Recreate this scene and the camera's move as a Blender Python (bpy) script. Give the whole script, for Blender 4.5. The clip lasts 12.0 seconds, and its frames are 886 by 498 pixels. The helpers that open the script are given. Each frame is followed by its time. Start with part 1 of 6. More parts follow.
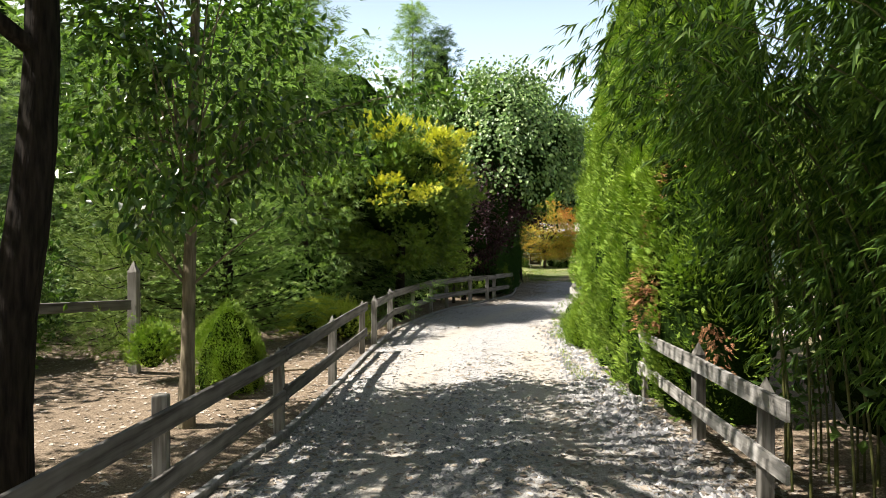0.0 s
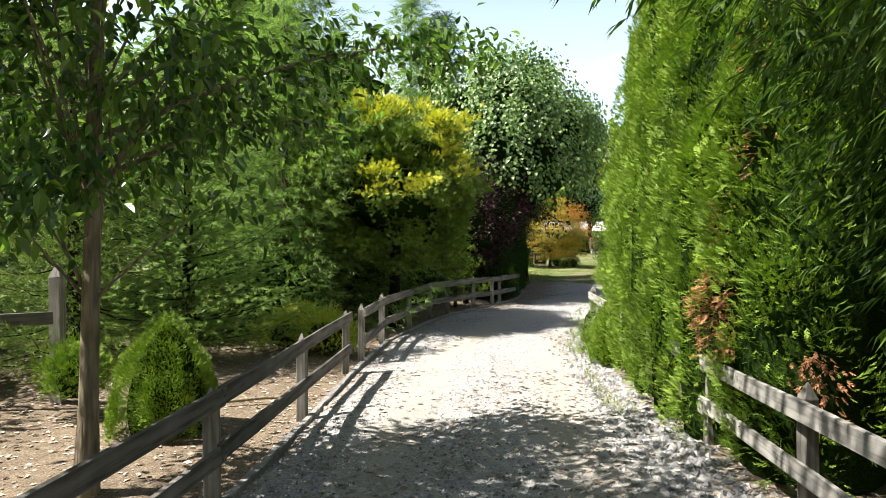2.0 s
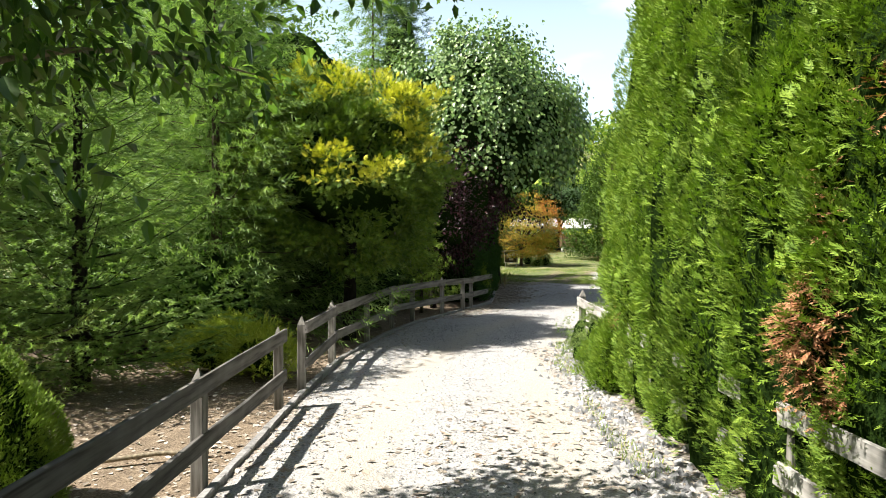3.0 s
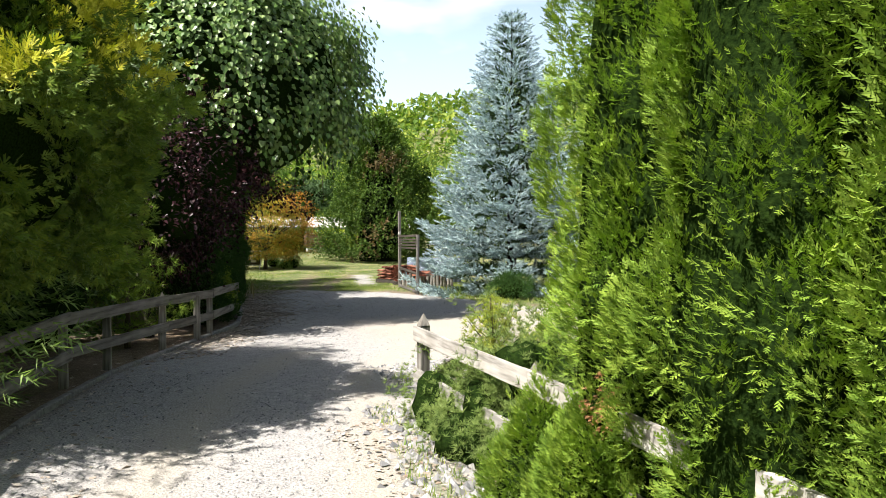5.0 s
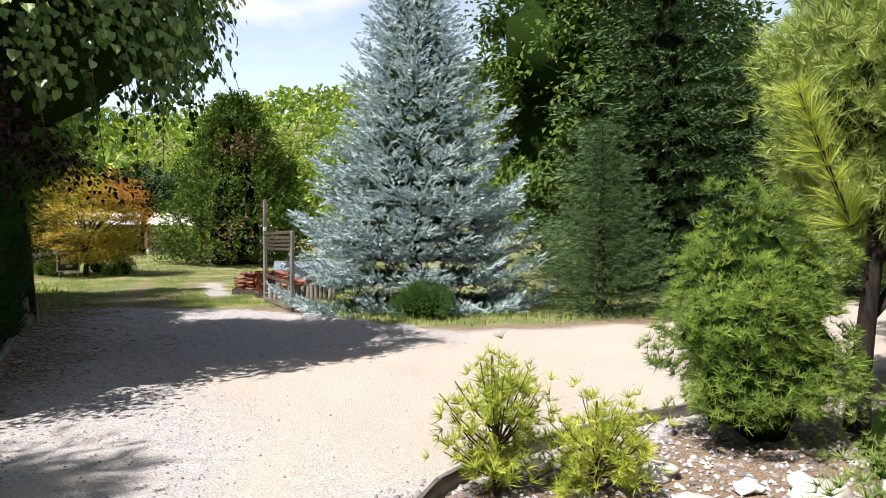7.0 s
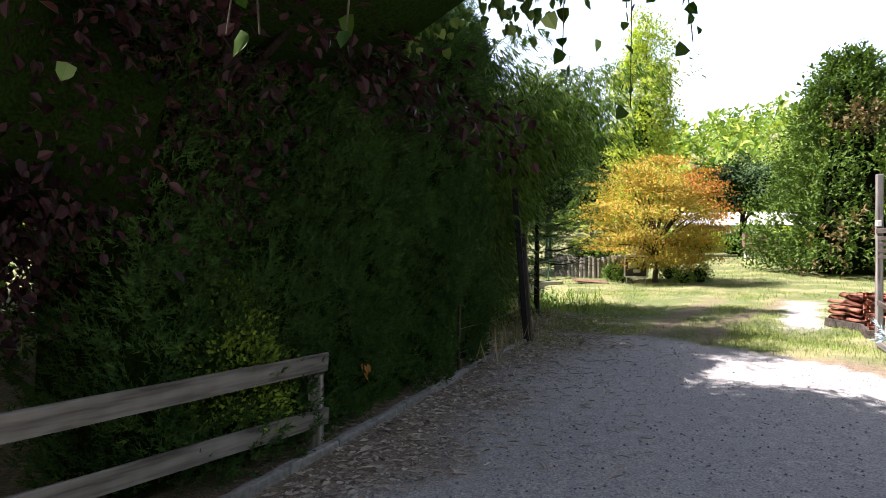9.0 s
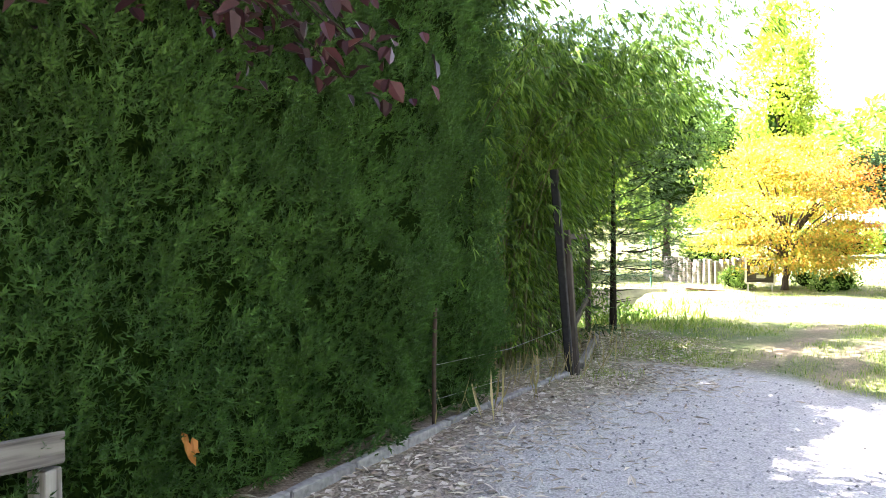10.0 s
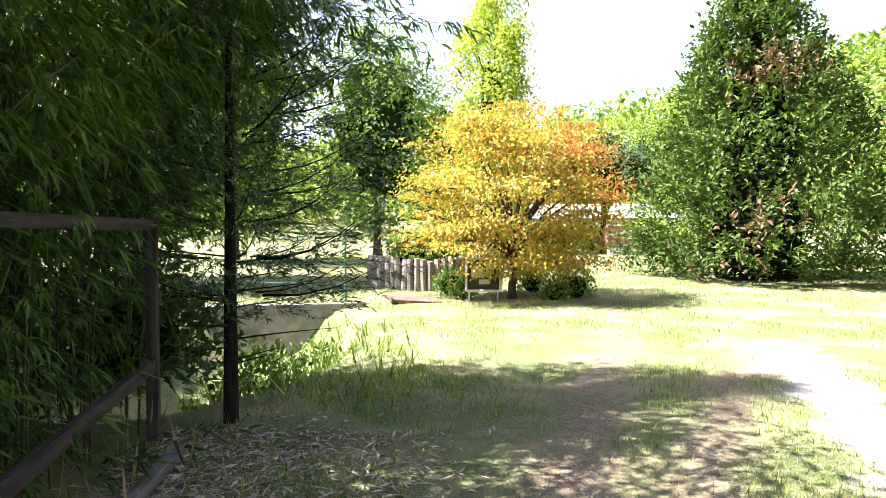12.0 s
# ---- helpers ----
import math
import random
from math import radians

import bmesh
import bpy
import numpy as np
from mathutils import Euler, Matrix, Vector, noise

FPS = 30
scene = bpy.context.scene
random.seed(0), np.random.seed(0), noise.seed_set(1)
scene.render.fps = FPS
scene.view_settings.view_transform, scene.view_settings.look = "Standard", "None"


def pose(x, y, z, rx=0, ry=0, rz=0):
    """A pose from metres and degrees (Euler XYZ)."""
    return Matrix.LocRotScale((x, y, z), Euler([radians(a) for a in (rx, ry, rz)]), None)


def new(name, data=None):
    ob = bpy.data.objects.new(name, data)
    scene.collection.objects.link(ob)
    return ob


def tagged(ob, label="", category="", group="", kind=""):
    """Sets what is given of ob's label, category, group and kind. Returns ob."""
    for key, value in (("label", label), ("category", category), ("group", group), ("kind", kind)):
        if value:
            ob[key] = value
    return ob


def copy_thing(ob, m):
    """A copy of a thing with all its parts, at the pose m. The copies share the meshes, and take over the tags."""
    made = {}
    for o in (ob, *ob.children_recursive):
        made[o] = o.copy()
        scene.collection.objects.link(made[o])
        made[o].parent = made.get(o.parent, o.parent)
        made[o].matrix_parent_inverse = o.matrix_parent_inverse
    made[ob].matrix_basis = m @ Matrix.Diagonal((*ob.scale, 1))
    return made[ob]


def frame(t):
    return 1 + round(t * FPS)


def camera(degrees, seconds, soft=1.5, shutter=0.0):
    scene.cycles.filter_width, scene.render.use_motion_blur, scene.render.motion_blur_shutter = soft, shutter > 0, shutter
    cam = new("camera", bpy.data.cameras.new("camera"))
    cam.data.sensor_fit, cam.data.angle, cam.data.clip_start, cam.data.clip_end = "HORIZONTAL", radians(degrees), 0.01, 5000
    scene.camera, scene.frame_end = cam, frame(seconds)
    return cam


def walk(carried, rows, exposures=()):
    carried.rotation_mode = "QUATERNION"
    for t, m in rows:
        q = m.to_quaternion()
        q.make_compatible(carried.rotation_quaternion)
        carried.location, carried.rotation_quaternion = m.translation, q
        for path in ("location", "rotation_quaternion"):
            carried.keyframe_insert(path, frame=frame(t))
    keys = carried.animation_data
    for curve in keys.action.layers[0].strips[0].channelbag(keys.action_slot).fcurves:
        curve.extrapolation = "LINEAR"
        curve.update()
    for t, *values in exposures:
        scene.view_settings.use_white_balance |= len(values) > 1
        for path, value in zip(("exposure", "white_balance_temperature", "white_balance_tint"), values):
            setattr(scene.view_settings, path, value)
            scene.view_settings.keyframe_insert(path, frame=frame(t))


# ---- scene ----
cam = camera(65.13, 12.0, soft=0.9)
PATH = [
    (0.00, -0.000, 0.000, 1.851, -0.63, -0.79, 0.01),
    (0.25, -0.013, 0.030, 1.843, -0.74, -0.77, 0.02),
    (0.50, -0.016, 0.105, 1.838, -0.79, -0.76, 0.02),
    (0.75, -0.006, 0.260, 1.836, -0.73, -0.76, -0.03),
    (1.00, 0.004, 0.489, 1.836, -0.67, -0.78, -0.08),
    (1.25, 0.001, 0.778, 1.835, -0.69, -0.80, -0.10),
    (1.50, -0.002, 1.118, 1.833, -0.70, -0.82, -0.08),
    (1.75, 0.010, 1.502, 1.832, -0.62, -0.86, -0.03),
    (2.00, 0.029, 1.924, 1.830, -0.57, -0.90, 0.01),
    (2.25, 0.046, 2.380, 1.824, -0.69, -0.92, -0.00),
    (2.50, 0.071, 2.876, 1.818, -1.07, -0.96, -0.00),
    (2.75, 0.104, 3.415, 1.814, -1.85, -1.03, 0.06),
    (3.00, 0.114, 3.990, 1.801, -3.28, -1.07, 0.13),
    (3.25, 0.106, 4.595, 1.778, -5.27, -1.09, 0.17),
    (3.50, 0.094, 5.223, 1.752, -7.69, -1.08, 0.20),
    (3.75, 0.088, 5.869, 1.724, -10.39, -1.05, 0.20),
    (4.00, 0.103, 6.526, 1.699, -13.23, -1.02, 0.18),
    (4.25, 0.149, 7.188, 1.680, -16.09, -1.00, 0.13),
    (4.50, 0.234, 7.852, 1.669, -18.88, -0.98, 0.05),
    (4.75, 0.337, 8.521, 1.657, -21.87, -0.99, -0.01),
    (5.00, 0.456, 9.171, 1.643, -24.96, -1.00, -0.01),
    (5.25, 0.595, 9.779, 1.632, -27.95, -0.96, 0.08),
    (5.50, 0.753, 10.361, 1.620, -30.91, -0.93, 0.15),
    (5.75, 0.924, 10.939, 1.605, -33.85, -0.93, 0.11),
    (6.00, 1.103, 11.517, 1.590, -36.32, -0.93, 0.03),
    (6.25, 1.288, 12.091, 1.583, -37.87, -0.91, -0.02),
    (6.50, 1.507, 12.662, 1.579, -38.55, -0.89, -0.07),
    (6.75, 1.778, 13.240, 1.577, -38.29, -0.90, -0.17),
    (7.00, 2.074, 13.861, 1.570, -36.43, -0.91, -0.21),
    (7.25, 2.384, 14.518, 1.560, -33.08, -0.91, -0.20),
    (7.50, 2.702, 15.201, 1.549, -28.47, -0.91, -0.15),
    (7.75, 3.023, 15.896, 1.538, -22.84, -0.90, -0.08),
    (8.00, 3.341, 16.593, 1.532, -16.41, -0.88, -0.02),
    (8.25, 3.652, 17.278, 1.531, -9.44, -0.86, 0.01),
    (8.50, 3.954, 17.938, 1.537, -2.20, -0.83, -0.01),
    (8.75, 4.265, 18.555, 1.548, 4.80, -0.87, -0.06),
    (9.00, 4.564, 19.163, 1.555, 11.70, -0.91, -0.09),
    (9.25, 4.826, 19.801, 1.552, 18.44, -0.90, -0.03),
    (9.50, 5.040, 20.475, 1.542, 23.06, -0.86, 0.06),
    (9.75, 5.199, 21.180, 1.531, 23.89, -0.82, 0.12),
    (10.00, 5.305, 21.905, 1.521, 22.25, -0.82, 0.12),
    (10.25, 5.360, 22.638, 1.514, 19.90, -0.86, 0.07),
    (10.50, 5.378, 23.385, 1.506, 17.24, -0.90, 0.01),
    (10.75, 5.372, 24.152, 1.491, 14.52, -0.88, 0.01),
    (11.00, 5.349, 24.921, 1.477, 12.39, -0.86, 0.00),
    (11.25, 5.317, 25.679, 1.469, 11.15, -0.91, -0.04),
    (11.50, 5.282, 26.456, 1.470, 9.23, -1.01, -0.08),
    (11.75, 5.251, 27.284, 1.480, 5.14, -1.14, -0.07),
    (12.00, 5.223, 28.144, 1.495, -0.31, -1.27, -0.02),
]

walk(cam, [(t, pose(x, y, z, 90 + pitch, roll, yaw)) for t, x, y, z, yaw, pitch, roll in PATH],
     exposures=[(0.0, 1.25, 6500, 14), (1.5, 1.3, 6400, 13), (4.0, 1.25, 6400, 12), (6.5, 1.0, 6400, 20), (8.5, 0.9, 6500, 24), (8.9, 1.5, 6300, 26), (9.3, 2.65, 6200, 27), (9.6, 3.5, 6200, 27),
                (10.1, 4.0, 6250, 26), (11.0, 3.9, 6250, 27), (11.5, 3.35, 6100, 30), (12.0, 2.6, 6000, 32)])

# ---- sky, sun ----
SHADOW = Vector((0.68, 0.14, -1.0))          # a shadow's run for one metre of height
sun_data = bpy.data.lights.new("sun", "SUN")
sun_data.energy, sun_data.angle, sun_data.color = 5.0, radians(0.55), (1.0, 0.955, 0.86)
sun = new("sun", sun_data)
sun.rotation_mode = "QUATERNION"
sun.rotation_quaternion = SHADOW.to_track_quat("-Z", "Y")
world = bpy.data.worlds.new("sky")
scene.world = world
world.use_nodes = True
wt = world.node_tree
wt.nodes.clear()
sky = wt.nodes.new("ShaderNodeTexSky")
sky.sky_type = "NISHITA"
sky.sun_disc = False
sky.sun_elevation = math.atan2(1.0, math.hypot(0.68, 0.14))
sky.sun_rotation = math.atan2(-SHADOW.x, -SHADOW.y)
sky.air_density, sky.dust_density = 1.0, 1.5
w_geo = wt.nodes.new("ShaderNodeTexCoord")
w_map = wt.nodes.new("ShaderNodeMapping")
w_map.inputs["Scale"].default_value = (1.6, 1.6, 4.5)
w_noise = wt.nodes.new("ShaderNodeTexNoise")
w_noise.inputs["Scale"].default_value = 1.7
w_noise.inputs["Detail"].default_value = 5
w_ramp = wt.nodes.new("ShaderNodeValToRGB")
w_ramp.color_ramp.elements[0].position, w_ramp.color_ramp.elements[1].position = 0.5, 0.66
w_mix = wt.nodes.new("ShaderNodeMix")
w_mix.data_type = "RGBA"
w_mix.inputs["B"].default_value = (17.0, 17.5, 18.0, 1)
w_bg = wt.nodes.new("ShaderNodeBackground")
w_bg.inputs["Strength"].default_value = 0.036
w_out = wt.nodes.new("ShaderNodeOutputWorld")
wt.links.new(w_geo.outputs["Generated"], w_map.inputs["Vector"])
wt.links.new(w_map.outputs["Vector"], w_noise.inputs["Vector"])
wt.links.new(w_noise.outputs["Fac"], w_ramp.inputs["Fac"])
wt.links.new(w_ramp.outputs["Color"], w_mix.inputs["Factor"])
# summer haze: the sky pales and brightens towards the horizon all round
w_sep = wt.nodes.new("ShaderNodeSeparateXYZ")
w_haze = wt.nodes.new("ShaderNodeValToRGB")
w_haze.color_ramp.interpolation = "EASE"
w_haze.color_ramp.elements[0].position, w_haze.color_ramp.elements[0].color = 0.12, (1.0, 1.0, 1.0, 1)
w_haze.color_ramp.elements[1].position, w_haze.color_ramp.elements[1].color = 0.62, (0.0, 0.0, 0.0, 1)
w_add = wt.nodes.new("ShaderNodeMix")
w_add.data_type, w_add.blend_type = "RGBA", "ADD"
w_pale = wt.nodes.new("ShaderNodeMix")
w_pale.data_type, w_pale.blend_type = "RGBA", "MULTIPLY"
w_pale.inputs["Factor"].default_value = 1.0
w_pale.inputs["B"].default_value = (10.0, 12.6, 13.6, 1)
wt.links.new(w_geo.outputs["Generated"], w_sep.inputs["Vector"])
wt.links.new(w_sep.outputs["Z"], w_haze.inputs["Fac"])
wt.links.new(w_haze.outputs["Color"], w_pale.inputs["A"])
w_add.inputs["Factor"].default_value = 1.0
wt.links.new(sky.outputs["Color"], w_add.inputs["A"])
wt.links.new(w_pale.outputs["Result"], w_add.inputs["B"])
wt.links.new(w_add.outputs["Result"], w_mix.inputs["A"])
wt.links.new(w_mix.outputs["Result"], w_bg.inputs["Color"])
wt.links.new(w_bg.outputs["Background"], w_out.inputs["Surface"])


# ---- materials ----
def node_mat(name):
    m = bpy.data.materials.new(name)
    m.use_nodes = True
    t = m.node_tree
    return m, t, t.nodes["Principled BSDF"], t.nodes["Material Output"]


def ramp(t, source, stops):
    r = t.nodes.new("ShaderNodeValToRGB")
    e = r.color_ramp.elements
    while len(e) < len(stops):
        e.new(0.5)
    for el, (pos, col) in zip(e, stops):
        el.position, el.color = pos, (*col, 1)
    t.links.new(source, r.inputs["Fac"])
    return r.outputs["Color"]


def noise_out(t, scale, detail=4, stretch=None, coord="Object"):
    c = t.nodes.new("ShaderNodeTexCoord")
    n = t.nodes.new("ShaderNodeTexNoise")
    n.inputs["Scale"].default_value, n.inputs["Detail"].default_value = scale, detail
    out = c.outputs[coord]
    if stretch:
        mp = t.nodes.new("ShaderNodeMapping")
        mp.inputs["Scale"].default_value = stretch
        t.links.new(out, mp.inputs["Vector"])
        out = mp.outputs["Vector"]
    t.links.new(out, n.inputs["Vector"])
    return n.outputs["Fac"]


def mixed(t, fac, a, b, mode="MIX"):
    m = t.nodes.new("ShaderNodeMix")
    m.data_type, m.blend_type = "RGBA", mode
    for key, v in (("Factor", fac), ("A", a), ("B", b)):
        if isinstance(v, (int, float)):
            m.inputs[key].default_value = v
        elif isinstance(v, tuple):
            m.inputs[key].default_value = (*v, 1)
        else:
            t.links.new(v, m.inputs[key])
    return m.outputs["Result"]


def bumped(t, p, height, strength, distance=0.01):
    b = t.nodes.new("ShaderNodeBump")
    b.inputs["Strength"].default_value, b.inputs["Distance"].default_value = strength, distance
    t.links.new(height, b.inputs["Height"])
    t.links.new(b.outputs["Normal"], p.inputs["Normal"])


def leaf_mat(name, stops, rough=0.5, through_light=0.3, patch=0.6, grain=1.0, gloss=0.15, gain=1.5):
    """Foliage: colour varies leaf by leaf (grain), twig by twig and, more slowly, over the crown; some light passes through."""
    m, t, p, out = node_mat(name)
    g = t.nodes.new("ShaderNodeNewGeometry")
    stops = [tuple(min(0.8, c * gain) for c in s) for s in stops]
    n = len(stops) - 1
    twig = ramp(t, noise_out(t, 6.5, 2), [(0.32, (0, 0, 0)), (0.68, (1, 1, 1))])
    pick = mixed(t, grain, twig, g.outputs["Random Per Island"])
    col = ramp(t, pick, [(i / n, c) for i, c in enumerate(stops)])
    big = ramp(t, noise_out(t, 1.3, 2), [(0.3, (0.62, 0.62, 0.62)), (0.7, (1.25, 1.2, 1.1))])
    col = mixed(t, patch, col, big, "MULTIPLY")
    t.links.new(col, p.inputs["Base Color"])
    p.inputs["Roughness"].default_value = rough
    p.inputs["Specular IOR Level"].default_value = gloss
    tr = t.nodes.new("ShaderNodeBsdfTranslucent")
    warm = mixed(t, 1.0, col, (1.1, 1.3, 0.5), "MULTIPLY")
    t.links.new(warm, tr.inputs["Color"])
    mx = t.nodes.new("ShaderNodeMixShader")
    mx.inputs["Fac"].default_value = through_light
    t.links.new(p.outputs["BSDF"], mx.inputs[1])
    t.links.new(tr.outputs["BSDF"], mx.inputs[2])
    t.links.new(mx.outputs["Shader"], out.inputs["Surface"])
    return m


def bark_mat(name, dark, light, stretch=(1, 1, 0.15), scale=28):
    m, t, p, out = node_mat(name)
    f = noise_out(t, scale, 6, stretch)
    col = ramp(t, f, [(0.3, dark), (0.7, light)])
    moss = ramp(t, noise_out(t, 3.0, 3), [(0.5, (1, 1, 1)), (0.75, (0.7, 0.85, 0.6))])
    t.links.new(mixed(t, 0.6, col, moss, "MULTIPLY"), p.inputs["Base Color"])
    p.inputs["Roughness"].default_value = 0.9
    p.inputs["Specular IOR Level"].default_value = 0.1
    bumped(t, p, f, 0.9, 0.02)
    return m


def wood_mat(name, dark, light, algae=0.35):
    """Weathered boards, grain along local x."""
    m, t, p, out = node_mat(name)
    f = noise_out(t, 16, 6, (0.12, 1.6, 1.6))
    col = ramp(t, f, [(0.28, dark), (0.5, light), (0.75, tuple(min(1, c * 1.35) for c in light))])
    blot = ramp(t, noise_out(t, 3.5, 4), [(0.42, (0.45, 0.42, 0.36)), (0.62, (1, 1, 1))])
    col = mixed(t, algae, col, blot, "MULTIPLY")
    oi = t.nodes.new("ShaderNodeObjectInfo")
    tone = ramp(t, oi.outputs["Random"], [(0, (0.72, 0.72, 0.7)), (1, (1.1, 1.08, 1.05))])
    t.links.new(mixed(t, 1.0, col, tone, "MULTIPLY"), p.inputs["Base Color"])
    p.inputs["Roughness"].default_value = 0.85
    p.inputs["Specular IOR Level"].default_value = 0.15
    bumped(t, p, f, 0.7, 0.006)
    return m


def plain_mat(name, a, b, scale=8, rough=0.85, bump=0.4, metal=0.0):
    m, t, p, out = node_mat(name)
    f = noise_out(t, scale, 6)
    col = ramp(t, f, [(0.3, a), (0.7, b)])
    oi = t.nodes.new("ShaderNodeObjectInfo")
    tone = ramp(t, oi.outputs["Random"], [(0, (0.8, 0.8, 0.8)), (1, (1.1, 1.1, 1.1))])
    t.links.new(mixed(t, 1.0, col, tone, "MULTIPLY"), p.inputs["Base Color"])
    p.inputs["Roughness"].default_value, p.inputs["Metallic"].default_value = rough, metal
    p.inputs["Specular IOR Level"].default_value = 0.25
    bumped(t, p, f, bump, 0.01)
    return m


def bits_mat(name, stops, rough=0.85):
    """Loose chips and stones, one colour each."""
    m, t, p, out = node_mat(name)
    g = t.nodes.new("ShaderNodeNewGeometry")
    n = len(stops) - 1
    t.links.new(ramp(t, g.outputs["Random Per Island"], [(i / n, c) for i, c in enumerate(stops)]), p.inputs["Base Color"])
    p.inputs["Roughness"].default_value = rough
    return m


def ground_mat():
    m, t, p, out = node_mat("ground_cover")

    def attr(name):
        a = t.nodes.new("ShaderNodeAttribute")
        a.attribute_name = name
        return a.outputs["Fac"]
    fine, mid, wide = noise_out(t, 55, 6), noise_out(t, 9, 5), noise_out(t, 0.9, 4)
    soil = ramp(t, fine, [(0.3, (0.10, 0.075, 0.052)), (0.55, (0.23, 0.182, 0.132)), (0.75, (0.38, 0.318, 0.24))])
    soil = mixed(t, 0.6, soil, ramp(t, mid, [(0.35, (0.6, 0.56, 0.5)), (0.65, (1.15, 1.1, 1.0))]), "MULTIPLY")
    grav = ramp(t, fine, [(0.28, (0.21, 0.207, 0.20)), (0.5, (0.37, 0.362, 0.35)), (0.74, (0.55, 0.535, 0.51))])
    grav = mixed(t, 0.5, grav, ramp(t, mid, [(0.35, (0.72, 0.72, 0.74)), (0.68, (1.15, 1.12, 1.05))]), "MULTIPLY")
    track = ramp(t, fine, [(0.3, (0.32, 0.292, 0.245)), (0.7, (0.46, 0.425, 0.365))])
    turf = ramp(t, fine, [(0.3, (0.045, 0.085, 0.02)), (0.55, (0.10, 0.155, 0.038)), (0.75, (0.21, 0.24, 0.08))])
    dry = ramp(t, mid, [(0.3, (0.26, 0.25, 0.11)), (0.7, (0.36, 0.33, 0.17))])
    turf = mixed(t, ramp(t, wide, [(0.45, (0, 0, 0)), (0.62, (0.75, 0.75, 0.75))]), turf, dry)
    grav = mixed(t, attr("track"), grav, track)
    col = mixed(t, attr("grass"), soil, turf)
    col = mixed(t, attr("gravel"), col, grav)
    t.links.new(col, p.inputs["Base Color"])
    p.inputs["Roughness"].default_value = 0.95
    p.inputs["Specular IOR Level"].default_value = 0.2
    bumped(t, p, fine, 0.8, 0.02)
    return m


M_GROUND = ground_mat()
M_THUJA = leaf_mat("thuja_green", [(0.055, 0.105, 0.016), (0.125, 0.20, 0.026), (0.225, 0.30, 0.045)], 0.55, 0.2, grain=0.4)
M_THUJA_DRY = leaf_mat("thuja_dead_brown", [(0.13, 0.055, 0.025), (0.24, 0.11, 0.055), (0.34, 0.2, 0.11)], 0.8, 0.1)
# Near-black fills for crown gaps: the deep shade inside is put into their colour.
M_SHADE_CORE = plain_mat("crown_gap_shade", (0.006, 0.009, 0.004), (0.014, 0.018, 0.008), 20, 1.0)
M_SHADE_CORE.node_tree.nodes["Principled BSDF"].inputs["Specular IOR Level"].default_value = 0.0
M_SHADE_GREEN = plain_mat("green_gap_shade", (0.006, 0.014, 0.004), (0.022, 0.042, 0.008), 50, 0.9, 1.0)
M_SHADE_GREEN.node_tree.nodes["Principled BSDF"].inputs["Specular IOR Level"].default_value = 0.0
M_YEW = leaf_mat("yew_green", [(0.017, 0.045, 0.012), (0.034, 0.08, 0.018), (0.062, 0.125, 0.028)], 0.6, 0.1, grain=0.4, gain=1.35)
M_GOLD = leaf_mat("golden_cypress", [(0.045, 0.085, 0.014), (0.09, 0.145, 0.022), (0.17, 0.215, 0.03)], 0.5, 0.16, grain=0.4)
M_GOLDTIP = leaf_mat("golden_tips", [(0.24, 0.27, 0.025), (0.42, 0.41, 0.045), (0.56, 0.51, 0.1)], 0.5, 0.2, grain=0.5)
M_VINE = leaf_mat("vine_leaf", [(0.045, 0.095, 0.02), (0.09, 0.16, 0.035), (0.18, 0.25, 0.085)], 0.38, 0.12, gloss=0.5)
# Darker copy of the vine leaf: the runners' shade is put into the colour.
M_VINE_SHADED = leaf_mat("vine_leaf_shaded", [(0.02, 0.06, 0.006), (0.04, 0.095, 0.01), (0.08, 0.14, 0.018)], 0.5, 0.2, gloss=0.1, gain=0.7)
M_PURPLE = leaf_mat("purple_leaf", [(0.014, 0.006, 0.008), (0.032, 0.011, 0.016), (0.065, 0.026, 0.03)], 0.4, 0.12, gloss=0.2, gain=1.0)
M_ELM = leaf_mat("elm_leaf", [(0.022, 0.055, 0.010), (0.06, 0.12, 0.022), (0.15, 0.235, 0.045)], 0.3, 0.36, gloss=0.6, gain=1.4)
M_CANOPY = leaf_mat("canopy_leaf", [(0.022, 0.052, 0.01), (0.045, 0.09, 0.016), (0.08, 0.135, 0.026)], 0.45, 0.22, gloss=0.3)
M_LARCH = leaf_mat("larch_needle", [(0.055, 0.095, 0.036), (0.115, 0.17, 0.06), (0.19, 0.25, 0.095)], 0.5, 0.36, grain=0.3, gain=2.0)
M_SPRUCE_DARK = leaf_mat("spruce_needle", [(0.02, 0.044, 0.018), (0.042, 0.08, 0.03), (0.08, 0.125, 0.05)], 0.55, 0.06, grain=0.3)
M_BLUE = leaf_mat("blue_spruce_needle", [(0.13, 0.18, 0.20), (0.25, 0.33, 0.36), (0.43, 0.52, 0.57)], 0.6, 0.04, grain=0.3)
M_PINE = leaf_mat("pine_needle", [(0.05, 0.095, 0.018), (0.10, 0.165, 0.03), (0.18, 0.24, 0.05)], 0.5, 0.14, grain=0.3, gain=1.75)
M_PINE_YELLOW = leaf_mat("golden_pine_needle", [(0.15, 0.20, 0.03), (0.26, 0.31, 0.045), (0.40, 0.42, 0.09)], 0.5, 0.22, grain=0.4)
M_PINE_PALE = leaf_mat("white_pine_needle", [(0.10, 0.15, 0.04), (0.19, 0.25, 0.07), (0.31, 0.37, 0.12)], 0.5, 0.2, grain=0.3, gain=1.6)
M_JUNIPER = leaf_mat("juniper_green", [(0.065, 0.11, 0.03), (0.14, 0.20, 0.055), (0.25, 0.315, 0.105)], 0.55, 0.12, grain=0.3)
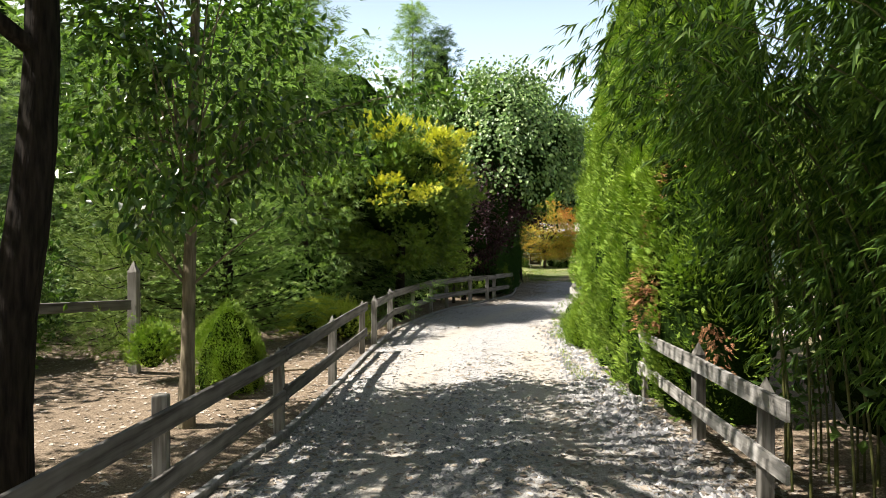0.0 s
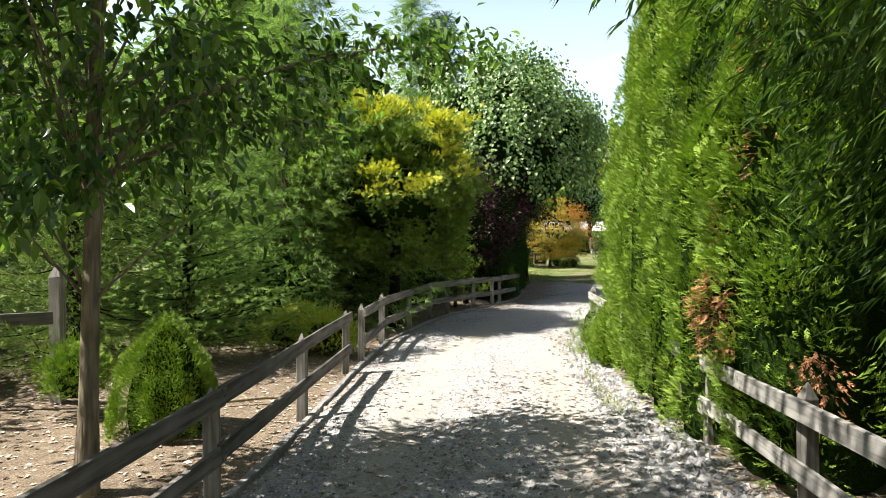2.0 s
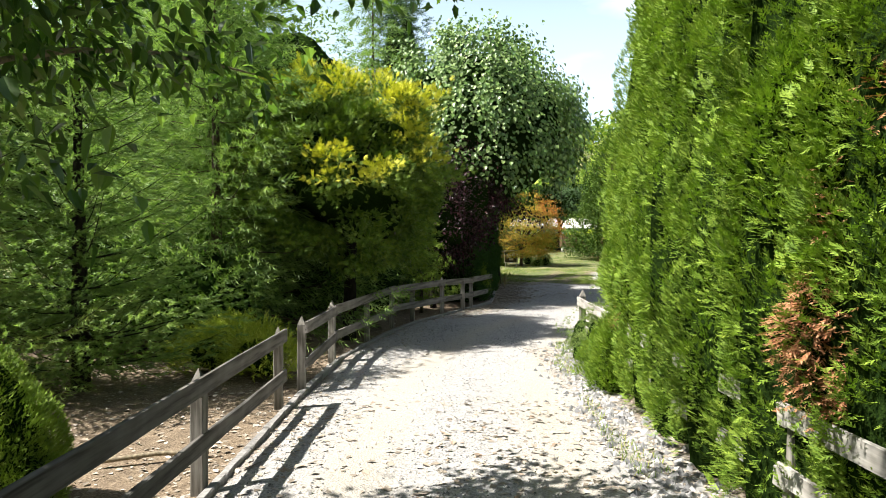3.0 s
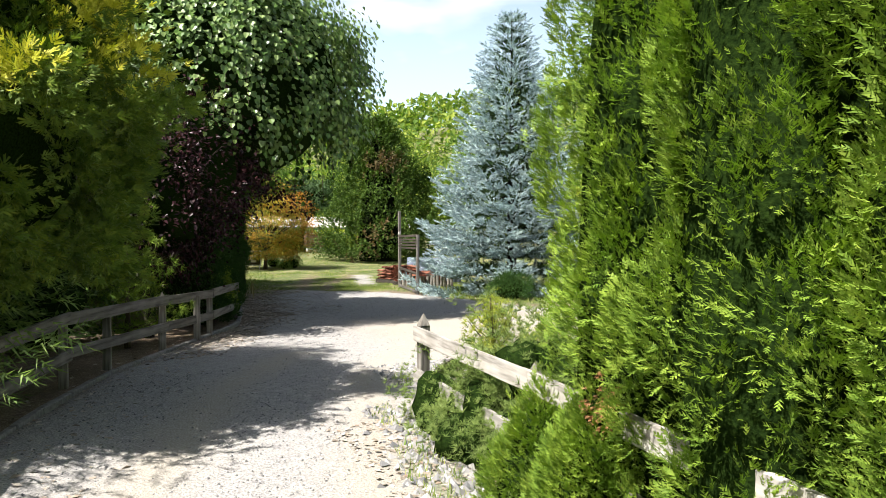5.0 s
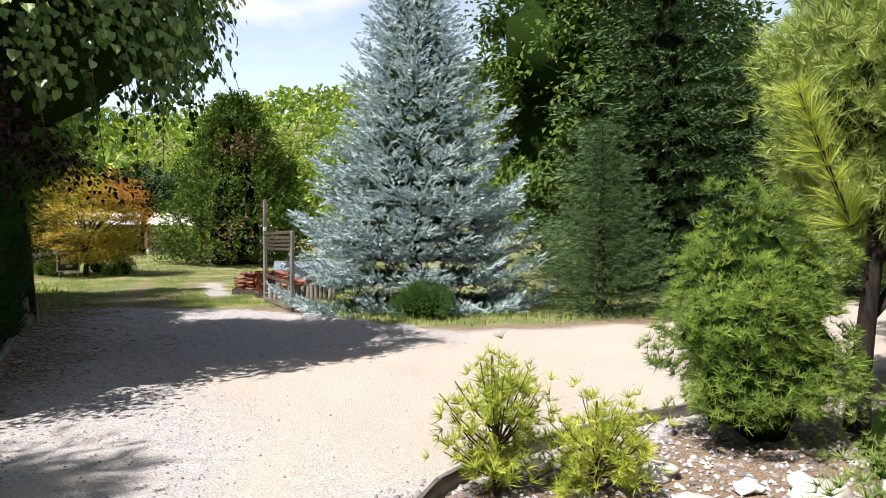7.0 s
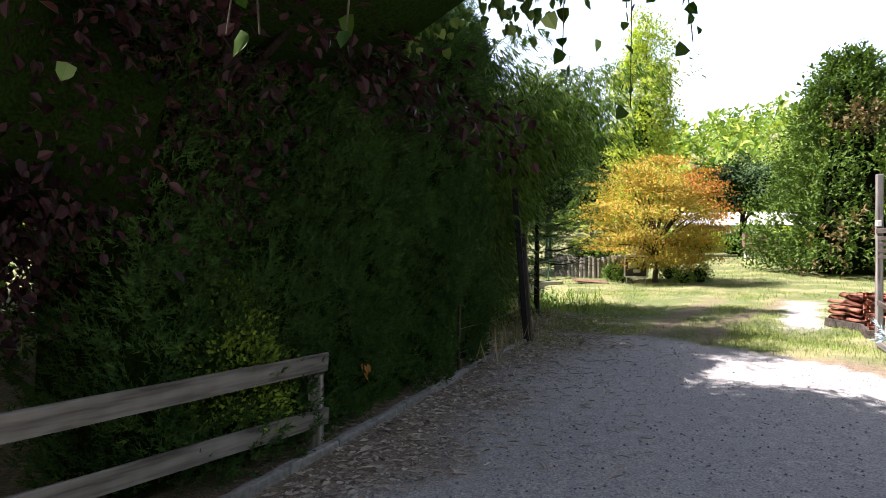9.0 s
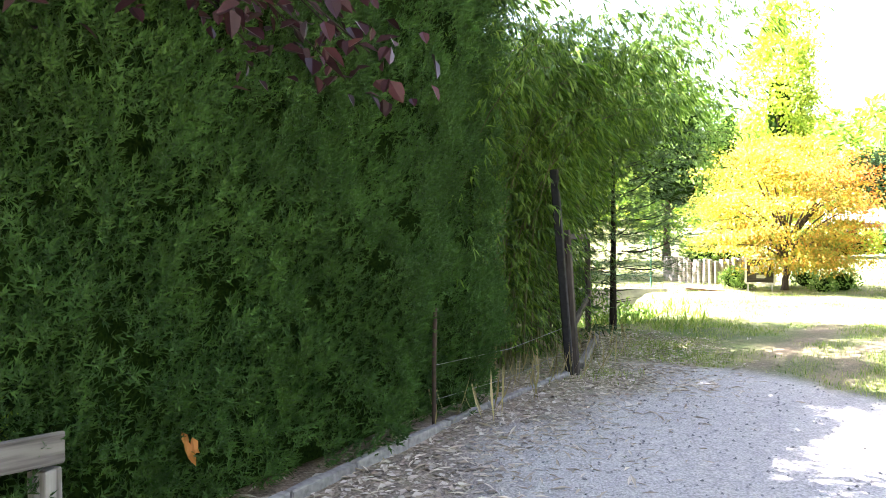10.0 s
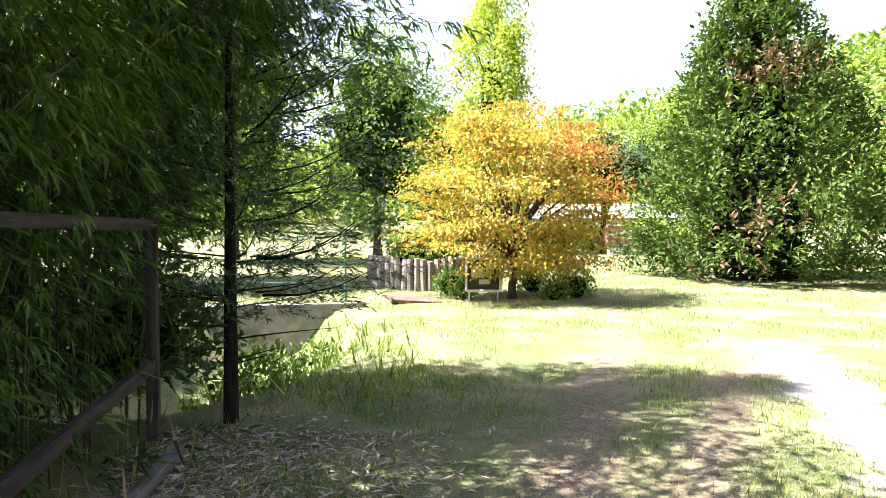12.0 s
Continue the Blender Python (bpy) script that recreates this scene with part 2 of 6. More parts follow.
M_DWARF = leaf_mat("dwarf_conifer", [(0.075, 0.13, 0.016), (0.14, 0.215, 0.028), (0.21, 0.29, 0.045)], 0.55, 0.12, grain=0.4)
M_BAMBOO = leaf_mat("bamboo_leaf", [(0.022, 0.05, 0.010), (0.05, 0.098, 0.017), (0.115, 0.18, 0.032)], 0.5, 0.4, gloss=0.15, gain=1.45)
M_MAPLE = leaf_mat("maple_leaf", [(0.15, 0.18, 0.03), (0.26, 0.24, 0.04), (0.35, 0.25, 0.04), (0.38, 0.18, 0.04)], 0.45, 0.3, gain=1.4)
M_MAPLE_RED = leaf_mat("maple_leaf_orange", [(0.36, 0.20, 0.04), (0.42, 0.19, 0.05), (0.40, 0.10, 0.04)], 0.45, 0.35, gain=1.1)
M_LIME = leaf_mat("lime_leaf", [(0.16, 0.23, 0.025), (0.30, 0.36, 0.045), (0.42, 0.44, 0.09)], 0.45, 0.35, gain=1.3)
M_HORN = leaf_mat("hornbeam_leaf", [(0.035, 0.07, 0.016), (0.065, 0.115, 0.024), (0.11, 0.165, 0.034)], 0.55, 0.2, grain=0.6, gloss=0.1, gain=1.2)
M_HORN_RED = leaf_mat("hornbeam_leaf_reddish", [(0.06, 0.07, 0.028), (0.10, 0.075, 0.038), (0.14, 0.08, 0.045)], 0.5, 0.18, grain=0.6)
M_WOODS = leaf_mat("woodland_leaf", [(0.05, 0.10, 0.02), (0.11, 0.17, 0.03), (0.24, 0.28, 0.05)], 0.6, 0.3)
M_SHRUB = leaf_mat("shrub_leaf", [(0.06, 0.11, 0.025), (0.10, 0.17, 0.04), (0.18, 0.25, 0.07)], 0.5, 0.3)
M_GRASS = leaf_mat("grass_blade", [(0.06, 0.11, 0.018), (0.12, 0.18, 0.035), (0.28, 0.28, 0.10)], 0.6, 0.3)
M_STRAW = leaf_mat("dry_grass", [(0.12, 0.10, 0.05), (0.22, 0.18, 0.10), (0.3, 0.25, 0.15)], 0.7, 0.25)
M_BARK = bark_mat("bark_brown", (0.035, 0.026, 0.02), (0.13, 0.10, 0.075))
M_BARK_DARK = bark_mat("bark_dark", (0.008, 0.007, 0.006), (0.036, 0.029, 0.023))
M_BARK_PALE = bark_mat("bark_pale", (0.13, 0.11, 0.075), (0.36, 0.30, 0.21))
M_CULM = plain_mat("bamboo_culm", (0.05, 0.06, 0.018), (0.13, 0.13, 0.04), 14, 0.45, 0.1)
M_RAIL = wood_mat("weathered_rail", (0.065, 0.061, 0.056), (0.205, 0.195, 0.185))
M_POST = wood_mat("weathered_post", (0.11, 0.10, 0.085), (0.30, 0.285, 0.26))
M_BLEACHED = wood_mat("bleached_rail", (0.19, 0.185, 0.17), (0.45, 0.435, 0.41))
M_DARKWOOD = wood_mat("dark_old_wood", (0.02, 0.017, 0.014), (0.075, 0.065, 0.055))
M_KERB = plain_mat("kerb_stone", (0.17, 0.165, 0.155), (0.32, 0.31, 0.295), 22, 0.9, 0.5)
M_STONE = plain_mat("pale_stone", (0.46, 0.44, 0.40), (0.72, 0.70, 0.66), 9, 0.9, 0.5)
M_CONCRETE = plain_mat("old_concrete", (0.17, 0.165, 0.145), (0.30, 0.29, 0.25), 6, 0.9, 0.4)
M_TILE = plain_mat("clay_tile", (0.28, 0.10, 0.06), (0.46, 0.22, 0.15), 12, 0.85, 0.4)
M_TARP = plain_mat("grey_blue_sheet", (0.09, 0.11, 0.15), (0.15, 0.18, 0.23), 5, 0.5, 0.3)
M_RUST = plain_mat("brown_boards", (0.10, 0.06, 0.04), (0.20, 0.12, 0.08), 7, 0.8, 0.3)
M_METAL = plain_mat("grey_steel", (0.16, 0.16, 0.16), (0.3, 0.3, 0.3), 20, 0.5, 0.1, 0.8)
M_GREENMETAL = plain_mat("green_coated_steel", (0.05, 0.16, 0.10), (0.09, 0.24, 0.15), 20, 0.5, 0.1)
M_IRON = plain_mat("rusty_iron", (0.035, 0.024, 0.018), (0.085, 0.055, 0.04), 30, 0.8, 0.3)
M_BLACKMETAL = plain_mat("black_pipe", (0.008, 0.008, 0.008), (0.02, 0.02, 0.02), 20, 0.75, 0.1)
M_CHIPS = bits_mat("leaf_litter_bits", [(0.18, 0.15, 0.115), (0.33, 0.28, 0.22), (0.5, 0.45, 0.38), (0.27, 0.2, 0.14)])
M_STRAWBITS = bits_mat("bamboo_litter_bits", [(0.22, 0.18, 0.125), (0.38, 0.32, 0.235), (0.56, 0.5, 0.4)])
M_GRIT = bits_mat("gravel_bits", [(0.12, 0.122, 0.125), (0.21, 0.21, 0.21), (0.31, 0.305, 0.3), (0.5, 0.49, 0.47)])


# ---- building tools ----
def mesh_from(name, V, F, mat, smooth=False):
    V, F = np.asarray(V, dtype=np.float32), np.asarray(F, dtype=np.int32)
    me = bpy.data.meshes.new(name)
    k = F.shape[1]
    me.vertices.add(len(V))
    me.vertices.foreach_set("co", V.ravel())
    me.loops.add(F.size)
    me.loops.foreach_set("vertex_index", F.ravel())
    me.polygons.add(len(F))
    me.polygons.foreach_set("loop_start", np.arange(0, F.size, k, dtype=np.int32))
    me.polygons.foreach_set("use_smooth", np.full(len(F), smooth, dtype=bool))
    me.update(calc_edges=True)
    me.validate()
    me.materials.append(mat)
    return me


def piece(name, me, parent=None, label="", at=(0, 0, 0), turn=(0, 0, 0)):
    ob = new(name, me)
    ob.location = at
    ob.rotation_euler = [radians(a) for a in turn]
    if parent:
        ob.parent = parent
    if label:
        ob["label"] = label
    return ob


def thing(name, at, label, category, group="", kind=""):
    ob = new(name)
    ob.empty_display_size = 0.2
    ob.location = at
    return tagged(ob, label, category, group, kind)


def from_bm(name, bm, mat, smooth=False):
    me = bpy.data.meshes.new(name)
    bm.normal_update()
    bm.to_mesh(me)
    bm.free()
    for poly in me.polygons:
        poly.use_smooth = smooth
    me.materials.append(mat)
    return me


def box_bm(sx, sy, sz, bevel=0.006, jitter=0.0, cuts=0, seed=0):
    """A board or block standing on z = 0, bevelled and a little uneven."""
    r = random.Random(seed)
    bm = bmesh.new()
    bmesh.ops.create_cube(bm, size=1.0)
    bmesh.ops.scale(bm, vec=(sx, sy, sz), verts=bm.verts)
    bmesh.ops.translate(bm, vec=(0, 0, sz / 2), verts=bm.verts)
    if cuts:
        ax = max(range(3), key=lambda i: (sx, sy, sz)[i])
        es = [e for e in bm.edges if abs((e.verts[0].co - e.verts[1].co)[ax]) > 0.9 * (sx, sy, sz)[ax]]
        bmesh.ops.subdivide_edges(bm, edges=es, cuts=cuts)
    if bevel:
        bmesh.ops.bevel(bm, geom=[e for e in bm.edges if len(e.link_faces) == 2 and e.calc_face_angle() > 0.5], offset=bevel, segments=1, affect="EDGES")
    if jitter:
        for v in bm.verts:
            v.co += Vector((r.uniform(-1, 1), r.uniform(-1, 1), r.uniform(-1, 1))) * jitter
    return bm


def tube(points, radii, sides=7):
    pts = np.asarray(points, dtype=float)
    n = len(pts)
    tang = np.gradient(pts, axis=0)
    tang /= np.linalg.norm(tang, axis=1)[:, None] + 1e-9
    ref = np.where(np.abs(tang[:, 2:3]) > 0.9, np.array([[1.0, 0, 0]]), np.array([[0, 0, 1.0]]))
    a = np.cross(tang, ref)
    a /= np.linalg.norm(a, axis=1)[:, None] + 1e-9
    b = np.cross(tang, a)
    ang = np.linspace(0, 2 * np.pi, sides, endpoint=False)
    V = pts[:, None, :] + np.asarray(radii, dtype=float)[:, None, None] * (np.cos(ang)[None, :, None] * a[:, None, :] + np.sin(ang)[None, :, None] * b[:, None, :])
    V = V.reshape(-1, 3)
    i, j = np.meshgrid(np.arange(n - 1), np.arange(sides), indexing="ij")
    F = np.stack([i * sides + j, i * sides + (j + 1) % sides, (i + 1) * sides + (j + 1) % sides, (i + 1) * sides + j], -1).reshape(-1, 4)
    return V, F


def joined(parts):
    Vs, Fs, off = [], [], 0
    for V, F in parts:
        Vs.append(V)
        Fs.append(F + off)
        off += len(V)
    return np.concatenate(Vs), np.concatenate(Fs)


def unit(v):
    return v / (np.linalg.norm(v, axis=-1, keepdims=True) + 1e-9)


def scatter(tmpl, pos, along, up, size):
    """One joined mesh of a small shape set at many places: its y runs along, its z faces up."""
    TV, TF = tmpl
    y = unit(np.asarray(along, dtype=float))
    x = unit(np.cross(y, np.asarray(up, dtype=float)) + 1e-6)
    z = np.cross(x, y)
    s = np.broadcast_to(np.asarray(size, dtype=float).reshape(-1, 1, 1), (len(pos), 1, 1))
    V = pos[:, None, :] + s * (TV[None, :, 0:1] * x[:, None, :] + TV[None, :, 1:2] * y[:, None, :] + TV[None, :, 2:3] * z[:, None, :])
    F = TF[None] + (np.arange(len(pos)) * len(TV))[:, None, None]
    return V.reshape(-1, 3), F.reshape(-1, TF.shape[1])


def leaf_shape(width=0.5, fold=0.1, curl=-0.12):
    w = width / 2
    V = np.array([(0, 0, 0), (-w * 0.9, 0.32, fold), (-w * 0.72, 0.66, fold * 0.7 + curl * 0.4), (0, 1, curl), (w * 0.72, 0.66, fold * 0.7 + curl * 0.4), (w * 0.9, 0.32, fold)])
    return V, np.array([(0, 3, 2, 1), (0, 5, 4, 3)])


def heart_shape():
    V = np.array([(0, 0, 0), (-0.46, 0.1, 0.08), (-0.4, 0.55, 0.05), (0, 1.0, -0.1), (0.4, 0.55, 0.05), (0.46, 0.1, 0.08)])
    return V, np.array([(0, 3, 2, 1), (0, 5, 4, 3)])


def needles(count, spread, length, width, seed, from_axis=True, flat=False):
    """A twig: thin needles round or on both sides of the y axis, in triangles."""
    r = np.random.default_rng(seed)
    V, F = [], []
    for i in range(count):
        s = i / max(1, count - 1)
        base = np.array([0, 0.85 * s if from_axis else 0.0, 0])
        a = (0 if i % 2 else np.pi) + r.normal(0, 0.25) if flat else i * 2.4 + r.normal(0, 0.3)
        sp = spread * (1 - 0.55 * s) + r.normal(0, 0.08)
        d = np.array([np.cos(a) * np.sin(sp), np.cos(sp), np.sin(a) * np.sin(sp)])
        side = unit(np.cross(d, np.array([0.3, 0.2, 1.0]) if flat else r.normal(size=3)))
        L = length * r.uniform(0.8, 1.15)
        k = len(V)
        V += [base - side * width / 2, base + side * width / 2, base + d * L]
        F.append((k, k + 1, k + 2))
    return np.array(V), np.array(F)


def spray_shape(seed, fingers=7):
    """A flat fan of scale-leaved sprays, a triangle each."""
    r = np.random.default_rng(seed)
    V, F = [], []
    for i in range(fingers):
        s = i / (fingers - 1)
        a = (s - 0.5) * 1.9 + r.normal(0, 0.08)
        base = np.array([0, 0.30 * (1 - abs(2 * s - 1)), 0])
        L = (1.0 - 0.42 * abs(2 * s - 1)) * r.uniform(0.8, 1.1) - base[1]
        d = np.array([np.sin(a), np.cos(a), r.normal(0, 0.16)])
        sd = np.array([np.cos(a), -np.sin(a), 0.0])
        w0, w1 = (0.025, 0.07) if i % 2 else (0.075, 0.015)
        k = len(V)
        V += [base + d * L * (0.0 if i % 2 else 0.1) - sd * w0, base + d * L * (1.0 if i % 2 else 0.1) + sd * (w1 if i % 2 else w0), base + d * L - sd * w1]
        F.append((k, k + 1, k + 2))
    return np.array(V), np.array(F)


def frond_shape(seed, lobes=7, wide=0.085, reach=0.46):
    """A flat ferny spray: short lobes on both sides of a rib, a triangle each."""
    r = np.random.default_rng(seed)
    V, F = [], []
    for i in range(lobes):
        s = i / (lobes - 1)
        q = 0 if i == lobes - 1 else (1 if i % 2 else -1)
        a = q * 0.55 + r.normal(0, 0.12)
        y = 0.72 * s
        L = reach * (1 - 0.4 * s) * r.uniform(0.85, 1.15)
        d = np.array([np.sin(a), np.cos(a), r.normal(0, 0.15)])
        sd = np.array([np.cos(a), -np.sin(a), 0.0]) * wide
        k = len(V)
        V += [np.array([0, y, 0]) - sd, np.array([0, y, 0]) + sd, np.array([0, y, 0]) + d * L]
        F.append((k, k + 1, k + 2))
    return np.array(V), np.array(F)


LEAF, HEART = leaf_shape(0.52), heart_shape()
LEAF_LONG = (np.array([(0, 0, 0), (-0.07, 0.35, 0.02), (0, 1, -0.2), (0.07, 0.35, 0.02)]), np.array([(0, 3, 2, 1)]))
LEAF_FAR = (np.array([(0, 0, 0), (-0.3, 0.5, 0.1), (0, 1, -0.1), (0.3, 0.5, 0.1)]), np.array([(0, 3, 2, 1)]))
TWIG, TWIG_FINE = needles(10, 0.95, 0.44, 0.075, 3), needles(8, 0.8, 0.5, 0.07, 5)
TWIG_FULL = needles(14, 0.8, 0.42, 0.1, 4)
TWIG_YEW = needles(8, 0.9, 0.5, 0.16, 6)
TUFT_BIG = needles(80, 1.15, 1.0, 0.02, 19, False)
TUFT = needles(18, 1.25, 1.0, 0.06, 9, False)
TUFT_LONG = needles(20, 1.15, 1.0, 0.045, 11, False)
SPRAY = spray_shape(13)
SPRAY_LACE = frond_shape(15, 6, 0.075, 0.42)
SPRAY_FINE = spray_shape(17, 9)
ROSETTE = needles(20, 1.15, 1.0, 0.07, 53, False)
FLUFF = needles(20, 0.95, 1.0, 0.05, 59, False)
BRUSH = needles(17, 0.85, 0.36, 0.095, 43)


def rand_dirs(r, n):
    return unit(r.normal(size=(n, 3)))


def lumpy(points, amp, freq, seed):
    """Slow noise at each point, from summed sines."""
    r = np.random.default_rng(seed)
    out = np.zeros(len(points))
    for k in range(6):
        d = unit(r.normal(size=3)) * freq * (1 + 0.45 * k)
        out += np.sin(points @ d + r.uniform(0, 6.28)) / (1 + 0.4 * k)
    return out * amp / 2


def bunches(r, P, O, per, radius, fan=2.2, rise=0.35):
    """Small fans of twigs: each place becomes per twigs that spread apart from one base."""
    p, o = np.repeat(P, per, axis=0), np.repeat(O, per, axis=0)
    off = r.normal(0, radius, p.shape)
    off -= o * np.sum(off * o, axis=1, keepdims=True) * 0.5
    dome = np.exp(-np.sum(off ** 2, axis=1, keepdims=True) / (2.2 * radius ** 2))
    q = p + off + o * (dome - 0.5) * radius * 1.6
    along = unit(o * 0.8 + np.array([0, 0, rise]) + off / radius * 0.25 * fan + rand_dirs(r, len(q)) * 0.25)
    return q, o, along


def clumps(r, centre, radii, n, shell=0.55):
    d = rand_dirs(r, n)
    f = r.uniform(shell, 1.0, n) ** 0.7
    return np.asarray(centre) + d * f[:, None] * np.asarray(radii)


def cloud(r, centres, spread, per):
    pos = np.repeat(centres, per, axis=0)
    return pos + r.normal(size=pos.shape) * np.asarray(spread)


def limbs(r, base, tops, radius, bend=0.25):
    out = []
    for c in tops:
        b = np.asarray(base(c)) if callable(base) else np.asarray(base)
        mid = (b + c) / 2 + r.normal(0, bend, 3) * np.array([0.5, 0.5, 0.3]) + np.array([0, 0, 0.12 * np.linalg.norm(c - b)])
        ts = np.linspace(0, 1, 6)[:, None]
        pts = (1 - ts) ** 2 * b + 2 * ts * (1 - ts) * mid + ts ** 2 * c
        out.append(tube(pts, np.linspace(radius, radius * 0.25, 6), 5))
    return out


def crowned_tree(name, at, label, height, trunk_r, trunk_top, centre, radii, n_clumps, per, spread, leaf, size, mat, bark, seed,
                 droop=0.3, shell=0.45, lean=(0, 0), n_limbs=14, category="tree", group="", flat=0.5, crown_name="crown", core=0.0, cone=False, arms=(), second=None, boughs=(), fork=(0.35, 0.75)):
    """A broad-leaved tree: tapered trunk with limbs, and a crown of single leaves in clumps."""
    r = np.random.default_rng(seed)
    tr = thing(name, at, label, category, group)
    zs = np.linspace(-0.05, trunk_top, 9)
    wob = np.cumsum(r.normal(0, trunk_r * 0.13, (9, 2)), axis=0)
    pts = np.column_stack([wob[:, 0] + lean[0] * zs / trunk_top, wob[:, 1] + lean[1] * zs / trunk_top, zs])
    rad = trunk_r * np.linspace(1, 0.45, 9)
    rad[0] *= 1.35
    top = lambda c: pts[int(np.clip(np.searchsorted(zs, c[2] * r.uniform(*fork)), 2, 8))]
    cs = clumps(r, centre, radii, n_clumps, shell)
    if cone:
        s = r.uniform(0.03, 0.97, n_clumps) ** 1.1
        a = r.uniform(0, 6.283, n_clumps)
        q = (1 - s) ** 0.62 * r.uniform(shell, 1, n_clumps) * np.minimum(1, 0.7 + 1.2 * s) + 0.04
        q = q * (1 + lumpy(np.column_stack([np.cos(a), np.sin(a), 3 * s]), 0.28, 3.0, seed))
        cs = np.column_stack([np.cos(a) * q * radii[0], np.sin(a) * q * radii[1], centre[2] - radii[2] + 2 * radii[2] * s])
    for bc, br, bn in boughs:
        cs = np.concatenate([cs, clumps(r, bc, br, bn, 0.2)])
    extra = []
    for start, tip, k in arms:
        start, tip = np.array(start), np.array(tip)
        ts = np.linspace(0.25, 1, k)[:, None]
        cs = np.concatenate([cs, start + (tip - start) * ts + np.array([0, 0, 0.25]) * np.sin(ts * 3.14)])
        tl = np.linspace(0, 1, 7)[:, None]
        extra.append(tube(start + (tip - start) * tl + np.array([0, 0, 0.25]) * np.sin(tl * 3.14), np.linspace(trunk_r * 0.4, 0.006, 7), 6))
    limbs_v = extra + limbs(r, top, cs[:n_limbs], trunk_r * (0.38 if trunk_r > 0.08 else 0.2))
    if group:
        V, F = joined([tube(pts, rad, 10)] + limbs_v)
        piece("trunk", mesh_from("trunk", V, F, bark, True), tr)
    else:
        piece("trunk", mesh_from("trunk", *tube(pts, rad, 10), bark, True), tr)
        for V, F in limbs_v:
            piece("limb", mesh_from("limb", V, F, bark, True), tr)
    # dark solid seen between the leaves; its colour stands in for inner shade
    if core:
        bm = bmesh.new()
        bmesh.ops.create_icosphere(bm, subdivisions=3, radius=1.0)
        co = np.array([v.co for v in bm.verts])
        f = core * (1 + lumpy(co * 3, 0.35, 2.0, seed))
        for v, k in zip(bm.verts, f):
            tap = (1 - 0.5 * (v.co.z + 1)) ** 0.75 + 0.1 if cone else 1.0
            v.co = Vector((centre[0] + v.co.x * radii[0] * k * tap, centre[1] + v.co.y * radii[1] * k * tap, centre[2] + v.co.z * radii[2] * (k if not cone else 0.8)))
        piece("inner_twig_mass", from_bm("inner_twig_mass", bm, M_SHADE_GREEN, True), tr)
    pos = cloud(r, cs, spread, per)
    out = unit(pos - np.asarray(centre))
    along = unit(out * 0.6 + rand_dirs(r, len(pos)) * 0.8 + np.array([0, 0, -droop]))
    up = unit(out * flat + np.array([0, 0, 1.0]) + rand_dirs(r, len(pos)) * 0.5)
    sizes = size * r.uniform(0.65, 1.2, len(pos))
    rest = np.ones(len(pos), bool)
    if second:
        mat2, direction, limit, label2 = second
        lean_to = ((pos - np.asarray(centre)) / np.asarray(radii)) @ np.asarray(direction) + lumpy(pos, 0.5, 2.2, seed) + r.normal(0, 0.15, len(pos))
        rest = lean_to < limit
        V, F = scatter(leaf, pos[~rest], along[~rest], up[~rest], sizes[~rest])
        piece("turned_foliage", mesh_from("turned_foliage", V, F, mat2), tr, label2)
    V, F = scatter(leaf, pos[rest], along[rest], up[rest], sizes[rest])
    piece(crown_name, mesh_from("crown", V, F, mat), tr)
    return tr


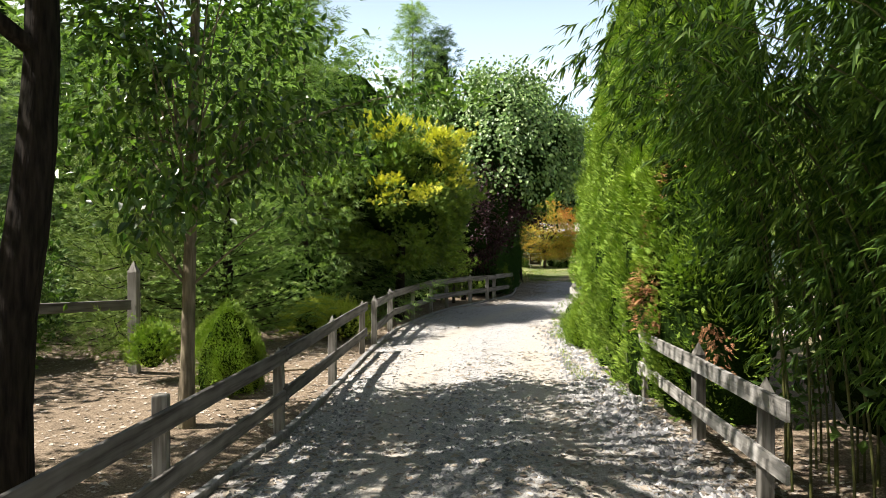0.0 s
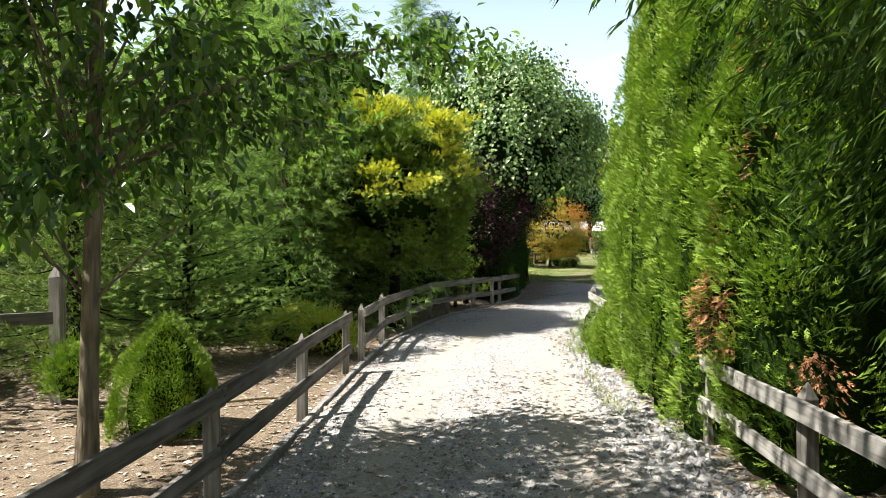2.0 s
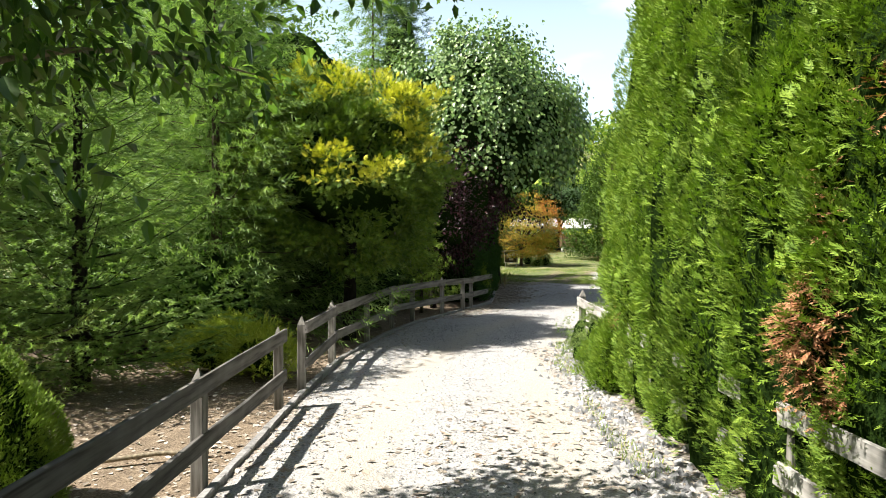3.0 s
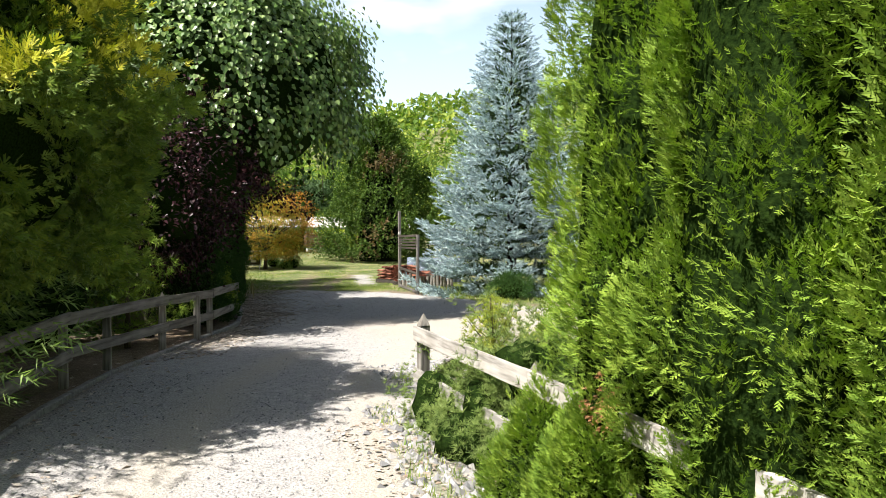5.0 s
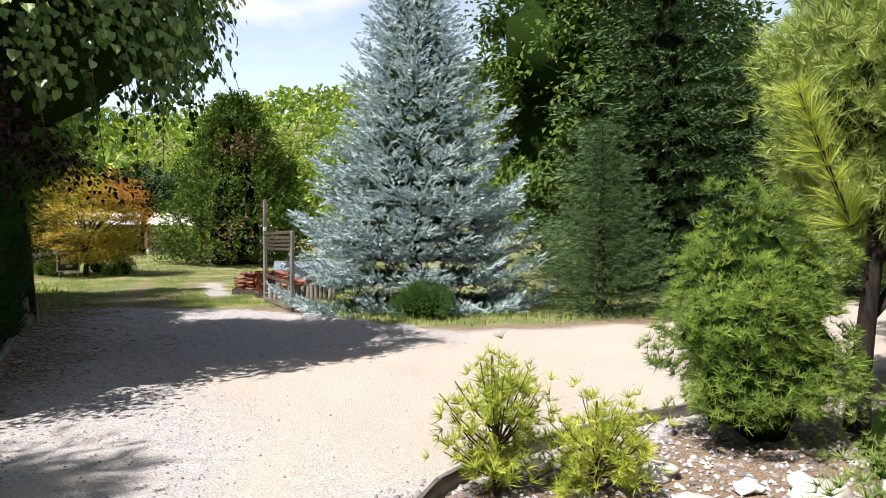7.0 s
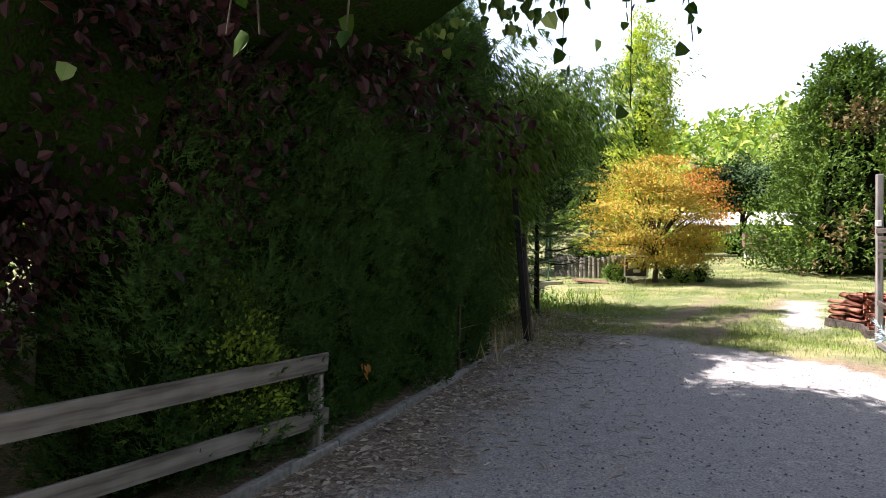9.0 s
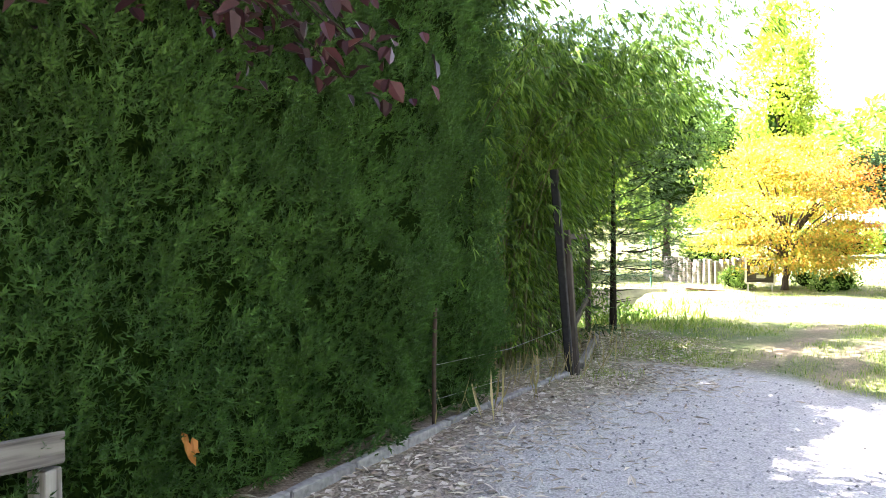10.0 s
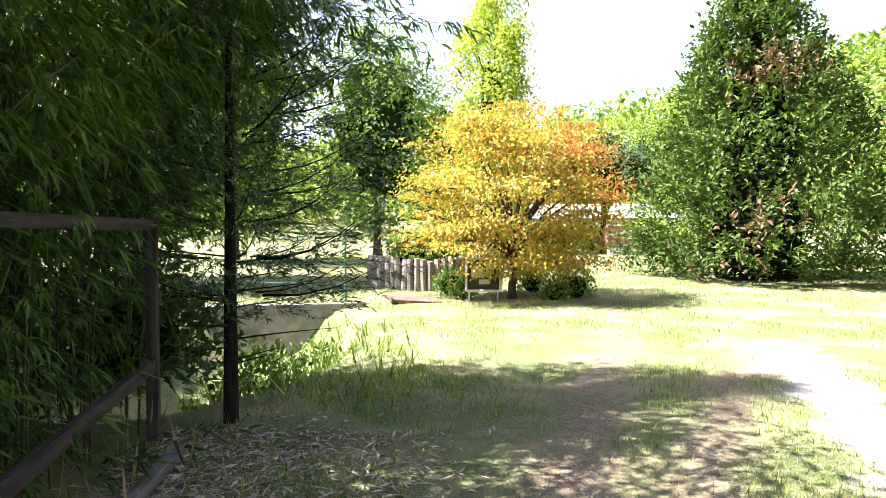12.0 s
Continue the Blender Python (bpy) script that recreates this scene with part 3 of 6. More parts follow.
def conifer(name, at, label, height, radius, mat, bark, seed, twig=None, twig_size=0.16, whorl=0.22, branches=9, step=0.11, droop=0.25, lift=0.25,
            base=0.25, power=0.85, ragged=0.2, trunk_r=0.12, side=0.34, category="conifer", group="", hang=0.0, crown_name="crown", start=0.06, core=0.0, lines=(-1, -0.5, 0, 0.5, 1), upright=0.0):
    """A tapered stem with whorls of branches that carry needled twigs on both sides."""
    r = np.random.default_rng(seed)
    twig = twig or TWIG
    tr = thing(name, at, label, category, group)
    wood = [tube(np.column_stack([np.zeros(8), np.zeros(8), np.linspace(-0.05, height, 8)]), trunk_r * np.linspace(1, 0.06, 8), 8)]
    P, A, U, S = [], [], [], []
    z = base
    while z < height * 0.985:
        s = z / height
        L0 = radius * (1 - s) ** power * (0.75 + 0.25 * min(1, (z - base) / (0.12 * height) + 0.4)) + 0.05
        k = max(4, int(branches * (0.6 + 0.5 * (1 - s))))
        a0 = r.uniform(0, 6.28)
        for i in range(k):
            a = a0 + 6.283 * i / k + r.normal(0, 0.16)
            L = L0 * (1 + r.normal(0, ragged))
            h = np.array([np.cos(a), np.sin(a), 0])
            m = max(2, int(L / step))
            ts = np.linspace(start, 1, m)
            sl = lift * (0.4 + 1.6 * s) - droop * (1 - s)
            zz = z + L * (sl * ts - 0.35 * droop * np.sin(ts * np.pi) + 0.18 * ts ** 3)
            line = h[None] * (L * ts)[:, None]
            line[:, 2] = zz
            if L > 0.3:
                wood.append(tube(line[:: max(1, m // 4)] if m > 4 else line, np.linspace(0.004 + 0.005 * L, 0.002, len(line[:: max(1, m // 4)] if m > 4 else line)), 4))
            lat = np.array([-np.sin(a), np.cos(a), 0])
            for q in lines:
                off = side * L * (1 - 0.75 * ts) * (0.5 + ts) * q
                p = line + lat[None] * off[:, None] + r.normal(0, 0.045, (m, 3))
                p[:, 2] -= np.abs(off) * (0.25 + hang)
                P.append(p)
                A.append(np.tile(h + lat * q * 0.7 + np.array([0, 0, 0.25 * lift - hang + upright]), (m, 1)) + r.normal(0, 0.22 + upright * 0.4, (m, 3)))
                U.append(np.tile([0, 0, 1.0], (m, 1)) + r.normal(0, 0.3, (m, 3)))
                S.append(np.full(m, twig_size) * r.uniform(0.75, 1.2, m))
        z += whorl * r.uniform(0.8, 1.2) * (1.25 - 0.6 * s)
    if len(wood) < 90 or name == "sparse_hemlock":
        piece("trunk", mesh_from("trunk", *wood[0], bark, True), tr)
        for V, F in wood[1:]:
            piece("branch", mesh_from("branch", V, F, bark, True), tr)
    else:
        V, F = joined(wood)
        piece("trunk", mesh_from("trunk", V, F, bark, True), tr)
    # black cone round the stem paints the shade seen through the branches
    if core:
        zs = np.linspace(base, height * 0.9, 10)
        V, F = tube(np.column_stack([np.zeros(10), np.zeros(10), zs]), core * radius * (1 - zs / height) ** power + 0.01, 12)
        piece("inner_twig_mass", mesh_from("inner_twig_mass", V, F, M_SHADE_CORE, True), tr)
    V, F = scatter(twig, np.concatenate(P), np.concatenate(A), np.concatenate(U), np.concatenate(S))
    piece(crown_name, mesh_from("crown", V, F, mat), tr)
    return tr


def layered_spruce(name, at, label, height, radius, mat, bark, seed, inner, tier=0.54, twig_size=0.25):
    """A spruce of separate tiers: each branch is a flat pad of side shoots set with short needled twigs."""
    r = np.random.default_rng(seed)
    tr = thing(name, at, label, "conifer")
    piece("trunk", mesh_from("trunk", *tube(np.column_stack([np.zeros(8), np.zeros(8), np.linspace(-0.05, height, 8)]), 0.17 * np.linspace(1, 0.06, 8), 8), bark, True), tr)
    P, A, S, OLD = [], [], [], []
    z = 0.2
    while z < height * 0.985:
        u = z / height
        L0 = radius * (1 - u) ** 0.86 + 0.06
        k = max(6, int(13 * (1 - 0.4 * u)))
        a0 = r.uniform(0, 6.28)
        for i in range(k):
            a = a0 + 6.283 * (i + r.uniform(-0.3, 0.3)) / k
            L = L0 * r.uniform(0.72, 1.1)
            h, lat = np.array([np.cos(a), np.sin(a), 0]), np.array([-np.sin(a), np.cos(a), 0])
            slope = -0.04 + 0.5 * u + r.normal(0, 0.03)
            at_t = lambda t: h * (L * t) + np.array([0, 0, z + L * (slope * t - 0.10 * (1 - u) * np.sin(t * np.pi) + 0.10 * t ** 3)])
            m = max(3, int(L / 0.14))
            for t in np.linspace(0.22 if L > 0.7 else 0.1, 1, m):
                c = at_t(t)
                P.append(c)
                A.append(h + np.array([0, 0, 0.3 + 0.2 * u]) + r.normal(0, 0.15, 3))
                S.append(twig_size * r.uniform(0.85, 1.2))
                OLD.append(t)
                ls = 0.40 * L * (1.04 - t) ** 0.75 + 0.12
                for q in (-1, 1):
                    d = unit(h * 0.75 + lat * q * 0.75 + np.array([0, 0, 0.12]) + r.normal(0, 0.12, 3))
                    n = max(1, int(ls / 0.13))
                    for w in range(n):
                        f = (w + 0.6) / n
                        P.append(c + d * ls * f + np.array([0, 0, -0.10 * ls * f]) + r.normal(0, 0.02, 3))
                        A.append(d + np.array([0, 0, 0.25]) + r.normal(0, 0.3, 3))
                        S.append(twig_size * (1.05 - 0.2 * f) * r.uniform(0.75, 1.2))
                        OLD.append(t + 0.25 * f)
            if L > 0.5:
                V, F = tube(np.array([at_t(t) for t in np.linspace(0, 0.95, 5)]), np.linspace(0.006 + 0.007 * L, 0.003, 5), 4)
                piece("branch", mesh_from("branch", V, F, bark, True), tr)
        z += tier * r.uniform(0.8, 1.2) * (0.92 - 0.42 * u)
    P, A, S = np.array(P), np.array(A), np.array(S)
    # needles near the stem: older and duller, and inner shade darkens their colour
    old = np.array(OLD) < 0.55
    for key, sel, m, lab in (("crown", ~old, mat, ""), ("inner_foliage", old, inner, "dull older needles near the stem, darkened for inner shade")):
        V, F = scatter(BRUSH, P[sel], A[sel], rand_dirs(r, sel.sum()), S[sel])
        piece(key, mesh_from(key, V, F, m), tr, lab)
    return tr


def shoot_tree(name, at, label, height, radius, n, leaves, leaf, size, mat, mat2, share2, label2, bark, seed, spikes=5, power=0.62):
    """A dense conical tree: many ascending leafy shoots over a dark inside, with a ragged top of long spikes."""
    r = np.random.default_rng(seed)
    tr = thing(name, at, label, "tree")
    piece("trunk", mesh_from("trunk", *tube(np.column_stack([np.zeros(6), np.zeros(6), np.linspace(-0.05, height * 0.9, 6)]), 0.16 * np.linspace(1, 0.1, 6), 8), bark, True), tr)

    def prof(u):
        return radius * (1 - u) ** power * np.minimum(1, 0.82 + 1.6 * u)
    u = r.uniform(0.01, 0.98, n) ** 1.15
    a = r.uniform(0, 6.283, n)
    h = np.column_stack([np.cos(a), np.sin(a), np.zeros(n)])
    q = prof(u) * (1 + lumpy(np.column_stack([h[:, 0], h[:, 1], 2.5 * u]) * 1.0, 0.3, 3.2, seed)) * r.uniform(0.5, 1.0, n) ** 0.7
    base = h * q[:, None] + np.column_stack([np.zeros(n), np.zeros(n), u * height])
    d = unit(h * (1.0 - 0.55 * u[:, None]) + np.array([0, 0, 0.65]) + r.normal(0, 0.25, (n, 3)))
    L = r.uniform(0.45, 0.95, n)
    for k in range(spikes):
        b = 6.283 * k / spikes
        base = np.concatenate([base, [[0.45 * np.cos(b), 0.45 * np.sin(b), height * r.uniform(0.84, 0.93)]]])
        d = np.concatenate([d, [[0.22 * np.cos(b), 0.22 * np.sin(b), 1.0]]])
        L = np.concatenate([L, [r.uniform(0.8, 1.5)]])
    N = len(L)
    f = np.tile(np.linspace(0.1, 1.0, leaves), N)
    rep = lambda v: np.repeat(v, leaves, axis=0)
    side = rand_dirs(r, N * leaves)
    pos = rep(base) + rep(d) * (rep(L) * f)[:, None] + side * (0.10 * (1.1 - f))[:, None]
    along = unit(rep(d) * 0.7 + side * 0.75 + np.array([0, 0, -0.1]))
    up = unit(rep(d) * 0.3 + np.array([0, 0, 1.0]) + rand_dirs(r, len(pos)) * 0.5)
    sz = size * r.uniform(0.7, 1.2, len(pos))
    red = rep((lumpy(base, 1.0, 1.1, seed + 3) + r.normal(0, 0.35, N)) > share2)
    for key, sel, m, lab in (("crown", ~red, mat, ""), ("turned_foliage", red, mat2, label2)):
        V, F = scatter(leaf, pos[sel], along[sel], up[sel], sz[sel])
        piece(key, mesh_from(key, V, F, m), tr, lab)
    # near-black cone inside: shade between the shoots given as a colour
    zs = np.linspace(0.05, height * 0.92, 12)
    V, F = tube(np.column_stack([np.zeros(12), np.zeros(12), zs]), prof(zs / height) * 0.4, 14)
    piece("inner_twig_mass", mesh_from("inner_twig_mass", V, F, M_SHADE_CORE, True), tr)
    return tr


def pine(name, at, label, centre, radii, trunk_r, n, mat, bark, seed, tuft_size=0.12, per=4, low=0.0, leader=None, category="conifer", shell=0.6, bare=0.5, tuft=None, origin=0.6, loose=0.015, splay=0.25):
    """A pine: bare limbs that end in tufts of long needles."""
    r = np.random.default_rng(seed)
    tr = thing(name, at, label, category)
    cen, rad = np.asarray(centre, dtype=float), np.asarray(radii, dtype=float)
    tips = clumps(r, cen, rad, n, shell)
    tips = tips[tips[:, 2] > low]
    top = cen[2] + rad[2] * 0.8
    wood = [tube([(0, 0, -0.05), (cen[0] * 0.2, cen[1] * 0.2, top * 0.35), (cen[0] * 0.7, cen[1] * 0.7, top * 0.7), (cen[0], cen[1], top)], trunk_r * np.array([1.15, 0.9, 0.65, 0.25]), 8)]
    P, A = [], []
    for c in tips:
        zb = np.clip(c[2] * origin * r.uniform(0.7, 1.1), 0.04, top)
        b = np.array([cen[0] * zb / top * 0.8, cen[1] * zb / top * 0.8, zb])
        mid = (b + c) / 2 + np.array([0, 0, -0.12 * np.linalg.norm(c - b)])
        ts = np.linspace(0, 1, 6)[:, None]
        line = (1 - ts) ** 2 * b + 2 * ts * (1 - ts) * mid + ts ** 2 * c
        wood.append(tube(line, np.linspace(trunk_r * 0.16 + 0.003, 0.003, 6), 4))
        q = np.linspace(bare, 1, per)[:, None]
        pl = (1 - q) ** 2 * b + 2 * q * (1 - q) * mid + q ** 2 * c
        d = unit(c - mid)
        P.append(pl + r.normal(0, loose, pl.shape))
        A.append(np.tile(d, (per, 1)) + r.normal(0, splay, (per, 3)) + np.array([0, 0, 0.25]))
    if leader is not None:
        a, b = np.array(leader[0], dtype=float), np.array(leader[1], dtype=float)
        ts = np.linspace(0, 1, 10)[:, None]
        line = a + (b - a) * ts
        wood.append(tube(line, np.linspace(0.012, 0.006, 10), 5))
        P.append(line)
        A.append(np.tile(b - a, (10, 1)) / np.linalg.norm(b - a) + r.normal(0, 0.15, (10, 3)))
    piece("trunk", mesh_from("trunk", *wood[0], bark, True), tr)
    for V, F in wood[1:]:
        piece("limb", mesh_from("limb", V, F, bark, True), tr)
    P, A = np.concatenate(P), np.concatenate(A)
    V, F = scatter(tuft or TUFT_LONG, P, A, rand_dirs(r, len(P)), tuft_size * r.uniform(0.8, 1.2, len(P)))
    piece("crown", mesh_from("crown", V, F, mat), tr)
    return tr


def shell_foliage(r, surf, n, tmpl, size, outward=0.7, upward=0.6, wild=0.45, depth=0.12, bunch=None):
    """Sprays set over a surface: surf gives n places and outward directions."""
    p, o = surf(n)
    p = p + o * r.normal(0, depth, (len(p), 1))
    along = unit(o * outward + np.array([0, 0, upward]) + rand_dirs(r, len(p)) * wild)
    if bunch:
        p, o, along = bunches(r, p, o, bunch[0], bunch[1], 1.8, upward)
    up = unit(o + rand_dirs(r, len(p)) * 0.7)
    return scatter(tmpl, p, along, up, size * r.uniform(0.65, 1.25, len(p)))


def bush(name, at, label, radii, n, tmpl, size, mat, seed, category="shrub", group="", centre_z=None, lump=0.18, freq=4.0, outward=0.8, upward=0.4, wild=0.5,
         core=0.72, depth=0.06, trunk=None, bottom=-0.5, bunch=None):
    """A dense rounded plant: an uneven dark inside and sprays all over it."""
    r = np.random.default_rng(seed)
    th = thing(name, at, label, category, group)
    rad = np.asarray(radii, dtype=float)
    cz = rad[2] * 0.75 if centre_z is None else centre_z
    c = np.array([0, 0, cz])

    def surf(k):
        d = rand_dirs(r, int(k * 1.4))
        d = d[d[:, 2] > bottom][:k]
        f = 1 + lumpy(d * rad, lump, freq, seed)
        return c + d * rad * f[:, None], unit(d / rad)
    # core coloured dark, so gaps in the foliage read as shade
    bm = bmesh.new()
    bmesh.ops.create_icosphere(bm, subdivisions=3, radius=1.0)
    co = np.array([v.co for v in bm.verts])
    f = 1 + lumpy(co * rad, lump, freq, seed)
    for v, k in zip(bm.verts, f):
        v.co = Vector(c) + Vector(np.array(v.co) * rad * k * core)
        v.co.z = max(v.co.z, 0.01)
    piece("inner_twig_mass", from_bm("inner_twig_mass", bm, M_SHADE_GREEN, True), th)
    V, F = shell_foliage(r, surf, n, tmpl, size, outward, upward, wild, depth, bunch)
    keep = V[:, 2].reshape(-1, len(tmpl[0])).min(axis=1) > -0.02
    V = V.reshape(-1, len(tmpl[0]), 3)[keep].reshape(-1, 3)
    F = F[: len(tmpl[1]) * keep.sum()]
    piece("foliage", mesh_from("foliage", V, F, mat), th)
    if trunk:
        V, F = tube([(0, 0, -0.05), (0.02, 0.01, cz * 0.6), (0, 0.03, cz)], [trunk, trunk * 0.85, trunk * 0.5], 8)
        piece("trunk", mesh_from("trunk", V, F, M_BARK_DARK, True), th)
    return th


# ---- ground ----
def smooth(e0, e1, x):
    t = np.clip((x - e0) / (e1 - e0), 0, 1)
    return t * t * (3 - 2 * t)


LEFT_EDGE = np.array([(-1.9, -40), (-1.75, 4.4), (-1.38, 6.7), (-1.2, 8.9), (-1.0, 12.0), (-0.8, 14.0), (-0.2, 16.6), (0.35, 18.3), (1.1, 19.8), (2.5, 22.6), (2.85, 24.5), (3.2, 27.0), (3.75, 29.8)])
RIGHT_EDGE = np.array([(2.35, -40), (2.3, 6.0), (2.35, 8.0), (2.5, 11.5), (3.05, 15.2), (4.2, 17.2), (5.0, 17.7), (7.0, 17.9), (12.5, 17.0)])


def left_x(y):
    return np.interp(y, LEFT_EDGE[:, 1], LEFT_EDGE[:, 0])


def masks(x, y):
    """Shares of gravel, wheel track and grass at places of the plan."""
    P = np.column_stack([x, y, np.zeros_like(x)])
    n1, n2 = lumpy(P, 0.35, 2.2, 21), lumpy(P, 0.16, 7.0, 22)
    rx = np.where(y < 17.2, np.interp(y, RIGHT_EDGE[:6, 1], RIGHT_EDGE[:6, 0]), 99.0)
    main = smooth(-0.1, 0.12, x - left_x(y) + n2 * 0.4) * smooth(-0.1, 0.2, rx - x + n2 * 0.5) * smooth(0.0, 1.2, 29.6 + 0.05 * x - y + n1)
    far_edge = np.interp(x, [3, 6, 8.2, 9, 12.2, 40], [31, 30.5, 26.6, 23.5, 22.2, 21.0])
    near_edge = np.interp(x, [3, 4.2, 5, 7, 12.5, 40], [17.0, 17.2, 17.7, 17.9, 17.0, 16.0])
    side = smooth(-0.15, 0.25, y - near_edge + n2) * smooth(-0.15, 0.4, far_edge - y + n1 * 0.6) * smooth(2.5, 3.2, x)
    gravel = np.where(y < 17.0, main, np.maximum(main * (x < 8.6), 0) * (y < far_edge + 0.3) + side)
    gravel = np.clip(gravel, 0, 1) * np.where((y > 19) & (x < 6), 1 - 0.85 * smooth(1.0, 0.25, x - left_x(y) + n1) * smooth(19, 21.5, y), 1.0)
    lane = smooth(0.48, 0.22, np.abs(x - np.interp(y, [31, 32.7, 36.3, 38], [7.9, 8.4, 9.4, 9.9]) + n2)) * smooth(31.0, 32.6, y + n1) * smooth(38.0, 36.6, y + n1) * 0.8
    gravel = np.maximum(gravel, lane)
    cx = np.interp(y, [-5, 8, 13, 17, 20], [0.3, 0.4, 1.0, 2.3, 4.2])
    track = np.exp(-((np.abs(x - cx) - 0.82) / 0.32) ** 2) * (y < 19) * 0.9
    track = np.maximum(track, smooth(17.0, 17.8, y) * smooth(23.0, 21.8, y) * smooth(3.5, 5.0, x))
    track = np.clip(track + n2 * 0.5, 0, 1) * (gravel > 0.3)
    grass = smooth(27.5, 30.2, y + n1 * 1.6 + 0.12 * (x - 4))
    grass = np.maximum(grass, smooth(-0.2, 0.5, y - far_edge + n1) * (x > 8.4))
    grass = np.maximum(grass, smooth(5.4, 6.4, x + n1) * smooth(13.0, 11.5, y))
    grass = np.maximum(grass, smooth(-6.5, -8.5, x + n1))
    run = smooth(29.0, 31.0, y) * smooth(39.5, 36.5, y)
    worn = sum(np.exp(-((x - np.interp(y, [29, 32.2, 36, 39], c) + n1 * 0.25) / 0.3) ** 2) for c in ([5.2, 5.95, 7.15, 8.2], [6.2, 6.75, 8.7, 9.8])) * run
    grass = grass * (1 - np.clip(worn * (0.75 + n2 * 2), 0, 0.85))
    strip = np.exp(-((x - rx + 0.42) / 0.16) ** 2) * np.clip(0.4 + n1 * 1.6, 0, 0.8) * (y > 9) * (y < 16.8)
    grass = np.maximum(np.clip(grass * (0.75 + n2), 0, 1), strip)
    gravel = np.clip(gravel - strip * 0.8, 0, 1)
    return gravel, track, grass


def ground_z(x, y):
    z = 0.016 * np.clip(y - 36, 0, 25)
    pit = smooth(1.0, 0.55, np.hypot((x - 2.2) / 2.0, (y - 38.0) / 4.4))
    z = z - 1.1 * pit * (y < 41.2)
    road = smooth(-0.2, 0.3, x - left_x(y)) * (y < 30)
    z = z - 0.03 * (1 - road) * smooth(4, 2, np.abs(x - left_x(y)))
    d = np.hypot(x - 8, y - 20)
    ang = np.arctan2(x - 8, y - 20)
    hill = (18 + 30 * smooth(-0.25, 0.9, ang)) * smooth(75, 210, d) * smooth(2.6, 2.0, np.abs(ang - 0.3))
    P = np.column_stack([x, y, np.zeros_like(x)])
    return z + hill + lumpy(P, 0.025, 3.0, 31) * (d < 60)


def spread_axis(lo, hi, step, far, n=26):
    inner = np.arange(lo, hi + 1e-6, step)
    g = np.geomspace(step, far, n)
    return np.concatenate([(lo - g)[::-1], inner, hi + g])


gx, gy = spread_axis(-7.0, 15.0, 0.19, 1400), spread_axis(-3.0, 50.0, 0.19, 1400)
GX, GY = np.meshgrid(gx, gy, indexing="ij")
gxv, gyv = GX.ravel(), GY.ravel()
gi, gj = np.meshgrid(np.arange(len(gx) - 1), np.arange(len(gy) - 1), indexing="ij")
GF = np.stack([gi * len(gy) + gj, (gi + 1) * len(gy) + gj, (gi + 1) * len(gy) + gj + 1, gi * len(gy) + gj + 1], -1).reshape(-1, 4)
g_gravel, g_track, g_grass = masks(gxv, gyv)
g_gravel[(np.abs(gxv) > 60) | (np.abs(gyv) > 60)] = 0
g_z = ground_z(gxv, gyv)


def with_masks(me, idx=slice(None)):
    for key, val in (("gravel", g_gravel), ("track", g_track), ("grass", g_grass)):
        a = me.attributes.new(key, "FLOAT", "POINT")
        a.data.foreach_set("value", val[idx].astype(np.float32))
    return me


road_cell = (g_gravel[GF].max(axis=1) > 0.03) & (np.abs(gxv[GF[:, 0]]) < 40)
base_mesh = mesh_from("ground", np.column_stack([gxv, gyv, g_z - 0.004 * (g_gravel > 0.05)]), GF, M_GROUND, True)
tagged(new("ground", with_masks(base_mesh)), "bare earth, mulch and sunburnt short grass rising to a hill", "ground", kind="structure")
used = np.unique(GF[road_cell])
remap = np.full(len(gxv), -1)
remap[used] = np.arange(len(used))
road_mesh = mesh_from("driveway", np.column_stack([gxv, gyv, g_z + 0.004])[used], remap[GF[road_cell]], M_GROUND, True)
tagged(new("driveway", with_masks(road_mesh, used)), "pale gravel driveway with worn wheel tracks", "road", kind="structure")


def gz(x, y):
    return float(ground_z(np.array([float(x)]), np.array([float(y)]))[0])


# ---- fences and kerbs ----
def post_mesh(h, w, seed, mat, pointed=True):
    bm = box_bm(w, w, h, 0.006, 0.003, 3, seed)
    if pointed:
        top = [v for v in bm.verts if v.co.z > h - 0.03]
        for v in top:
            v.co.x *= 0.98
        f = bmesh.ops.create_cone(bm, cap_ends=True, segments=4, radius1=w * 0.70, radius2=0.004, depth=w * 1.15)
        bmesh.ops.rotate(bm, verts=f["verts"], matrix=Matrix.Rotation(radians(45), 3, "Z"), cent=(0, 0, 0))
        bmesh.ops.translate(bm, verts=f["verts"], vec=(0, 0, h + w * 0.57))
    # grain runs along local x in the boards, so posts are turned upright from it
    bmesh.ops.rotate(bm, verts=bm.verts, matrix=Matrix.Rotation(radians(90), 3, "Y"), cent=(0, 0, 0))
    return from_bm("post", bm, mat)


def rail_between(parent, a, b, z0, z1, width, seed, mat, off=(0, 0)):
    a3, b3 = Vector((a[0] + off[0], a[1] + off[1], z0)), Vector((b[0] + off[0], b[1] + off[1], z1))
    d = b3 - a3
    bm = box_bm(d.length, 0.032, width, 0.005, 0.004, 5, seed)
    bmesh.ops.translate(bm, vec=(0, 0, -width / 2), verts=bm.verts)
    ob = piece("rail", from_bm("rail", bm, mat), parent, at=(a3 + b3) / 2 - parent.location)
    ob.rotation_euler = (random.Random(seed).uniform(-0.03, 0.03), -math.asin(d.z / d.length), math.atan2(d.y, d.x))
    return ob


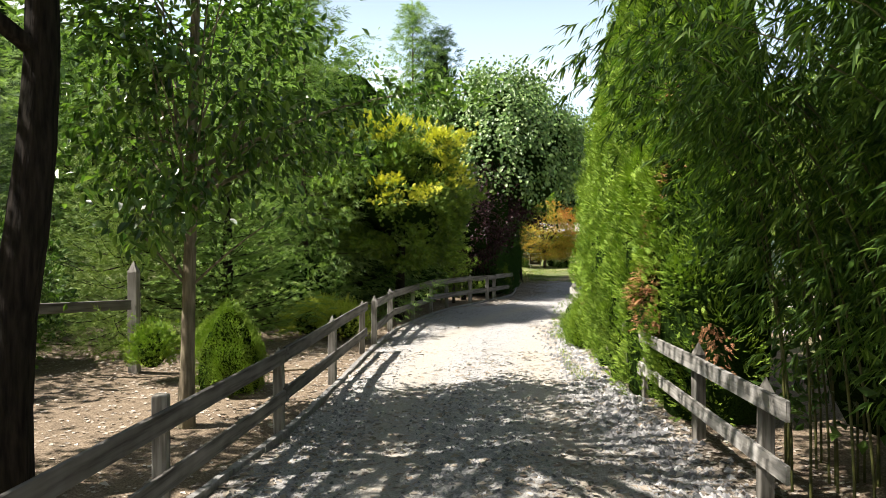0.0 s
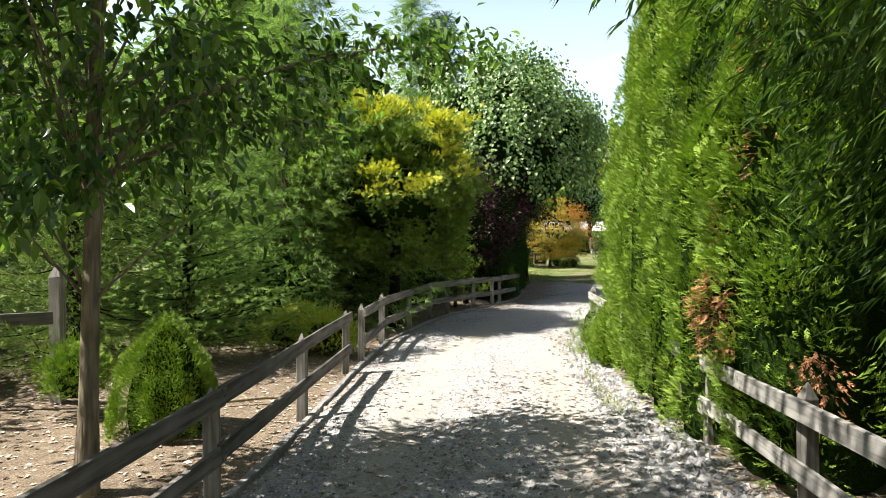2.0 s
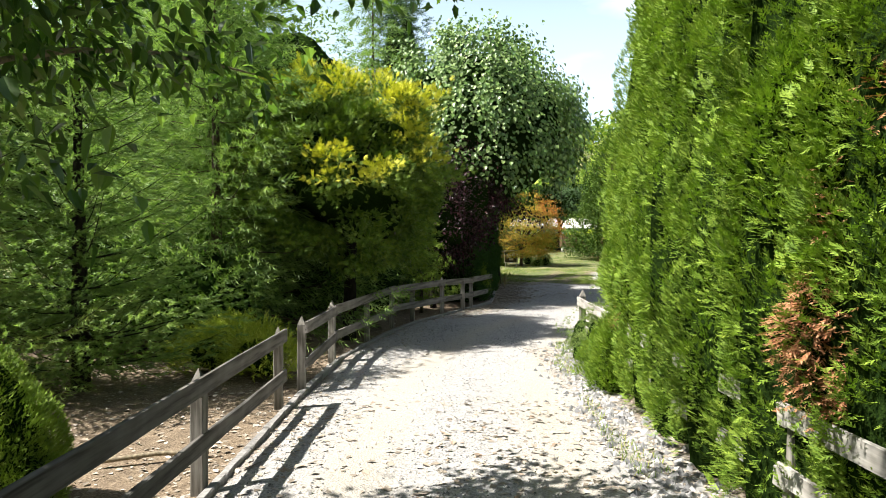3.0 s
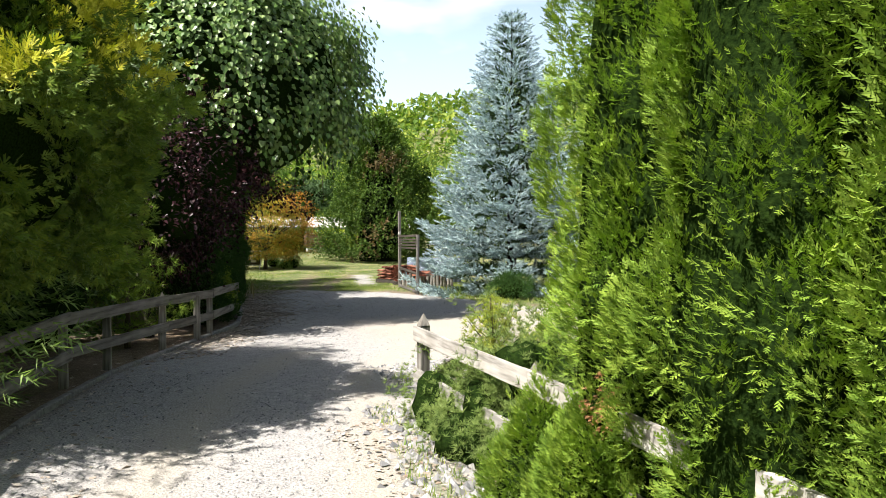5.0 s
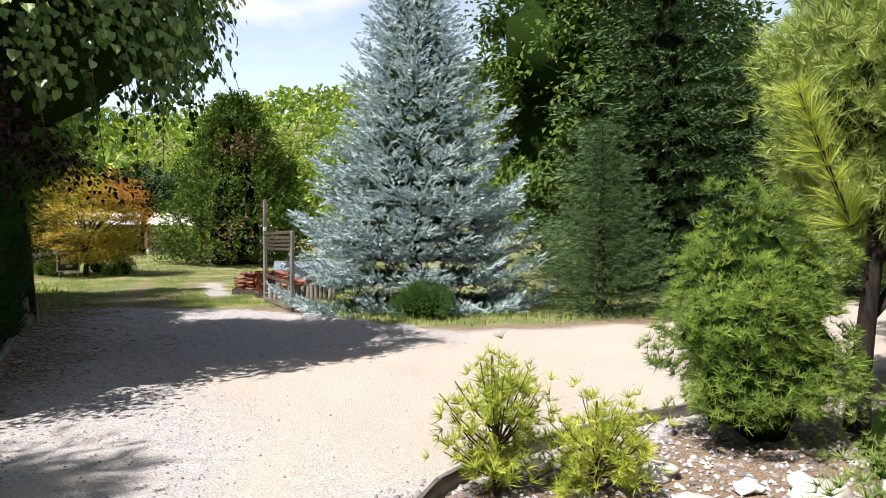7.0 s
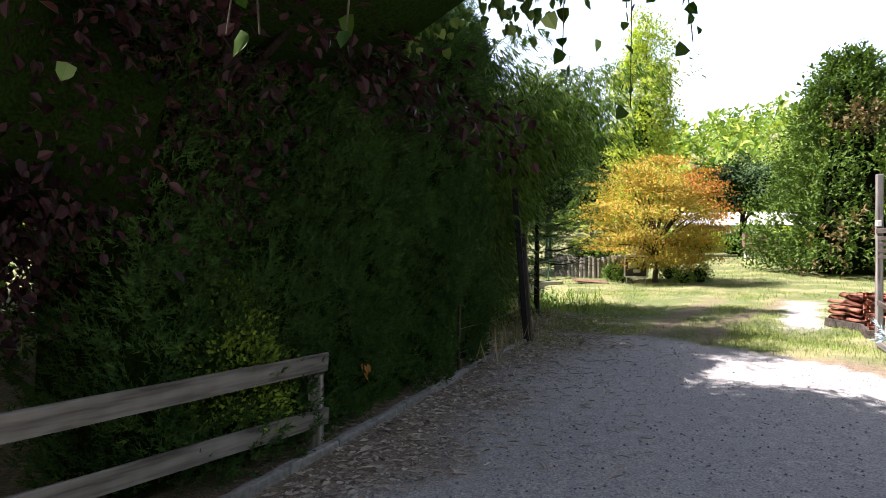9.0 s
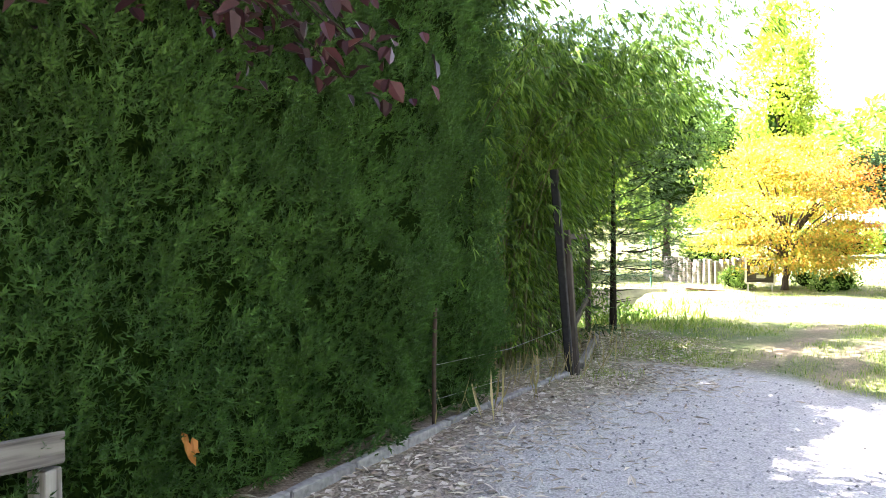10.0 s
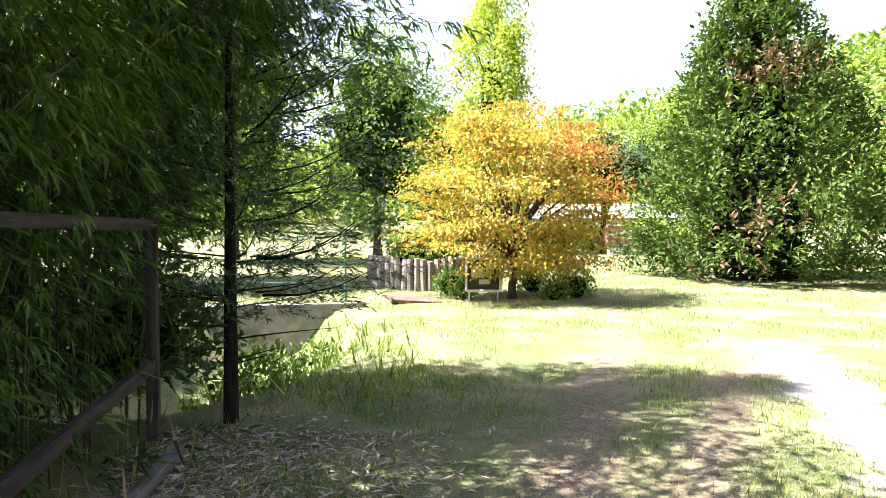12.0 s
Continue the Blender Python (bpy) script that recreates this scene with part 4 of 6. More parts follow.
def rail_fence(label, posts, spans, side, seed, rail_mat, post_mat, stub=0.05):
    """posts: x, y, height, lean, pointed; spans: pairs of post numbers with rails; side: which way the rails are nailed on."""
    fence = thing("rail_fence", (posts[0][0], posts[0][1], 0), label, "fence")
    for i, (x, y, h, lean, pointed) in enumerate(posts):
        ob = piece("post", post_mesh(h, 0.095, seed + i, post_mat, pointed), fence, at=Vector((x, y, gz(x, y) - 0.03)) - fence.location)
        ob.rotation_euler = (radians(lean * 0.4), radians(-90 + lean), radians(7 * ((i * 5) % 3 - 1) + 90))
    for i, j in spans:
        a, b = posts[i], posts[j]
        d = Vector((b[0] - a[0], b[1] - a[1])).normalized()
        o = Vector((d.y, -d.x)) * side * 0.066
        r = random.Random(seed * 7 + i)
        out = stub if i == 0 else 0.05
        a2, b2 = (a[0] - d.x * out, a[1] - d.y * out), (b[0] + d.x * 0.05, b[1] + d.y * 0.05)
        drop = [0.11 * float(smooth(20.5, 23.0, np.float64(q[1]))) for q in (a, b)]
        rail_between(fence, a2, b2, 0.74 + r.uniform(-0.02, 0.02) - drop[0], 0.74 + r.uniform(-0.02, 0.02) - drop[1], 0.135, seed * 31 + i, rail_mat, o)
        rail_between(fence, a2, b2, 0.36 + r.uniform(-0.03, 0.02) - drop[0], 0.36 + r.uniform(-0.03, 0.02) - drop[1], 0.125, seed * 37 + i, rail_mat, o)
    return fence


LEFT_POSTS = [(-1.95, 1.9, 0.8, 0, True), (-1.74, 4.4, 0.92, 0, False), (-1.5, 6.66, 0.78, -2, True), (-1.33, 8.95, 0.82, 0, True), (-1.2, 11.35, 0.8, -3, True), (-1.07, 12.1, 0.84, 2, True),
              (-0.92, 14.05, 0.82, 1, True), (-0.52, 16.0, 0.78, 0, False), (-0.12, 17.8, 0.8, 0, False), (0.3, 18.75, 0.74, 0, False), (1.0, 19.97, 0.8, 0, True), (1.55, 20.75, 0.76, 0, False),
              (1.8, 21.3, 0.68, 0, False), (2.6, 24.0, 0.6, 0, False)]
rail_fence("weathered grey two-rail timber fence with pointed posts", LEFT_POSTS, [(0, 2), (2, 4), (5, 6), (6, 8), (8, 10), (10, 12), (12, 13)], 1, 3, M_RAIL, M_POST)
RIGHT_POSTS = [(2.33, 4.85, 0.8, 0, True), (2.43, 6.35, 0.82, 1, True), (2.45, 8.0, 0.8, 0, False), (2.56, 10.4, 0.8, 0, True), (2.84, 12.9, 0.8, 0, True), (3.03, 15.15, 0.84, -1, True)]
rail_fence("sun-bleached grey timber rail fence half swallowed by the hedge", RIGHT_POSTS, [(0, 2), (2, 3), (3, 4), (4, 5)], -1, 11, M_BLEACHED, M_POST, 0.48)
# old fence further back among the shrubs
BACK_POSTS = [(-4.2, 9.7, 1.45, 0, True), (-6.6, 8.6, 1.3, 0, False), (-9.0, 7.6, 1.3, 0, False)]
back = thing("old_fence", (-4.2, 9.7, 0), "old dark timber fence with a tall pointed post in shade", "fence")
for i, (x, y, h, lean, pt) in enumerate(BACK_POSTS):
    ob = piece("post", post_mesh(h, 0.13, 60 + i, M_POST, pt), back, at=Vector((x, y, -0.05)) - back.location)
    ob.rotation_euler = (0, radians(-90), 0)
for i in (0, 1):
    rail_between(back, BACK_POSTS[i][:2], BACK_POSTS[i + 1][:2], 0.95, 0.93, 0.14, 70 + i, M_RAIL, (0, -0.09))

kerb = thing("kerb_edge", (-1.6, 4.5, 0), "low pale stone and timber kerb along the drive", "kerb", kind="structure")
kp = [(float(left_x(y)) - 0.05, y) for y in np.arange(3.0, 29.8, 0.62)]
for i, (a, b) in enumerate(zip(kp[:-1], kp[1:])):
    d = Vector((b[0] - a[0], b[1] - a[1]))
    ob = piece("kerb_block", from_bm("kerb_block", box_bm(d.length * 0.985, 0.07, 0.10, 0.008, 0.006, 2, i), M_KERB), kerb, at=Vector(((a[0] + b[0]) / 2, (a[1] + b[1]) / 2, -0.062)) - kerb.location)
    ob.rotation_euler = (0, 0, math.atan2(d.y, d.x))

# ---- trees and shrubs beside the drive ----
# both boughs stay out of view, added to shade the bamboo and slender tree
crowned_tree("shade_tree", (-3.2, 5.15, 0), "tall shade tree with a thick dark trunk", 9, 0.19, 5.2, (-0.5, -1.7, 6.2), (4.7, 3.5, 2.2), 165, 100, (0.34, 0.34, 0.28), LEAF_FAR, 0.12, M_CANOPY, M_BARK_DARK, 101,
             droop=0.5, shell=0.25, lean=(0.36, 0.1), n_limbs=22, fork=(0.62, 0.85), boughs=[((3.8, -1.8, 6.3), (1.9, 2.4, 0.9), 58), ((-2.0, 1.1, 7.3), (1.5, 1.3, 0.8), 12)])
crowned_tree("slender_tree", (-2.49, 6.88, 0), "slender young tree with a pale trunk and toothed green leaves", 7, 0.072, 5.6, (0.15, 0.1, 3.9), (1.5, 1.4, 2.2), 100, 60, (0.2, 0.2, 0.14), LEAF, 0.125, M_ELM, M_BARK_PALE, 102,
             droop=0.2, shell=0.3, lean=(0.12, 0.1), n_limbs=40, flat=0.15, arms=[((0.05, 0, 2.5), (2.9, 2.1, 3.75), 12), ((0.05, 0, 2.2), (1.6, 1.9, 2.9), 8), ((0.0, 0, 2.0), (0.2, -1.3, 2.0), 6)])
bush("globe_conifer", (-3.75, 9.2, 0), "small rounded dark green dwarf conifer", (0.25, 0.25, 0.32), 1500, SPRAY, 0.07, M_THUJA, 104, "conifer", lump=0.1, freq=6, centre_z=0.4)
bush("yellow_shrub", (-2.35, 13.6, 0), "low yellow-green golden shrub behind the fence", (0.5, 0.45, 0.36), 1500, TWIG, 0.13, M_PINE_YELLOW, 105, lump=0.3, freq=5)
bush("yellow_shrub", (-1.75, 13.0, 0), "low yellow-green golden shrub behind the fence", (0.36, 0.36, 0.32), 1000, TWIG, 0.13, M_PINE_YELLOW, 106, lump=0.3, freq=5)
conifer("small_pine", (0.55, 20.75, 0), "small light green pine behind the rail fence", 2.3, 0.95, M_DWARF, M_BARK, 107, TUFT, 0.11, 0.3, 7, 0.13, 0.1, 0.5, 0.25, trunk_r=0.05)

# conifers and feathery trees on the far side of the fence
conifer("feathery_larch", (-3.6, 17.6, 0), "tall feathery light green larch", 9.5, 3.0, M_LARCH, M_BARK, 110, TWIG, 0.32, 0.36, 9, 0.15, 0.35, 0.3, 0.8, ragged=0.35, hang=0.3)
conifer("feathery_larch", (-2.9, 15.4, 0), "tall feathery light green larch", 6.6, 2.1, M_LARCH, M_BARK, 109, TWIG, 0.26, 0.34, 9, 0.15, 0.35, 0.3, 0.9, ragged=0.35, hang=0.3)
conifer("feathery_larch", (-8.6, 15.6, 0), "tall feathery light green larch", 7.5, 2.8, M_LARCH, M_BARK, 111, TWIG_FINE, 0.3, 0.36, 9, 0.15, 0.35, 0.3, 0.8, ragged=0.35, hang=0.3)
conifer("feathery_larch", (-0.9, 28.0, 0), "tall feathery light green larch", 11.5, 2.6, M_LARCH, M_BARK, 112, TWIG, 0.42, 0.42, 8, 0.36, 0.35, 0.3, 0.8, ragged=0.35, hang=0.3)
conifer("dark_spruce", (-5.0, 11.6, 0), "dark green spruce in shade behind the fence", 5.0, 1.8, M_JUNIPER, M_BARK_DARK, 113, TWIG, 0.17, 0.24, 9, 0.13, 0.3, 0.25, 0.25)
conifer("grey_pine", (-3.7, 12.4, 0), "grey-green feathery pine behind the fence", 5.2, 1.8, M_LARCH, M_BARK_DARK, 114, TWIG_FULL, 0.16, 0.28, 9, 0.15, 0.1, 0.35, 0.3)
conifer("dark_spruce", (-8.5, 12.5, 0), "dark green spruce in shade behind the fence", 6.2, 2.1, M_SPRUCE_DARK, M_BARK_DARK, 115, TWIG, 0.2, 0.3, 9, 0.17, 0.3, 0.25, 0.25)
crowned_tree("mixed_broadleaf", (-8.4, 20.0, 0), "broad-leaved green tree behind the conifers", 7, 0.16, 4, (0, 0, 3.8), (2.8, 3.0, 2.8), 110, 60, (0.4, 0.4, 0.3), LEAF_FAR, 0.16, M_SHRUB, M_BARK, 116, core=0.6)
crowned_tree("mixed_broadleaf", (-10.0, 7.5, 0), "broad-leaved green tree behind the conifers", 7, 0.16, 4.2, (0, 0, 3.9), (2.5, 2.8, 3.0), 110, 60, (0.4, 0.4, 0.3), LEAF_FAR, 0.17, M_SHRUB, M_BARK, 117, core=0.55)
crowned_tree("mixed_broadleaf", (-2.8, 23.5, 0), "broad-leaved green tree behind the conifers", 9, 0.16, 6, (0, 0, 4.8), (2.6, 2.6, 3.6), 100, 60, (0.4, 0.4, 0.3), LEAF_FAR, 0.15, M_SHRUB, M_BARK, 118, core=0.6)
# tree added behind the cypress to keep the sun off the rails
crowned_tree("mixed_broadleaf", (-2.5, 19.9, 0), "broad-leaved green tree behind the conifers", 5.4, 0.1, 3, (0, 0, 3.1), (1.5, 1.6, 2.2), 80, 60, (0.3, 0.3, 0.25), LEAF_FAR, 0.14, M_SHRUB, M_BARK, 119, core=0.6)
for i, (x, y, s) in enumerate([(-6.6, 9.9, 1.2), (-8.0, 9.0, 1.5), (-3.0, 15.0, 1.0), (-4.6, 15.2, 1.3), (-2.2, 19.0, 1.1), (-0.9, 20.8, 1.0), (-7.5, 5.5, 1.3), (-6.0, 3.0, 1.2)]):
    bush("green_shrub", (x, y, 0), "loose green shrub in the shade of the trees", (s, s, s * 0.95), int(1900 * s), LEAF_FAR, 0.10, M_CANOPY, 130 + i, lump=0.3, freq=3.2, wild=0.9, depth=0.14, group="shrubs behind the fence")


# golden cypress leaning over the drive
def golden_cypress(at, seed):
    r = np.random.default_rng(seed)
    tr = thing("golden_cypress", at, "golden false cypress with yellow-tipped drooping sprays leaning over the fence", "conifer")
    cen, rad = np.array([-0.1, 0.4, 3.1]), np.array([2.0, 2.1, 1.75])
    V, F = tube([(0, 0, -0.05), (0.02, 0.05, 0.9), (0.05, 0.2, 2.0), (0, 0.3, 3.6)], [0.13, 0.11, 0.09, 0.04], 9)
    branches = (limbs(r, lambda c: (0.04, 0.2, min(2.6, c[2] * 0.7)), clumps(r, cen, rad * 0.8, 24), 0.035))
    piece("trunk", mesh_from("trunk", V, F, M_BARK_DARK, True), tr)
    for V, F in branches:
        piece("limb", mesh_from("limb", V, F, M_BARK_DARK, True), tr)
    cs = clumps(r, cen, rad, 330, 0.72)
    cs = cen + (cs - cen) * (1 + lumpy(cs, 0.24, 1.7, 9) + lumpy(cs, 0.12, 4.5, 10))[:, None]
    cs = cs[cs[:, 2] > 1.2]
    # dark lump behind the pads, coloured as the shade between them
    bm = bmesh.new()
    bmesh.ops.create_icosphere(bm, subdivisions=3, radius=1.0)
    co = np.array([v.co for v in bm.verts])
    f = 0.66 * (1 + lumpy(cen + co * rad, 0.24, 1.7, 9))
    for v, k in zip(bm.verts, f):
        v.co = Vector(cen) + Vector(np.array(v.co) * rad * k)
    piece("inner_twig_mass", from_bm("inner_twig_mass", bm, M_SHADE_GREEN, True), tr)
    # rounded pads of upturned sprays; golden tips, sunlit sides also put into the colour
    per = 84
    rel = r.normal(size=(len(cs) * per, 3)) * np.array([0.125, 0.125, 0.085])
    home = np.repeat(cs, per, axis=0)
    pos = home + rel
    out = unit((home - cen) / rad)
    along = unit(out * 0.55 + rel * 3.0 + np.array([0, 0, 0.25]) + rand_dirs(r, len(pos)) * 0.4)
    size = 0.105 * r.uniform(0.7, 1.25, len(pos))
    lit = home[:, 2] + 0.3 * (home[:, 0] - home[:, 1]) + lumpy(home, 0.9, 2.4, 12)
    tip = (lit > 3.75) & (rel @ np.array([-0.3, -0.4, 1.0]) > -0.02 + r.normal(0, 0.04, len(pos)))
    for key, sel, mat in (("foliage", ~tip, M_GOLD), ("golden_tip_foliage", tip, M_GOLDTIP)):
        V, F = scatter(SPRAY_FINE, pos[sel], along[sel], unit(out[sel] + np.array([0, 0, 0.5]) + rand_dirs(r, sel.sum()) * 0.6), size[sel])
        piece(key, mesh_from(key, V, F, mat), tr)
    return tr


golden_cypress((-0.85, 16.3, 0), 140)


# tree smothered by a climbing vine, purple shrub under it, yew hedge
def vine_tree(at, seed):
    r = np.random.default_rng(seed)
    tr = thing("vine_covered_tree", at, "rounded tree smothered in a hanging green grape vine", "tree")
    cen, rad = np.array([0.5, 0, 4.8]), np.array([2.9, 2.6, 2.6])
    V, F = tube([(0, 0, -0.05), (0.05, 0, 1.5), (0.0, 0.1, 3.2), (0.1, 0.1, 5.5)], [0.17, 0.14, 0.12, 0.05], 9)
    branches = (limbs(r, lambda c: (0.05, 0, min(4.5, c[2] * 0.6)), clumps(r, cen, rad * 0.8, 26), 0.05))
    piece("trunk", mesh_from("trunk", V, F, M_BARK_DARK, True), tr)
    for V, F in branches:
        piece("limb", mesh_from("limb", V, F, M_BARK_DARK, True), tr)
    # dark ball under the vine: shade behind the leaves as a colour
    bm = bmesh.new()
    bmesh.ops.create_icosphere(bm, subdivisions=3, radius=1.0)
    for v in bm.verts:
        v.co = Vector(cen) + Vector(np.array(v.co) * rad * 0.8)
    piece("inner_twig_mass", from_bm("inner_twig_mass", bm, M_SHADE_GREEN, True), tr)
    cs = clumps(r, cen, rad, 330, 0.86)
    cs = cen + (cs - cen) * (1 + lumpy(cs, 0.12, 1.6, 5))[:, None]
    cs = cs[cs[:, 2] > 3.35]
    pos = cloud(r, cs, (0.18, 0.18, 0.26), 95)
    # strands that hang free below the rim
    strands, strand_wood = [], []
    for k in range(30):
        a = r.uniform(-1.9, 0.6)
        top = cen + np.array([np.cos(a) * rad[0] * r.uniform(0.8, 1.05), np.sin(a) * rad[1] * r.uniform(0.8, 1.05), r.uniform(-1.0, 0.2)])
        n = r.integers(5, 10)
        L = r.uniform(0.3, 0.75)
        ts = np.linspace(0, 1, n)[:, None]
        line = top + np.array([np.cos(a) * 0.25, np.sin(a) * 0.25, 0]) * ts + np.array([0, 0, -L]) * ts ** 1.2
        strands.append(line + r.normal(0, 0.025, line.shape))
        strand_wood.append(tube(line, np.full(n, 0.004), 4))
    # long runners low over the drive
    low = []
    for k in range(17):
        near = k < 8
        c = np.array([1.5, -1.95, 3.6]) if near else np.array([3.0, 1.1, 4.1])
        top = c + r.normal(0, 1, 3) * (np.array([0.38, 0.3, 0.25]) if near else np.array([0.35, 0.5, 0.3]))
        n = int(r.integers(7, 13))
        ts = np.linspace(0, 1, n)[:, None]
        line = top + np.array([r.normal(0.12, 0.12), r.normal(-0.05, 0.12), 0]) * ts + np.array([0, 0, -r.uniform(0.6, 1.15)]) * ts ** 1.3
        strand_wood.append(tube(line, np.full(n, 0.004), 4))
        low.append(line + r.normal(0, 0.03, line.shape))
    low = np.concatenate(low)
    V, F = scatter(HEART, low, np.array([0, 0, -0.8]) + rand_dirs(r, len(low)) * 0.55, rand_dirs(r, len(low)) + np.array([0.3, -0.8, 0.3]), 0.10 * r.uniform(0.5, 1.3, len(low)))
    piece("runner_leaves", mesh_from("runner_leaves", V, F, M_VINE_SHADED), tr, "large green vine leaves on hanging runners")
    for V, F in strand_wood:
        piece("tendril", mesh_from("tendril", V, F, M_BARK, True), tr)
    pos = np.concatenate([pos] + strands)
    out = unit((pos - cen) / rad)
    along = unit(out * 0.45 + np.array([0, 0, -0.8]) + rand_dirs(r, len(pos)) * 0.45)
    V, F = scatter(HEART, pos, along, unit(out + np.array([0, 0, 0.4]) + rand_dirs(r, len(pos)) * 0.5), 0.10 * r.uniform(0.6, 1.25, len(pos)))
    piece("foliage", mesh_from("foliage", V, F, M_VINE), tr)
    return tr


vine_tree((1.75, 23.6, 0), 150)
crowned_tree("purple_smoke_bush", (0.9, 21.8, 0), "dark purple-leaved smoke bush in the shade of the vine", 4, 0.07, 2.4, (0.25, 0.4, 2.75), (1.55, 2.0, 1.75), 150, 80, (0.2, 0.2, 0.18), leaf_shape(0.7), 0.075, M_PURPLE, M_BARK_DARK, 151,
             droop=0.2, shell=0.55, category="shrub", core=0.72)
for i, (tip, n) in enumerate([((3.35, 23.0, 2.4), 130), ((3.1, 23.8, 2.45), 120), ((3.25, 24.6, 2.4), 120), ((2.95, 22.3, 2.35), 110), ((3.4, 25.1, 2.6), 90), ((2.7, 23.3, 2.2), 90), ((2.6, 21.4, 2.5), 80), ((4.1, 24.15, 2.2), 130), ((3.85, 23.8, 2.35), 110), ((3.7, 24.5, 2.3), 100)]):
    r = np.random.default_rng(160 + i)
    b = thing("purple_branch", (1.6, tip[1] - 0.6, 2.6), "overhanging purple smoke bush branch with round leaves", "branch")
    tipl = np.array(tip) - np.array(b.location)
    ts = np.linspace(0, 1, 9)[:, None]
    line = tipl * ts + np.array([0, 0, 0.6]) * np.sin(ts * np.pi)
    V, F = tube(line, np.linspace(0.014, 0.003, 9), 5)
    piece("stem", mesh_from("stem", V, F, M_BARK_DARK, True), b)
    pos = line[r.integers(3, 9, n)] + r.normal(0, 0.15, (n, 3)) * np.array([1, 1, 0.6])
    V, F = scatter(leaf_shape(0.75), pos, rand_dirs(r, n) + tipl * 0.3 + np.array([0, 0, -0.5]), np.array([0, 0, 1.0]) + rand_dirs(r, n) * 0.5, 0.085 * r.uniform(0.6, 1.3, n))
    piece("foliage", mesh_from("foliage", V, F, M_PURPLE), b)


def hedge_block(name, label, spine, half, height, n, tmpl, size, mat, seed, lump=0.1, base=0.05, category="hedge"):
    """A clipped hedge along a line: dark inside, twigs on its two faces, its end and its top."""
    r = np.random.default_rng(seed)
    sp = np.asarray(spine, dtype=float)
    th = thing(name, (*sp[0], 0), label, category)
    seg = np.linalg.norm(np.diff(sp, axis=0), axis=1)
    s_at = np.concatenate([[0], np.cumsum(seg)])

    def at(s):
        return np.column_stack([np.interp(s, s_at, sp[:, 0]), np.interp(s, s_at, sp[:, 1])])
    total = s_at[-1]
    P, O = [], []
    k = int(n * 0.8)
    s = r.uniform(0, total, k)
    z = r.uniform(base, height, k)
    side = np.where(r.uniform(size=k) < 0.9, 1.0, -1.0)
    c, e = at(s), at(np.clip(s + 0.05, 0, total + 0.05))
    d = unit(at(np.minimum(s, total - 0.06) + 0.06) - at(np.minimum(s, total - 0.06)))
    nrm = np.column_stack([d[:, 1], -d[:, 0]]) * side[:, None]
    w = half * (1 - 0.25 * (z / height) ** 4)
    P.append(np.column_stack([c + nrm * w[:, None] - np.array(sp[0]), z]))
    O.append(np.column_stack([nrm, np.zeros(k)]))
    k = int(n * 0.2)
    for end, q in ((0.0, -1), (total, 1)):
        kk = k // 2
        c = np.tile(at(np.array([end])), (kk, 1))
        d = unit(sp[1] - sp[0]) if q < 0 else unit(sp[-1] - sp[-2])
        u = r.uniform(-half, half, kk)
        P.append(np.column_stack([c + d * q * 0.05 + np.array([d[1], -d[0]]) * u[:, None] - np.array(sp[0]), r.uniform(base, height, kk)]))
        O.append(np.tile([d[0] * q, d[1] * q, 0.0], (kk, 1)))
    k = int(n * 0.1)
    s, u = r.uniform(0, total, k), r.uniform(-half, half, k)
    d = unit(at(np.minimum(s, total - 0.06) + 0.06) - at(np.minimum(s, total - 0.06)))
    P.append(np.column_stack([at(s) + np.column_stack([d[:, 1], -d[:, 0]]) * u[:, None] - np.array(sp[0]), np.full(k, height)]))
    O.append(np.tile([0.0, 0.0, 1.0], (k, 1)))
    P, O = np.concatenate(P), np.concatenate(O)
    P = P + O * (lumpy(P, lump * 0.6, 3.0, seed) + lumpy(P, lump * 0.7, 8.0, seed + 1))[:, None]
    P = P + O * r.normal(0, 0.05, (len(P), 1))
    P, O, along = bunches(r, P, O, 6, size * 0.5, 1.6, 0.75)
    V, F = scatter(tmpl, P, along, unit(O + rand_dirs(r, len(P)) * 0.8), size * r.uniform(0.65, 1.25, len(P)))
    piece("foliage", mesh_from("foliage", V, F, mat), th)
    # dark box inside the hedge; its colour gives the shade between twigs
    ss = np.linspace(0, total, 14)
    cc = at(ss)
    d = unit(np.gradient(cc, axis=0))
    nn = np.column_stack([d[:, 1], -d[:, 0]])
    V, F = [], []
    zs = np.linspace(0.0, height - 0.1, 10)
    for i in range(14):
        for q in (-1, 1):
            for zz in zs:
                p = np.array([*(cc[i] + nn[i] * q * (half - 0.2) - np.array(sp[0])), zz])
                V.append(p)
    m = len(zs)
    for i in range(13):
        for q in (0, 1):
            for j in range(m - 1):
                a = i * 2 * m + q * m + j
                b = a + 2 * m
                F.append((a, b, b + 1, a + 1))
        a = i * 2 * m + m - 1
        F.append((a, a + 2 * m, a + 3 * m, a + m))
    for i in (0, 13):
        for j in range(m - 1):
            a = i * 2 * m + j
            F.append((a, a + m, a + m + 1, a + 1))
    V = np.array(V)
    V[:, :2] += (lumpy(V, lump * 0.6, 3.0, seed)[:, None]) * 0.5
    piece("inner_twig_mass", mesh_from("inner_twig_mass", V, F, M_SHADE_GREEN, False), th)
    return th


hedge_block("yew_hedge", "tall dark green clipped yew hedge in deep shade", [(1.5, 22.9), (2.02, 24.6), (2.4, 27.0), (2.65, 28.3)], 0.62, 4.3, 7600, TWIG_YEW, 0.08, M_YEW, 170, lump=0.17)
